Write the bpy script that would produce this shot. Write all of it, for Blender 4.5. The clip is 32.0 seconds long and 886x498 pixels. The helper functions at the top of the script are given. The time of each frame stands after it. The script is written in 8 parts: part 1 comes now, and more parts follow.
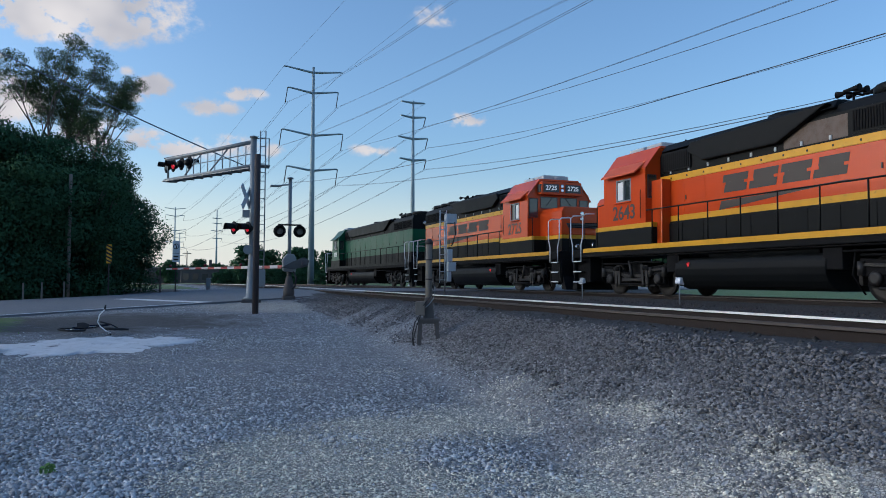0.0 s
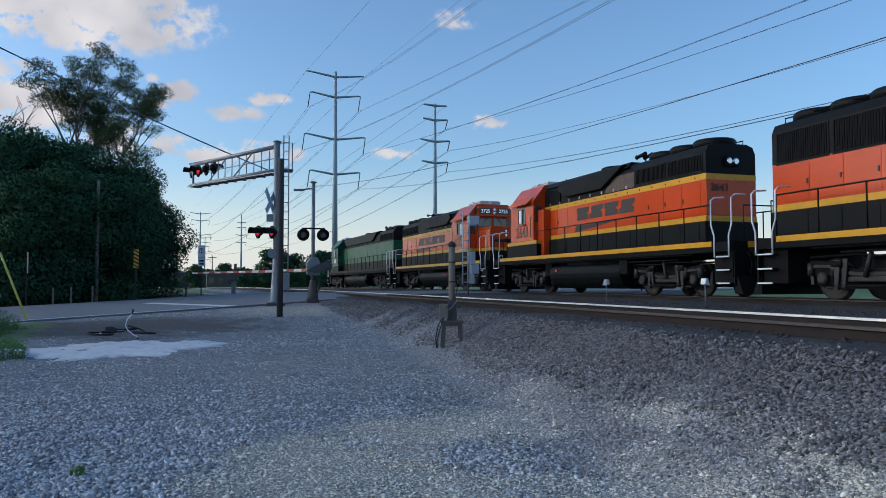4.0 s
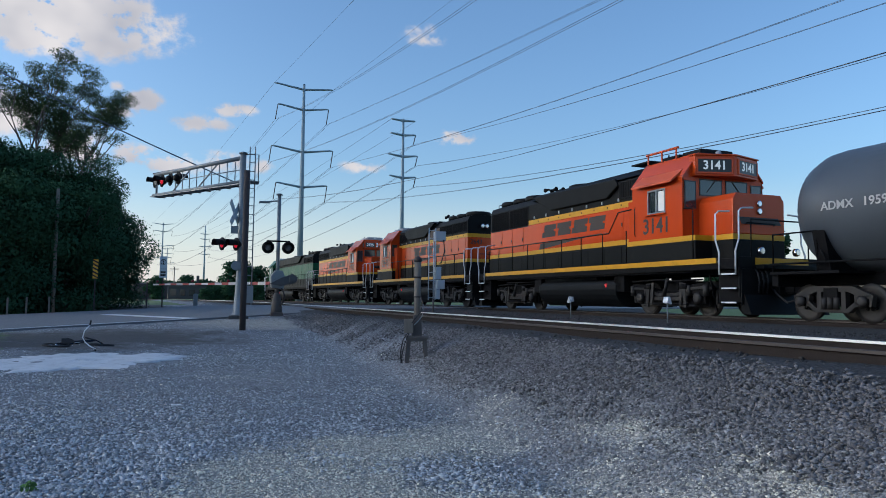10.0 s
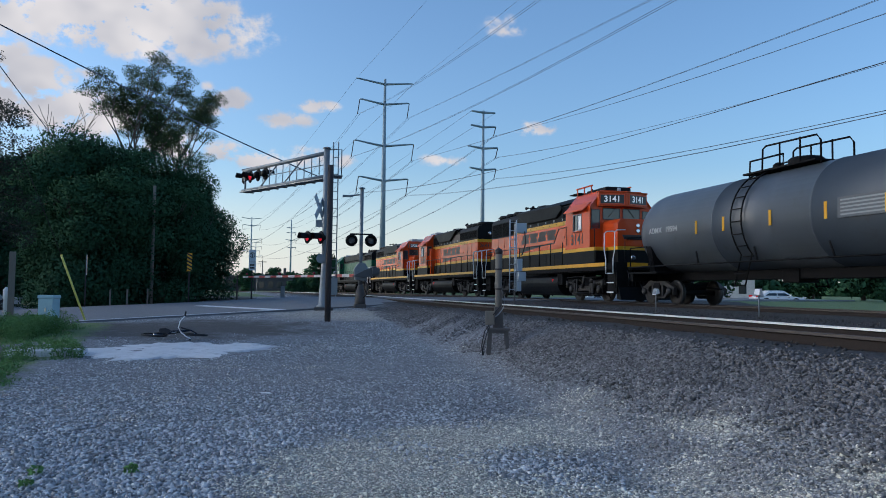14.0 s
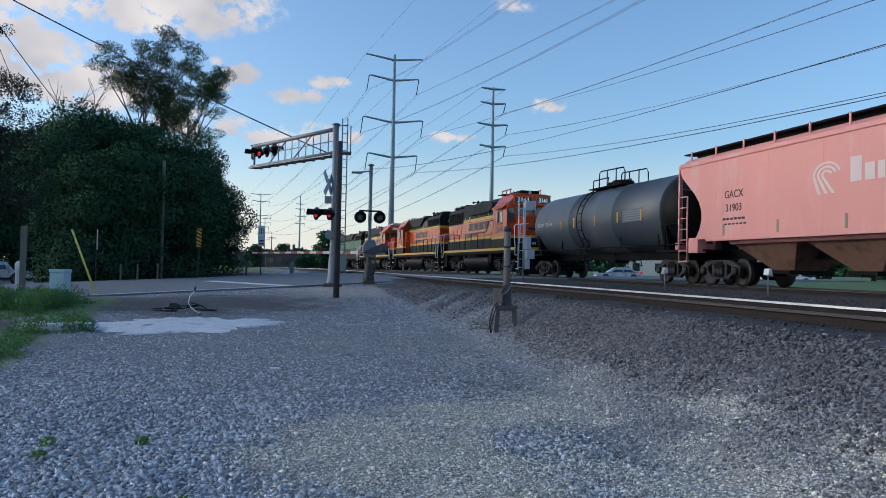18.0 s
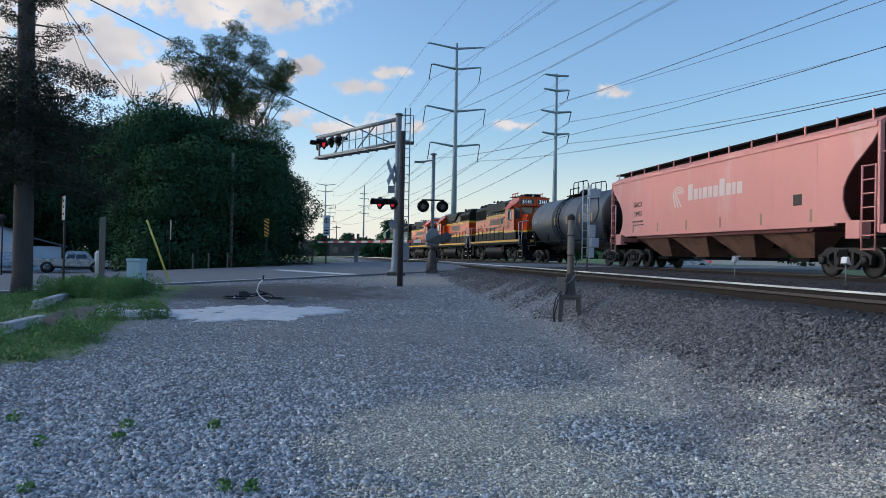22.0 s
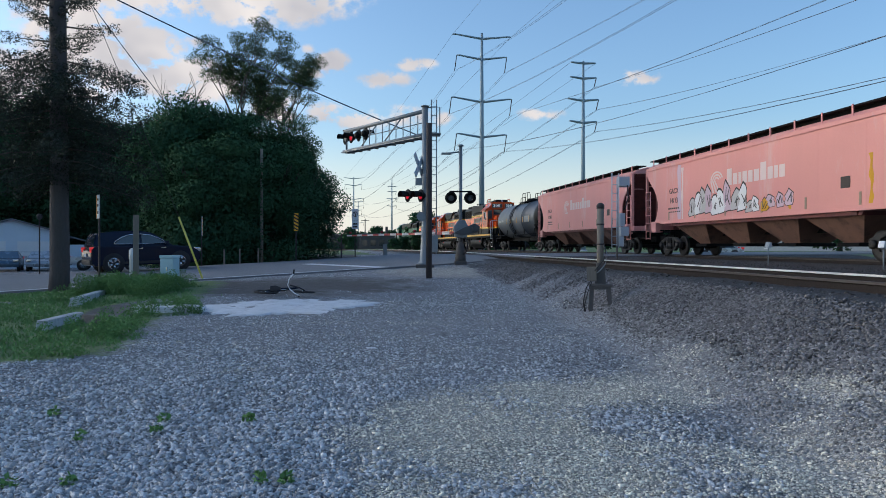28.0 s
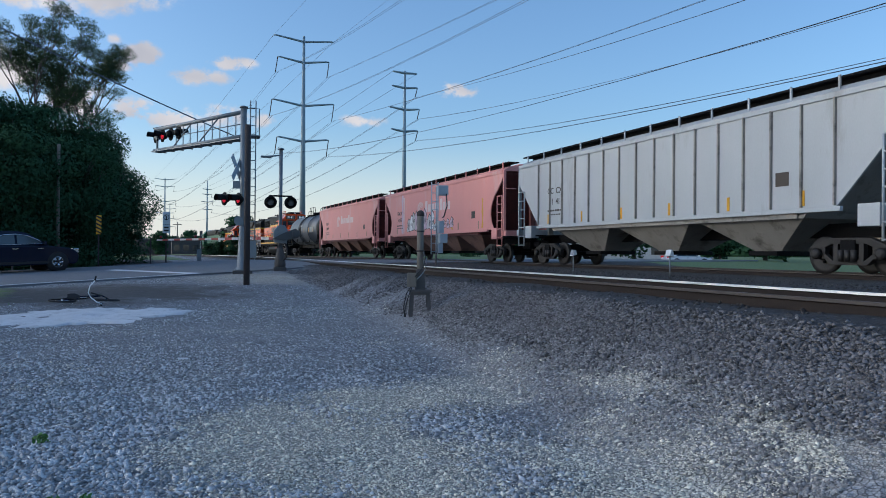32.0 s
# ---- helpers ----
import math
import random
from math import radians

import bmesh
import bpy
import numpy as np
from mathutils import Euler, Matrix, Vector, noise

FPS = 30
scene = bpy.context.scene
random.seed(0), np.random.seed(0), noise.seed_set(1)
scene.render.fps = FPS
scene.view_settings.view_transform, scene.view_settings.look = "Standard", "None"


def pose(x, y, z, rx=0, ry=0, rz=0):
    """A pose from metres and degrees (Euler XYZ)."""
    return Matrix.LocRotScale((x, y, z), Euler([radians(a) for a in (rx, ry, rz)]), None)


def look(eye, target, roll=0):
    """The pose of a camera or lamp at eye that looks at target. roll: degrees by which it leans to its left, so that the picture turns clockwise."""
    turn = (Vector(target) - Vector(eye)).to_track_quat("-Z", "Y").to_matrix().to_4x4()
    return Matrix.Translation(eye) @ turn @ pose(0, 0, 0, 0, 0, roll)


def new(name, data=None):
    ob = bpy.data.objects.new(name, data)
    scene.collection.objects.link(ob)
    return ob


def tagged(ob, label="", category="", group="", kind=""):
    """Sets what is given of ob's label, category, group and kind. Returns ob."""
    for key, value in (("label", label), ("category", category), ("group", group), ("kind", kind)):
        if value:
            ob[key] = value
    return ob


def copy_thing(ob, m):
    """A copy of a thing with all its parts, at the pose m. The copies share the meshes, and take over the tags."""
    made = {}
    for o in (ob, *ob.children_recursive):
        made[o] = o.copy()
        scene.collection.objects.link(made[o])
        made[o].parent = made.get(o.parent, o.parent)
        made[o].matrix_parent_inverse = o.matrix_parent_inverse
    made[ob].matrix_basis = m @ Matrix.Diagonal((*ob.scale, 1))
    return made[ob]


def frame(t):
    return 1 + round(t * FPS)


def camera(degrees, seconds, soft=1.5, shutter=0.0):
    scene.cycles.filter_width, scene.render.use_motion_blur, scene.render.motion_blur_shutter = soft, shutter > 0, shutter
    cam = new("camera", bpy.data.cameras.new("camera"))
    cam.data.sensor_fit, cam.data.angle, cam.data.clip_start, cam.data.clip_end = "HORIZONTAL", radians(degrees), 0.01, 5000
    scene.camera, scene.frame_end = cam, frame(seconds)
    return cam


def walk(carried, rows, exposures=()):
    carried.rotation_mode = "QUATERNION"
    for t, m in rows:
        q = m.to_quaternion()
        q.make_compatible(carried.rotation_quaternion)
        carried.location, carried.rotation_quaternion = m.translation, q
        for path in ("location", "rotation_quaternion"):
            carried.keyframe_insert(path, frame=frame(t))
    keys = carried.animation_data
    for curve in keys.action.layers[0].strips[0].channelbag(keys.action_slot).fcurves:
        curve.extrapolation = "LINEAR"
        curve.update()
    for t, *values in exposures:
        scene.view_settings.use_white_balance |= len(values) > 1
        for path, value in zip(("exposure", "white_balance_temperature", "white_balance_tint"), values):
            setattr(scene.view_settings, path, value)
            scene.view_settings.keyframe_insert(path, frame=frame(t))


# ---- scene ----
EYE = 1.6
cam = camera(61.3, 32.0, soft=0.9)
PATH = [
    (0.0, pose(0, 0, EYE, 92.469, -0.351, -16.022)),
    (0.5, pose(0, 0, EYE, 92.522, -0.328, -15.742)),
    (1.0, pose(0, 0, EYE, 92.542, -0.166, -15.484)),
    (1.5, pose(0, 0, EYE, 92.524, 0.064, -15.463)),
    (2.0, pose(0, 0, EYE, 92.672, 0.042, -15.729)),
    (2.5, pose(0, 0, EYE, 92.860, 0.290, -15.815)),
    (3.0, pose(0, 0, EYE, 92.761, 0.573, -15.168)),
    (3.5, pose(0, 0, EYE, 92.591, 0.110, -14.446)),
    (5.5, pose(0, 0, EYE, 93.384, 0.166, -13.986)),
    (6.0, pose(0, 0, EYE, 93.817, 0.007, -14.719)),
    (6.5, pose(0, 0, EYE, 94.186, -0.254, -15.585)),
    (7.0, pose(0, 0, EYE, 94.538, -0.500, -16.458)),
    (7.5, pose(0, 0, EYE, 94.280, -0.882, -17.610)),
    (8.0, pose(0, 0, EYE, 93.846, -0.650, -17.960)),
    (8.5, pose(0, 0, EYE, 93.273, -0.232, -17.409)),
    (9.0, pose(0, 0, EYE, 93.175, -0.194, -16.815)),
    (9.5, pose(0, 0, EYE, 93.551, -0.508, -16.825)),
    (10.0, pose(0, 0, EYE, 93.827, -0.741, -16.894)),
    (10.5, pose(0, 0, EYE, 93.878, -0.883, -16.860)),
    (11.0, pose(0, 0, EYE, 93.897, -1.080, -16.702)),
    (11.5, pose(0, 0, EYE, 93.749, -1.075, -15.821)),
    (12.0, pose(0, 0, EYE, 93.361, -0.595, -14.873)),
    (12.5, pose(0, 0, EYE, 93.197, -0.460, -14.358)),
    (13.0, pose(0, 0, EYE, 93.319, -0.507, -13.480)),
    (13.5, pose(0, 0, EYE, 93.374, -0.674, -11.971)),
    (14.0, pose(0, 0, EYE, 93.136, -0.764, -10.693)),
    (14.5, pose(0, 0, EYE, 92.735, -0.858, -9.812)),
    (16.5, pose(0, 0, EYE, 91.766, -1.066, -10.182)),
    (17.0, pose(0, 0, EYE, 92.030, -1.019, -10.781)),
    (17.5, pose(0, 0, EYE, 91.789, -1.570, -10.577)),
    (18.0, pose(0, 0, EYE, 91.386, -1.208, -10.051)),
    (18.5, pose(0, 0, EYE, 91.089, -0.892, -9.031)),
    (19.0, pose(0, 0, EYE, 91.012, -0.890, -8.097)),
    (19.5, pose(0, 0, EYE, 90.840, -1.043, -7.430)),
    (20.0, pose(0, 0, EYE, 90.581, -1.191, -7.017)),
    (20.5, pose(0, 0, EYE, 90.621, -1.491, -6.764)),
    (21.0, pose(0, 0, EYE, 90.696, -1.630, -6.230)),
    (21.5, pose(0, 0, EYE, 90.477, -1.422, -5.631)),
    (22.0, pose(0, 0, EYE, 90.434, -1.113, -5.239)),
    (22.5, pose(0, 0, EYE, 90.311, -1.154, -4.879)),
    (23.0, pose(0, 0, EYE, 90.349, -1.273, -4.612)),
    (23.5, pose(0, 0, EYE, 90.553, -0.906, -4.495)),
    (24.0, pose(0, 0, EYE, 90.633, -0.396, -4.648)),
    (24.5, pose(0, 0, EYE, 90.259, -0.142, -4.850)),
    (25.0, pose(0, 0, EYE, 89.870, -0.203, -4.853)),
    (25.5, pose(0, 0, EYE, 89.687, -0.335, -4.569)),
    (27.5, pose(0, 0, EYE, 89.508, -0.330, -3.686)),
    (28.0, pose(0, 0, EYE, 89.763, -0.098, -3.048)),
    (28.5, pose(0, 0, EYE, 89.762, -0.200, -2.869)),
    (29.0, pose(0, 0, EYE, 89.641, -0.196, -2.875)),
    (29.5, pose(0, 0, EYE, 89.557, -0.289, -2.998)),
    (30.0, pose(0, 0, EYE, 89.753, -0.341, -2.886)),
    (30.5, pose(0, 0, EYE, 90.367, -0.471, -2.795)),
    (31.0, pose(0, 0, EYE, 90.854, -0.775, -3.336)),
    (31.5, pose(0, 0, EYE, 90.957, -0.991, -6.722)),
    (32.0, pose(0, 0, EYE, 90.306, -0.477, -16.677)),
]
walk(cam, PATH, exposures=[(0.0, 0.98, 5600, 9), (14.0, 1.00, 5600, 9), (22.0, 1.12, 5850, 9), (30.5, 1.12, 5850, 9), (32.0, 1.0, 5550, 9)])

# ---- light: evening sky, a low sun spread wide by cloud ----
SUN_AZ, SUN_EL = radians(-76), radians(12)          # from +y to the right, above the horizon
world = bpy.data.worlds.new("evening_sky")
scene.world = world
world.use_nodes = True


def build_sky():
    nt = world.node_tree
    nt.nodes.clear()
    nn, ln = nt.nodes.new, nt.links.new
    sky = nn("ShaderNodeTexSky")
    sky.sky_type, sky.sun_disc = "NISHITA", False
    sky.sun_elevation, sky.sun_rotation = SUN_EL, SUN_AZ
    sky.air_density, sky.dust_density, sky.ozone_density = 1.0, 2.0, 2.5
    geo = nn("ShaderNodeTexCoord")
    total = None
    warp = nn("ShaderNodeTexNoise")
    warp.inputs["Scale"].default_value, warp.inputs["Detail"].default_value = 30.0, 10.0
    warp.inputs["Roughness"].default_value = 0.62
    stretch = nn("ShaderNodeMapping")
    stretch.inputs["Scale"].default_value = (1, 1, 1.3)
    ln(geo.outputs["Generated"], stretch.inputs[0])
    ln(stretch.outputs[0], warp.inputs["Vector"])
    # evening cumulus: azimuth, height, half width and half height in degrees, thickness
    clouds = [(-13.8, 18.6, 10.5, 2.8, 2.1), (-18.5, 13.8, 3.0, 1.5, 1.7), (-15.4, 14.5, 1.2, 0.6, 0.9), (-15.7, 11.8, 4.5, 1.8, 1.9), (-7.1, 14.5, 0.7, 0.5, 0.95), (-5.4, 13.6, 1.5, 1.1, 1.5),
              (-6.8, 12.8, 1.4, 0.5, 1.0), (-8.6, 17.0, 1.3, 0.45, 0.8), (-3.5, 18.9, 1.4, 0.4, 0.6), (0.8, 13.6, 1.9, 0.6, 1.4), (-1.5, 12.5, 2.8, 0.8, 1.0), (-5.8, 9.9, 1.7, 1.0, 1.5), (-3.1, 9.5, 2.6, 1.0, 1.5),
              (0.2, 9.8, 2.2, 1.0, 1.3), (3.1, 9.7, 1.1, 0.8, 0.95), (10.2, 9.9, 2.6, 0.6, 1.0), (16.7, 12.3, 0.9, 0.7, 1.6), (17.8, 12.3, 2.0, 0.65, 1.2), (15.1, 19.7, 2.2, 1.0, 0.95), (13.1, 17.9, 1.5, 0.7, 0.5),
              (-22.4, 13.8, 4.0, 3.9, 1.9), (-9.7, 10.2, 2.6, 1.8, 1.1), (-26.0, 10.6, 5.0, 2.7, 1.9), (-27, 18.5, 9, 4, 2.0), (-40, 15, 9, 7, 0.9)]
    for az, el, hw, hh, thick in clouds:
        a, e = radians(az), radians(el)
        c = (math.sin(a) * math.cos(e), math.cos(a) * math.cos(e), math.sin(e))
        sub = nn("ShaderNodeVectorMath")
        sub.operation, sub.inputs[1].default_value = "SUBTRACT", c
        ln(geo.outputs["Generated"], sub.inputs[0])
        turn = nn("ShaderNodeMapping")
        turn.vector_type = "TEXTURE"
        turn.inputs["Rotation"].default_value = (0, 0, -a)
        turn.inputs["Scale"].default_value = (radians(hw), radians(hw), radians(hh))
        ln(sub.outputs[0], turn.inputs[0])
        size = nn("ShaderNodeVectorMath")
        size.operation = "LENGTH"
        ln(turn.outputs[0], size.inputs[0])
        fall = nn("ShaderNodeMapRange")
        fall.inputs["From Min"].default_value, fall.inputs["From Max"].default_value = 1.25, 0.0
        fall.inputs["To Max"].default_value = thick
        ln(size.outputs["Value"], fall.inputs["Value"])
        if total is None:
            total = fall.outputs[0]
        else:
            add = nn("ShaderNodeMath")
            add.operation = "MAXIMUM"
            ln(total, add.inputs[0]), ln(fall.outputs[0], add.inputs[1])
            total = add.outputs[0]
    dens = nn("ShaderNodeMath")
    dens.operation = "MULTIPLY_ADD"
    dens.inputs[1].default_value, dens.inputs[2].default_value = 1.0, 0.0
    ln(total, dens.inputs[0])
    ragged = nn("ShaderNodeMath")
    ragged.operation = "MULTIPLY_ADD"
    ragged.inputs[1].default_value, ragged.inputs[2].default_value = 3.8, -1.1
    ln(warp.outputs["Fac"], ragged.inputs[0])
    both = nn("ShaderNodeMath")
    both.operation = "MULTIPLY"
    ln(dens.outputs[0], both.inputs[0]), ln(ragged.outputs[0], both.inputs[1])
    cut = nn("ShaderNodeMapRange")
    cut.interpolation_type = "SMOOTHSTEP"
    cut.inputs["From Min"].default_value, cut.inputs["From Max"].default_value = 0.22, 0.75
    ln(both.outputs[0], cut.inputs["Value"])
    shade = nn("ShaderNodeTexNoise")
    shade.inputs["Scale"].default_value = 14.0
    ln(stretch.outputs[0], shade.inputs["Vector"])
    tone = nn("ShaderNodeMix")
    tone.data_type = "RGBA"
    tone.inputs[6].default_value, tone.inputs[7].default_value = CLOUD_LOW, CLOUD_HIGH
    ln(shade.outputs["Fac"], tone.inputs[0])
    mix = nn("ShaderNodeMix")
    mix.data_type = "RGBA"
    ln(cut.outputs[0], mix.inputs[0])
    ln(sky.outputs[0], mix.inputs[6]), ln(tone.outputs[2], mix.inputs[7])
    # pale evening haze, the same all round the horizon
    sep = nn("ShaderNodeSeparateXYZ")
    ln(geo.outputs["Generated"], sep.inputs[0])
    low = nn("ShaderNodeMapRange")
    low.interpolation_type = "SMOOTHSTEP"
    low.inputs["From Min"].default_value, low.inputs["From Max"].default_value, low.inputs["To Max"].default_value = 0.17, -0.02, 0.62
    ln(sep.outputs["Z"], low.inputs["Value"])
    haze = nn("ShaderNodeMix")
    haze.data_type = "RGBA"
    haze.inputs[7].default_value = HAZE
    ln(low.outputs[0], haze.inputs[0]), ln(mix.outputs[2], haze.inputs[6])
    back = nn("ShaderNodeBackground")
    back.inputs["Strength"].default_value = SKY_STRENGTH
    ln(haze.outputs[2], back.inputs[0])
    ln(back.outputs[0], nn("ShaderNodeOutputWorld").inputs[0])


SKY_STRENGTH = 0.118
CLOUD_LOW, CLOUD_HIGH = (1.45, 1.45, 1.6, 1), (4.6, 3.95, 3.35, 1)
HAZE = (5.3, 4.8, 4.1, 1)
build_sky()
sun = new("sun", bpy.data.lights.new("sun", "SUN"))
sun.data.energy, sun.data.angle, sun.data.color = 0.55, radians(75), (1.0, 0.95, 0.92)
sun.matrix_basis = look((0, 0, 0), (-math.sin(SUN_AZ) * math.cos(SUN_EL), -math.cos(SUN_AZ) * math.cos(SUN_EL), -math.sin(SUN_EL)))

# ---- materials ----


def surf(name, base, rough=0.6, metal=0.0, var=0.18, scale=2.0, bump=0.15, fine=60.0, dirt=None, dirt_amount=0.5, stretch=(1, 1, 1), island=False, emit=0.0, spec=0.5, spread=(0.35, 1.7)):
    """A worn surface: two scales of variation, fine relief and an optional layer of dirt."""
    m = bpy.data.materials.new(name)
    m.use_nodes = True
    nt = m.node_tree
    nn, ln, bsdf = nt.nodes.new, nt.links.new, nt.nodes["Principled BSDF"]
    co = nn("ShaderNodeTexCoord")
    mp = nn("ShaderNodeMapping")
    mp.inputs["Scale"].default_value = stretch
    ln(co.outputs["Object"], mp.inputs[0])
    big, small = nn("ShaderNodeTexNoise"), nn("ShaderNodeTexNoise")
    big.inputs["Scale"].default_value, big.inputs["Detail"].default_value = scale, 6
    small.inputs["Scale"].default_value, small.inputs["Detail"].default_value = fine, 4
    ln(mp.outputs[0], big.inputs["Vector"]), ln(mp.outputs[0], small.inputs["Vector"])
    mix = nn("ShaderNodeMix")
    mix.data_type = "RGBA"
    mix.inputs[6].default_value = (*[c * (1 - 1.6 * var) for c in base], 1)
    mix.inputs[7].default_value = (*[min(1, c * (1 + 1.6 * var)) for c in base], 1)
    blend = nn("ShaderNodeMath")
    blend.operation = "MULTIPLY_ADD"
    blend.inputs[1].default_value = 0.35
    half = nn("ShaderNodeMath")
    half.operation, half.inputs[1].default_value = "MULTIPLY", 0.65
    ln(big.outputs["Fac"], half.inputs[0])
    ln(small.outputs["Fac"], blend.inputs[0]), ln(half.outputs[0], blend.inputs[2])
    ln(blend.outputs[0], mix.inputs[0])
    colour = mix.outputs[2]
    if island:
        geo = nn("ShaderNodeNewGeometry")
        hsv = nn("ShaderNodeHueSaturation")
        vr = nn("ShaderNodeMapRange")
        vr.inputs["To Min"].default_value, vr.inputs["To Max"].default_value = spread
        ln(geo.outputs["Random Per Island"], vr.inputs["Value"])
        ln(vr.outputs[0], hsv.inputs["Value"])
        ln(colour, hsv.inputs["Color"])
        colour = hsv.outputs[0]
    if dirt:
        dn = nn("ShaderNodeTexNoise")
        dn.inputs["Scale"].default_value, dn.inputs["Detail"].default_value = scale * 1.7, 8
        dn.inputs["Roughness"].default_value = 0.7
        ln(mp.outputs[0], dn.inputs["Vector"])
        dr = nn("ShaderNodeMapRange")
        dr.inputs["From Min"].default_value, dr.inputs["From Max"].default_value = 0.72 - 0.35 * dirt_amount, 0.9 - 0.25 * dirt_amount
        ln(dn.outputs["Fac"], dr.inputs["Value"])
        dm = nn("ShaderNodeMix")
        dm.data_type = "RGBA"
        dm.inputs[7].default_value = (*dirt, 1)
        ln(dr.outputs[0], dm.inputs[0]), ln(colour, dm.inputs[6])
        colour = dm.outputs[2]
    ln(colour, bsdf.inputs["Base Color"])
    rr = nn("ShaderNodeMapRange")
    rr.inputs["To Min"].default_value, rr.inputs["To Max"].default_value = max(0.03, rough - 0.12), min(1, rough + 0.12)
    ln(big.outputs["Fac"], rr.inputs["Value"]), ln(rr.outputs[0], bsdf.inputs["Roughness"])
    bsdf.inputs["Metallic"].default_value = metal
    bsdf.inputs["Specular IOR Level"].default_value = spec
    if bump:
        bp = nn("ShaderNodeBump")
        bp.inputs["Strength"].default_value, bp.inputs["Distance"].default_value = bump, 0.02
        ln(small.outputs["Fac"], bp.inputs["Height"]), ln(bp.outputs[0], bsdf.inputs["Normal"])
    if emit:
        bsdf.inputs["Emission Color"].default_value, bsdf.inputs["Emission Strength"].default_value = (*base, 1), emit
    return m


def leafy(name, base, back=0.35):
    m = surf(name, base, rough=0.85, var=0.35, scale=0.6, bump=0, island=True, spread=(0.85, 1.15), spec=0.06)
    bsdf = m.node_tree.nodes["Principled BSDF"]
    bsdf.inputs["Transmission Weight"].default_value = 0
    return m


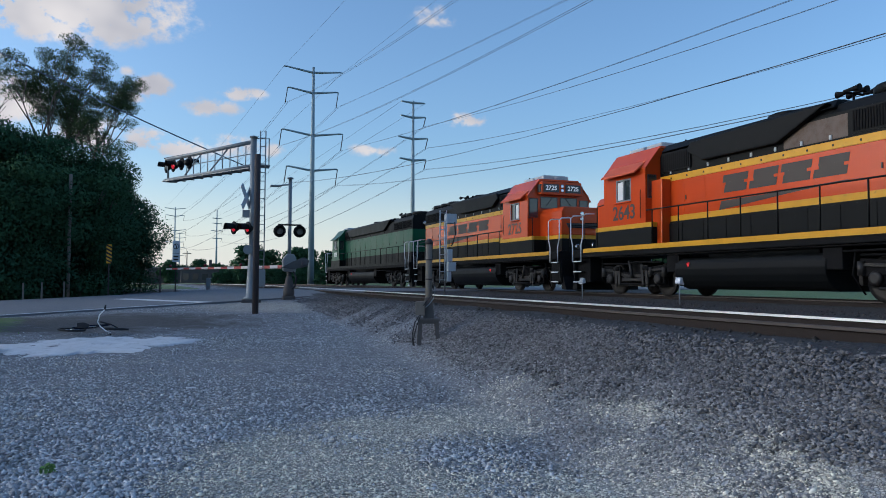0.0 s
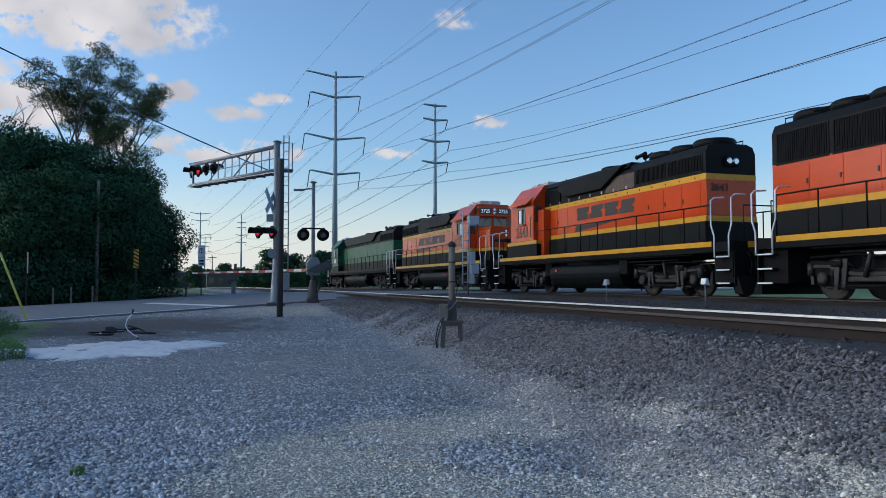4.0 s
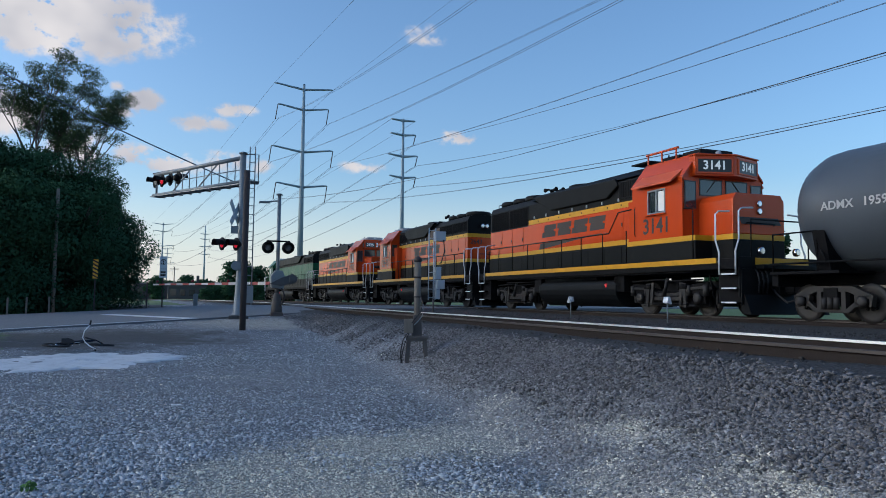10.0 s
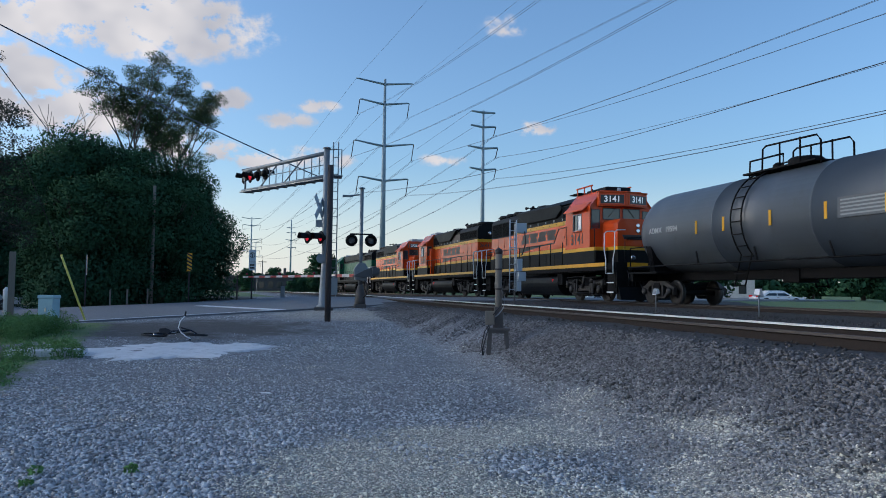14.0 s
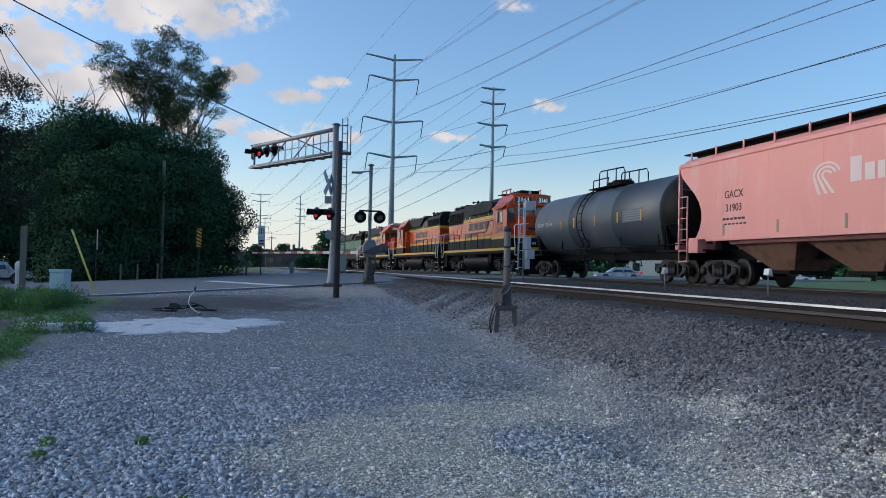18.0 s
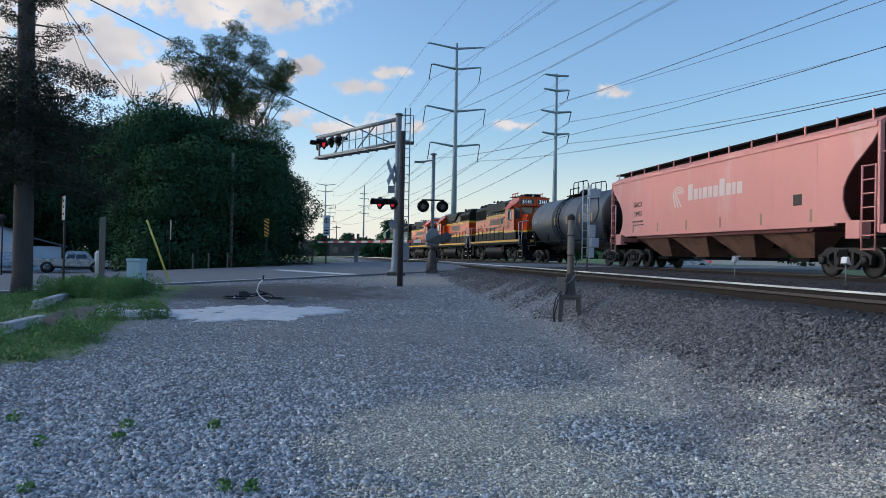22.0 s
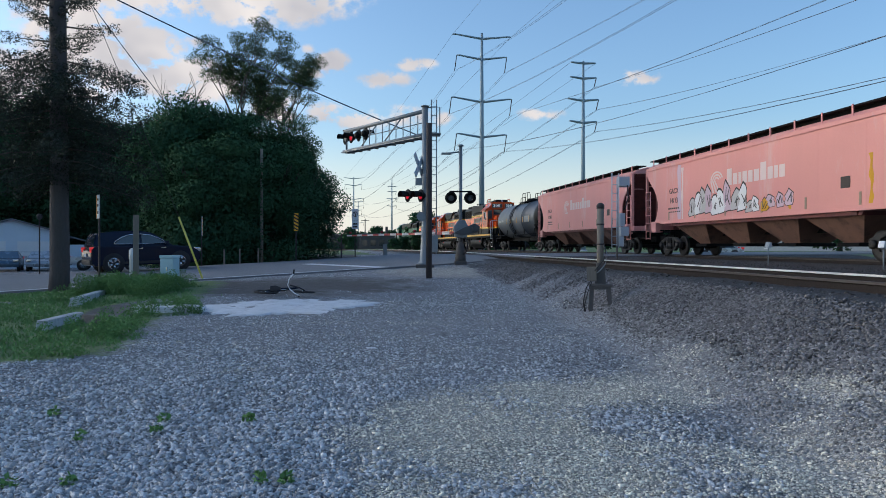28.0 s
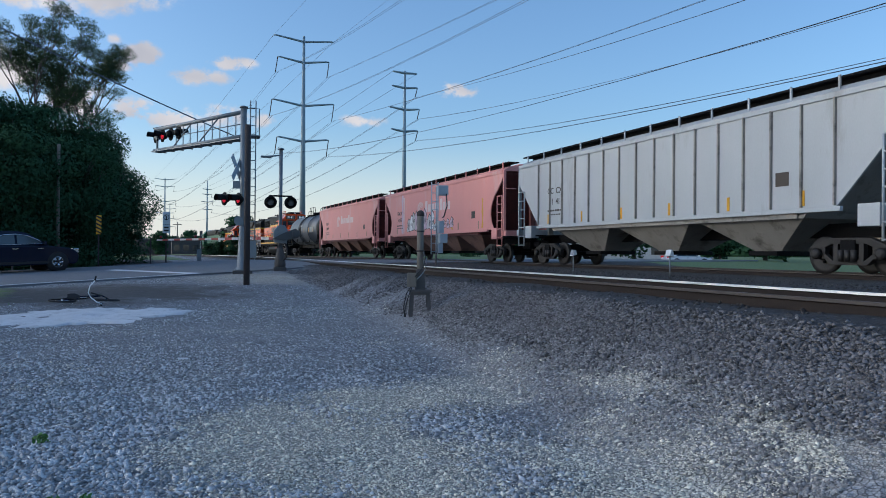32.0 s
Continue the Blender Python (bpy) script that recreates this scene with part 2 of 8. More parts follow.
M = dict(
    orange=surf("orange_paint", (0.52, 0.062, 0.009), 0.22, var=0.10, scale=0.9, bump=0.02, dirt=(0.24, 0.055, 0.022), dirt_amount=0.22, stretch=(1, 1, 0.5), spec=0.28),
    faded=surf("faded_red_paint", (0.58, 0.10, 0.035), 0.5, var=0.12, scale=1.5, bump=0.05, spec=0.25),
    yellow=surf("yellow_paint", (0.60, 0.31, 0.012), 0.35, var=0.15, scale=3, bump=0.03, dirt=(0.12, 0.08, 0.04), dirt_amount=0.35, spec=0.3),
    black=surf("black_paint", (0.007, 0.008, 0.009), 0.50, var=0.3, scale=1.2, bump=0.08, dirt=(0.016, 0.015, 0.015), dirt_amount=0.35, spec=0.10),
    under=surf("black_running_gear", (0.006, 0.006, 0.007), 0.65, var=0.35, scale=4, bump=0.3, dirt=(0.018, 0.016, 0.014), dirt_amount=0.45, spec=0.10),
    green=surf("dark_green_paint", (0.006, 0.080, 0.040), 0.38, var=0.18, scale=1, bump=0.04, dirt=(0.015, 0.035, 0.022), dirt_amount=0.25, spec=0.22),
    letter=surf("dark_lettering", (0.03, 0.02, 0.015), 0.5, var=0.1, bump=0),
    white=surf("white_paint", (0.72, 0.73, 0.74), 0.5, var=0.08, bump=0.03),
    glass=surf("cab_glass", (0.02, 0.03, 0.035), 0.06, var=0.1, bump=0, spec=0.9),
    board=surf("number_board", (0.03, 0.035, 0.035), 0.4, var=0.1, bump=0),
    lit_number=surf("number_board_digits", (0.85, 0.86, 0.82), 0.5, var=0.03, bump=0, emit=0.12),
    rail_top=surf("worn_rail_head", (0.95, 0.95, 0.96), 0.5, 1.0, var=0.1, bump=0.02),
    # the same worn head, with a dark reflection put into its colour
    rail_dark_reflection=surf("rail_head_with_dark_reflection", (0.075, 0.062, 0.056), 0.65, 0.3, var=0.2, bump=0.05),
    rail=surf("rusty_rail", (0.026, 0.020, 0.018), 0.8, 0.0, var=0.25, scale=5, bump=0.3, dirt=(0.032, 0.026, 0.023), dirt_amount=0.5, spec=0.2),
    tie=surf("creosoted_tie", (0.024, 0.020, 0.018), 0.85, var=0.35, scale=3, bump=0.6, fine=40, stretch=(1, 4, 4)),
    wheel=surf("steel_wheel", (0.018, 0.016, 0.015), 0.6, 0.1, var=0.3, scale=4, bump=0.1),
    tread=surf("wheel_rim", (0.45, 0.45, 0.47), 0.25, 1.0, var=0.1, bump=0),
    tank=surf("dark_grey_tank_paint", (0.062, 0.074, 0.091), 0.42, var=0.22, scale=0.7, bump=0.06, dirt=(0.05, 0.048, 0.046), dirt_amount=0.4),
    pink=surf("faded_pink_paint", (0.66, 0.285, 0.255), 0.6, var=0.11, scale=0.6, bump=0.05, dirt=(0.64, 0.42, 0.41), dirt_amount=0.48, stretch=(1, 1, 0.30)),
    # pink car steel with the shade of its ends put into the colour, plus dirt
    pink_shade=surf("shaded_maroon_steel", (0.13, 0.035, 0.032), 0.65, var=0.25, scale=1.5, bump=0.15, dirt=(0.035, 0.02, 0.02), dirt_amount=0.6),
    hopper_bay=surf("dirty_brown_steel", (0.21, 0.115, 0.085), 0.75, var=0.35, scale=1.2, bump=0.3, dirt=(0.05, 0.03, 0.025), dirt_amount=0.62),
    grey=surf("weathered_grey_paint", (0.40, 0.425, 0.445), 0.62, var=0.14, scale=0.7, bump=0.08, dirt=(0.27, 0.265, 0.255), dirt_amount=0.45, stretch=(1, 1, 0.25)),
    grey_bay=surf("dirty_grey_steel", (0.27, 0.255, 0.235), 0.75, var=0.3, scale=1.2, bump=0.2, dirt=(0.06, 0.05, 0.045), dirt_amount=0.55),
    galv=surf("galvanised_steel", (0.20, 0.225, 0.245), 0.55, 0.35, var=0.15, scale=6, bump=0.1, dirt=(0.13, 0.11, 0.10), dirt_amount=0.4),
    tower=surf("galvanised_tower_steel", (0.25, 0.32, 0.36), 0.6, 0.2, var=0.1, scale=0.5, bump=0.05),
    post=surf("dark_brown_post", (0.042, 0.034, 0.034), 0.8, var=0.3, scale=5, bump=0.5, stretch=(1, 1, 0.15)),
    wood=surf("weathered_wood", (0.17, 0.15, 0.125), 0.85, var=0.3, scale=6, bump=0.5, stretch=(1, 1, 0.1)),
    cable=surf("black_cable", (0.012, 0.012, 0.014), 0.6, var=0.2, bump=0),
    wire=surf("aluminium_wire", (0.045, 0.06, 0.085), 0.6, 0.0, var=0.1, bump=0),
    red_lamp=surf("red_signal_lens", (0.60, 0.015, 0.03), 0.25, var=0.1, bump=0, emit=0.35),
    dark_lamp=surf("dark_signal_lens", (0.14, 0.015, 0.02), 0.25, var=0.1, bump=0),
    concrete=surf("pale_concrete", (0.42, 0.43, 0.44), 0.85, var=0.22, scale=2.5, bump=0.4, dirt=(0.2, 0.2, 0.2), dirt_amount=0.5),
    road=surf("worn_asphalt", (0.17, 0.176, 0.188), 0.85, var=0.18, scale=0.5, bump=0.5, fine=120, dirt=(0.22, 0.215, 0.21), dirt_amount=0.4),
    line=surf("worn_road_paint", (0.62, 0.63, 0.64), 0.7, var=0.15, scale=3, bump=0.2, dirt=(0.2, 0.2, 0.2), dirt_amount=0.35),
    stone=surf("grey_ballast_stone", (0.122, 0.118, 0.122), 0.85, var=0.2, scale=8, bump=0.4, island=True, spread=(0.35, 1.8)),
    pebble=surf("limestone_chips", (0.47, 0.484, 0.50), 0.9, var=0.25, scale=14, bump=0.6, island=True, spread=(0.36, 1.42)),
    tan_pebble=surf("tan_limestone_chips", (0.66, 0.63, 0.54), 0.9, var=0.2, scale=8, bump=0.4, island=True, spread=(0.6, 1.4)),
    # black hood steel lightened to carry a warm sun reflection in its colour
    hood_glint=surf("hood_steel_with_sun_glint", (0.085, 0.065, 0.055), 0.5, 0.3, var=0.4, scale=2.5, bump=0.2, dirt=(0.06, 0.03, 0.02), dirt_amount=0.75),
    # lens colour is the grey of the sky's reflection, painted in
    unlit=surf("unlit_glass_with_sky_reflection", (0.20, 0.21, 0.22), 0.25, var=0.15, scale=8, bump=0),
    stencil=surf("faded_stencil_paint", (0.42, 0.43, 0.44), 0.6, var=0.15, scale=4, bump=0),
    chalk=surf("faded_white_lettering", (0.66, 0.54, 0.52), 0.7, var=0.12, scale=2, bump=0),
    stand=surf("dark_weathered_stand", (0.085, 0.078, 0.074), 0.85, var=0.3, scale=6, bump=0.4),
    pale_white=surf("pale_grey_enamel", (0.38, 0.43, 0.48), 0.45, var=0.08, bump=0.02),
    side_stone=surf("mixed_grey_chips", (0.255, 0.252, 0.255), 0.88, var=0.22, scale=10, bump=0.5, island=True, spread=(0.42, 1.5)),
    arm_white=surf("weathered_arm_white", (0.48, 0.47, 0.47), 0.6, var=0.15, scale=3, bump=0.05),
    bark=surf("rough_bark", (0.075, 0.062, 0.052), 0.95, var=0.35, scale=5, bump=1.0, fine=25, stretch=(1, 1, 0.25)),
    leaf=leafy("broadleaf_foliage", (0.040, 0.092, 0.046)),
    leaf_dark=leafy("deep_green_foliage", (0.034, 0.083, 0.045)),
    leaf_thin=leafy("sparse_olive_foliage", (0.053, 0.083, 0.038)),
    needle=leafy("dull_conifer_foliage", (0.040, 0.050, 0.040)),
    weed=leafy("weeds", (0.135, 0.24, 0.085)),
    siding=surf("blue_grey_siding", (0.60, 0.67, 0.74), 0.7, var=0.08, scale=1, bump=0.1),
    roof=surf("grey_shingles", (0.13, 0.14, 0.155), 0.9, var=0.2, scale=3, bump=0.4),
    car_dark=surf("dark_blue_car_paint", (0.006, 0.011, 0.028), 0.12, 0.0, var=0.1, bump=0, spec=0.22),
    car_silver=surf("silver_car_paint", (0.36, 0.40, 0.44), 0.28, 0.4, var=0.06, bump=0),
    car_blue=surf("steel_blue_car_paint", (0.10, 0.16, 0.22), 0.25, 0.3, var=0.06, bump=0),
    rubber=surf("tyre_rubber", (0.018, 0.018, 0.02), 0.8, var=0.2, bump=0.2),
    chrome=surf("bright_metal", (0.62, 0.64, 0.66), 0.2, 1.0, var=0.05, bump=0),
    tail=surf("red_tail_light", (0.45, 0.02, 0.02), 0.25, var=0.1, bump=0, emit=0.35),
    orange_sign=surf("orange_reflector", (0.75, 0.30, 0.03), 0.5, var=0.1, bump=0),
    pale_box=surf("pale_blue_green_plastic", (0.36, 0.52, 0.56), 0.6, var=0.08, scale=3, bump=0.05, dirt=(0.2, 0.24, 0.22), dirt_amount=0.3),
    stake=surf("yellow_plastic_guard", (0.62, 0.58, 0.12), 0.5, var=0.12, scale=4, bump=0.05),
    brick=surf("tan_building_wall", (0.30, 0.24, 0.17), 0.85, var=0.15, scale=2, bump=0.2),
    far_dark=surf("dark_far_wall", (0.07, 0.065, 0.065), 0.85, var=0.2, scale=1, bump=0.1),
)

# ---- mesh helpers ----


def box(bm, x0, y0, z0, x1, y1, z1, bevel=0.0):
    v = [bm.verts.new(p) for p in ((x0, y0, z0), (x1, y0, z0), (x1, y1, z0), (x0, y1, z0), (x0, y0, z1), (x1, y0, z1), (x1, y1, z1), (x0, y1, z1))]
    f = [bm.faces.new([v[i] for i in q]) for q in ((3, 2, 1, 0), (4, 5, 6, 7), (0, 1, 5, 4), (1, 2, 6, 5), (2, 3, 7, 6), (3, 0, 4, 7))]
    if bevel:
        bmesh.ops.bevel(bm, geom=list({e for q in f for e in q.edges}), offset=bevel, segments=2, affect="EDGES", profile=0.6)
    return bm


def prism(bm, outline, axis, a, b, bevel=0.0):
    """An outline of (u, v) points pushed from a to b along an axis: x (u, v = y, z), y (x, z) or z (x, y)."""
    put = {"x": lambda u, v, w: (w, u, v), "y": lambda u, v, w: (u, w, v), "z": lambda u, v, w: (u, v, w)}[axis]
    lo, hi = [bm.verts.new(put(u, v, a)) for u, v in outline], [bm.verts.new(put(u, v, b)) for u, v in outline]
    n = len(outline)
    f = [bm.faces.new(lo[::-1]), bm.faces.new(hi)] + [bm.faces.new((lo[i], lo[(i + 1) % n], hi[(i + 1) % n], hi[i])) for i in range(n)]
    bmesh.ops.recalc_face_normals(bm, faces=f)
    if bevel:
        bmesh.ops.bevel(bm, geom=list({e for q in f for e in q.edges}), offset=bevel, segments=2, affect="EDGES", profile=0.6)
    return bm


def tube(bm, points, r, seg=8, r2=None):
    """A round bar along a line of points, tapering from r to r2."""
    pts = [Vector(p) for p in points]
    rings = []
    for i, p in enumerate(pts):
        d = (pts[min(i + 1, len(pts) - 1)] - pts[max(i - 1, 0)]).normalized()
        a = d.cross(Vector((0, 0, 1)) if abs(d.z) < 0.9 else Vector((0, 1, 0))).normalized()
        b = d.cross(a)
        rr = r if r2 is None else r + (r2 - r) * i / (len(pts) - 1)
        rings.append([bm.verts.new(p + rr * (math.cos(2 * math.pi * k / seg) * a + math.sin(2 * math.pi * k / seg) * b)) for k in range(seg)])
    for s, t in zip(rings, rings[1:]):
        for k in range(seg):
            bm.faces.new((s[k], s[(k + 1) % seg], t[(k + 1) % seg], t[k])).smooth = True
    bm.faces.new(rings[0][::-1]), bm.faces.new(rings[-1])
    return bm


def lathe(bm, profile, axis, centre, seg=24, cap=True):
    """Rings of (radius, distance along the axis)."""
    put = {"x": lambda a, b, w: (w, a, b), "y": lambda a, b, w: (b, w, a), "z": lambda a, b, w: (a, b, w)}[axis]
    rings = [[bm.verts.new(Vector(put(r * math.cos(2 * math.pi * k / seg), r * math.sin(2 * math.pi * k / seg), w)) + Vector(centre)) for k in range(seg)] for r, w in profile]
    for s, t in zip(rings, rings[1:]):
        for k in range(seg):
            bm.faces.new((s[k], s[(k + 1) % seg], t[(k + 1) % seg], t[k])).smooth = True
    if cap:
        bm.faces.new(rings[0][::-1]), bm.faces.new(rings[-1])
    return bm


def B():
    return bmesh.new()


TALL = [1.0]         # how much a locomotive's upper works are drawn up


def part(name, bm, material, parent, label=""):
    me = bpy.data.meshes.new(name)
    bmesh.ops.recalc_face_normals(bm, faces=bm.faces[:])
    if TALL[0] != 1.0:
        for v in bm.verts:
            if v.co.z > 1.62:
                v.co.z = 1.62 + (v.co.z - 1.62) * TALL[0]
    bm.to_mesh(me)
    bm.free()
    me.materials.append(M[material])
    ob = new(name, me)
    ob.parent = parent
    if label:
        ob["label"] = label
    return ob


def whole(name, bm, material, label, category, group="", kind="", at=None):
    ob = part(name, bm, material, None)
    if at is not None:
        ob.matrix_basis = at
    return tagged(ob, label, category, group, kind)


def thing(name, label, category, at=None, group=""):
    ob = new(name)
    ob.empty_display_size = 0.2
    if at is not None:
        ob.matrix_basis = at
    return tagged(ob, label, category, group)


def raw(name, verts, faces, material, parent=None, smooth=False, normals=None):
    me = bpy.data.meshes.new(name)
    me.from_pydata(verts, [], faces)
    me.materials.append(M[material])
    if smooth:
        me.polygons.foreach_set("use_smooth", [True] * len(me.polygons))
    if normals:
        me.normals_split_custom_set_from_vertices(normals)
    ob = new(name, me)
    ob.parent = parent
    return ob


def words(text, size, material, parent, at, name="lettering", depth=0.004, squeeze=1.0, bold=0.0):
    """Letters of the built-in font as a mesh, in the xy plane of the pose."""
    cu = bpy.data.curves.new("text", "FONT")
    cu.body, cu.size, cu.extrude, cu.align_x, cu.align_y, cu.offset = text, size, depth, "CENTER", "CENTER", bold * size
    tmp = bpy.data.objects.new("text", cu)
    scene.collection.objects.link(tmp)
    bpy.context.view_layer.update()
    me = bpy.data.meshes.new_from_object(tmp.evaluated_get(bpy.context.evaluated_depsgraph_get()))
    bpy.data.objects.remove(tmp)
    me.transform(Matrix.Diagonal((squeeze, 1, 1, 1)))
    me.materials.clear()
    me.materials.append(M[material])
    ob = new(name, me)
    ob.parent, ob.matrix_basis = parent, at
    if TALL[0] != 1.0:
        ob.location.z = 1.62 + (ob.location.z - 1.62) * TALL[0]
    return ob


# ---- plan: the two tracks and the road ----
BEND, HEADING = 0.000672, 0.0487
RAIL_Z = 1.2


def track_x(y, lane=0.0):
    """Centre of the train's track (lane 0) or of the near track (lane -9)."""
    return 15.57 - math.tan(HEADING) * y - BEND * (y + 7.4) ** 2 / 2 + lane


def track_z(y):
    return RAIL_Z - 0.000035 * max(0.0, y - 45) ** 2 if y < 200 else RAIL_Z - 0.84


def track_turn(y):
    return math.atan(math.tan(HEADING) + BEND * (y + 7.4))


ROAD_O, ROAD_U, ROAD_N, ROAD_W = (-0.42, 26.4), (0.83, 0.5577), (-0.5577, 0.83), 10.0


def road_k(x, y):
    """Along and across the road from the near end of its stop line."""
    dx, dy = x - ROAD_O[0], y - ROAD_O[1]
    return dx * ROAD_U[0] + dy * ROAD_U[1], dx * ROAD_N[0] + dy * ROAD_N[1]


def road_z(k):
    if k > 3:
        return min(1.17, 0.964 + 0.05 * (k - 3))
    return max(-0.10, 0.85 + 0.038 * k)


def on_road(k, w, up=0.0):
    return ROAD_O[0] + k * ROAD_U[0] + w * ROAD_N[0], ROAD_O[1] + k * ROAD_U[1] + w * ROAD_N[1], road_z(k) + up


def ground_z(x, y):
    base = 0.028 * min(max(y - 2, 0), 20)
    k, w = road_k(x, y)
    far = 0.55 if w < 0 or x > 0 else min(0.55, max(-0.25, 0.55 + 0.05 * (k + 2)))
    low = road_z(k) - 0.3
    if w > 0 and x < -9:                                      # the yard of the garage lies lower than the road
        yard_z = max(-0.25, 0.55 + 0.12 * (x + 9))
        far, low = min(far, yard_z), min(low, yard_z)
    edge = -w if w < 0 else w - ROAD_W
    if edge < 8:
        s = min(1, max(0, edge / 8))
        s = s * s * (3 - 2 * s)
        base = (road_z(k) - 0.05) * (1 - s) + (base if w < 0 else max(far, low)) * s
    elif w > 0:
        base = max(far, min(1.0, low))
    if -100 < y < 400:
        d = track_x(y, -9.0) - x
        if d > 1.45:
            z = 1.05 - (d - 1.45) * 0.50
        elif x < track_x(y) + 2.2:
            z = 1.07
        else:
            z = 1.07 - (x - track_x(y) - 2.2) * 0.4
        if y > 45:
            z -= RAIL_Z - track_z(y)
        if 0 < w < ROAD_W:
            z = min(z, road_z(k) - 0.03)
        soft = 0.12
        h = max(0.0, 1 - abs(base - z) / soft)
        base = max(base, z) + h * h * soft / 4
    return base

# ---- ground: one sheet out to the horizon ----


def ground_material():
    m = bpy.data.materials.new("gravel_grass_and_dirt")
    m.use_nodes = True
    nt = m.node_tree
    nn, ln, bsdf = nt.nodes.new, nt.links.new, nt.nodes["Principled BSDF"]
    co = nn("ShaderNodeTexCoord")

    def noise_at(scale, detail=5, rough=0.6):
        n = nn("ShaderNodeTexNoise")
        n.inputs["Scale"].default_value, n.inputs["Detail"].default_value, n.inputs["Roughness"].default_value = scale, detail, rough
        ln(co.outputs["Object"], n.inputs["Vector"])
        return n.outputs["Fac"]

    def ramp(src, lo, hi, to0=0.0, to1=1.0):
        r = nn("ShaderNodeMapRange")
        for key, val in (("From Min", lo), ("From Max", hi), ("To Min", to0), ("To Max", to1)):
            r.inputs[key].default_value = val
        ln(src, r.inputs["Value"])
        return r.outputs[0]

    def mix(fac, a, b):
        x = nn("ShaderNodeMix")
        x.data_type = "RGBA"
        ln(fac, x.inputs[0])
        for i, c in ((6, a), (7, b)):
            if isinstance(c, tuple):
                x.inputs[i].default_value = (*c, 1)
            else:
                ln(c, x.inputs[i])
        return x.outputs[2]

    def attr(name):
        a = nn("ShaderNodeAttribute")
        a.attribute_name = name
        return a.outputs["Fac"]

    def plus(a, b, k=1.0):
        x = nn("ShaderNodeMath")
        x.operation = "MULTIPLY_ADD"
        x.inputs[1].default_value = k
        ln(b, x.inputs[0]), ln(a, x.inputs[2])
        return x.outputs[0]

    def stones(scale):
        v, edge = nn("ShaderNodeTexVoronoi"), nn("ShaderNodeTexVoronoi")
        edge.feature = "DISTANCE_TO_EDGE"
        for n in (v, edge):
            n.inputs["Scale"].default_value, n.inputs["Randomness"].default_value = scale, 1
            ln(co.outputs["Object"], n.inputs["Vector"])
        sep = nn("ShaderNodeSeparateColor")
        ln(v.outputs["Color"], sep.inputs[0])
        # edge mask: darkens the gaps, crevice shadow between stones painted as soil colour
        return v.outputs["Distance"], sep.outputs[0], ramp(edge.outputs["Distance"], 0.02, 0.14)

    far_d, far_c, far_gap = stones(22)
    near_d, near_c, near_gap = stones(40)
    pick = ramp(noise_at(0.9, 3), 0.42, 0.58)
    cell, gap = mix(pick, far_c, near_c), mix(pick, far_gap, near_gap)
    chips = mix(gap, (0.055, 0.053, 0.054), mix(cell, (0.17, 0.177, 0.19), (0.48, 0.492, 0.515)))
    tan = mix(gap, (0.15, 0.14, 0.12), mix(near_c, (0.36, 0.34, 0.30), (0.64, 0.61, 0.53)))
    stone = mix(ramp(plus(attr("tan"), noise_at(2.3, 8, 0.72)), 0.85, 1.35), chips, tan)
    stone = mix(ramp(noise_at(0.45, 6, 0.7), 0.5, 0.75, 0, 0.35), stone, mix(far_c, (0.10, 0.10, 0.105), (0.26, 0.255, 0.26)))
    dirt = mix(noise_at(6, 8, 0.75), (0.045, 0.040, 0.038), (0.15, 0.138, 0.128))
    stone = mix(attr("bed"), stone, mix(far_gap, (0.02, 0.02, 0.02), mix(far_c, (0.018, 0.017, 0.017), (0.062, 0.058, 0.058))))
    soil = mix(ramp(plus(attr("dirt"), noise_at(1.1, 7, 0.7)), 0.95, 1.2), stone, dirt)
    grass = mix(noise_at(3, 8, 0.7), (0.07, 0.12, 0.042), (0.18, 0.24, 0.09))
    col = mix(ramp(plus(attr("grass"), noise_at(1.6, 9, 0.75), 1.3), 1.12, 1.34), soil, grass)
    ln(col, bsdf.inputs["Base Color"])
    bsdf.inputs["Roughness"].default_value = 0.92
    bp = nn("ShaderNodeBump")
    bp.inputs["Strength"].default_value, bp.inputs["Distance"].default_value = 0.9, 0.03
    ln(plus(far_d, noise_at(60, 3), 0.5), bp.inputs["Height"])
    ln(bp.outputs[0], bsdf.inputs["Normal"])
    return m


M["ground"] = ground_material()


def blob(x, y, cx, cy, rx, ry):
    return max(0.0, 1.0 - ((x - cx) / rx) ** 2 - ((y - cy) / ry) ** 2)


def zone_grass(x, y):
    k, w = road_k(x, y)
    if w > ROAD_W and x < -13.5 and y < 70:
        return 0.0
    if w > ROAD_W + 1.2 and x < track_x(y, -9) - 4:
        return 0.0 if y < 62 else 1.0
    if x > track_x(min(y, 250)) + 17:
        return 1.0
    if y > 130 or y < -40 or x < -60:
        return 1.0
    if w < -0.4 and x < -3.2:
        edge = -3.4 - 0.12 * max(0, y - 9) - 2.2 * max(0, 9.6 - y)
        return min(1.0, max(0.0, 0.45 + (edge - x) * 0.5)) * (1.0 - 0.75 * min(1.0, 2 * blob(x, y, -5.35, 15.0, 0.75, 1.9))) * (1.0 - min(1.0, 3 * blob(x, y, -9.6, 16.2, 1.5, 0.6)))
    return 0.0


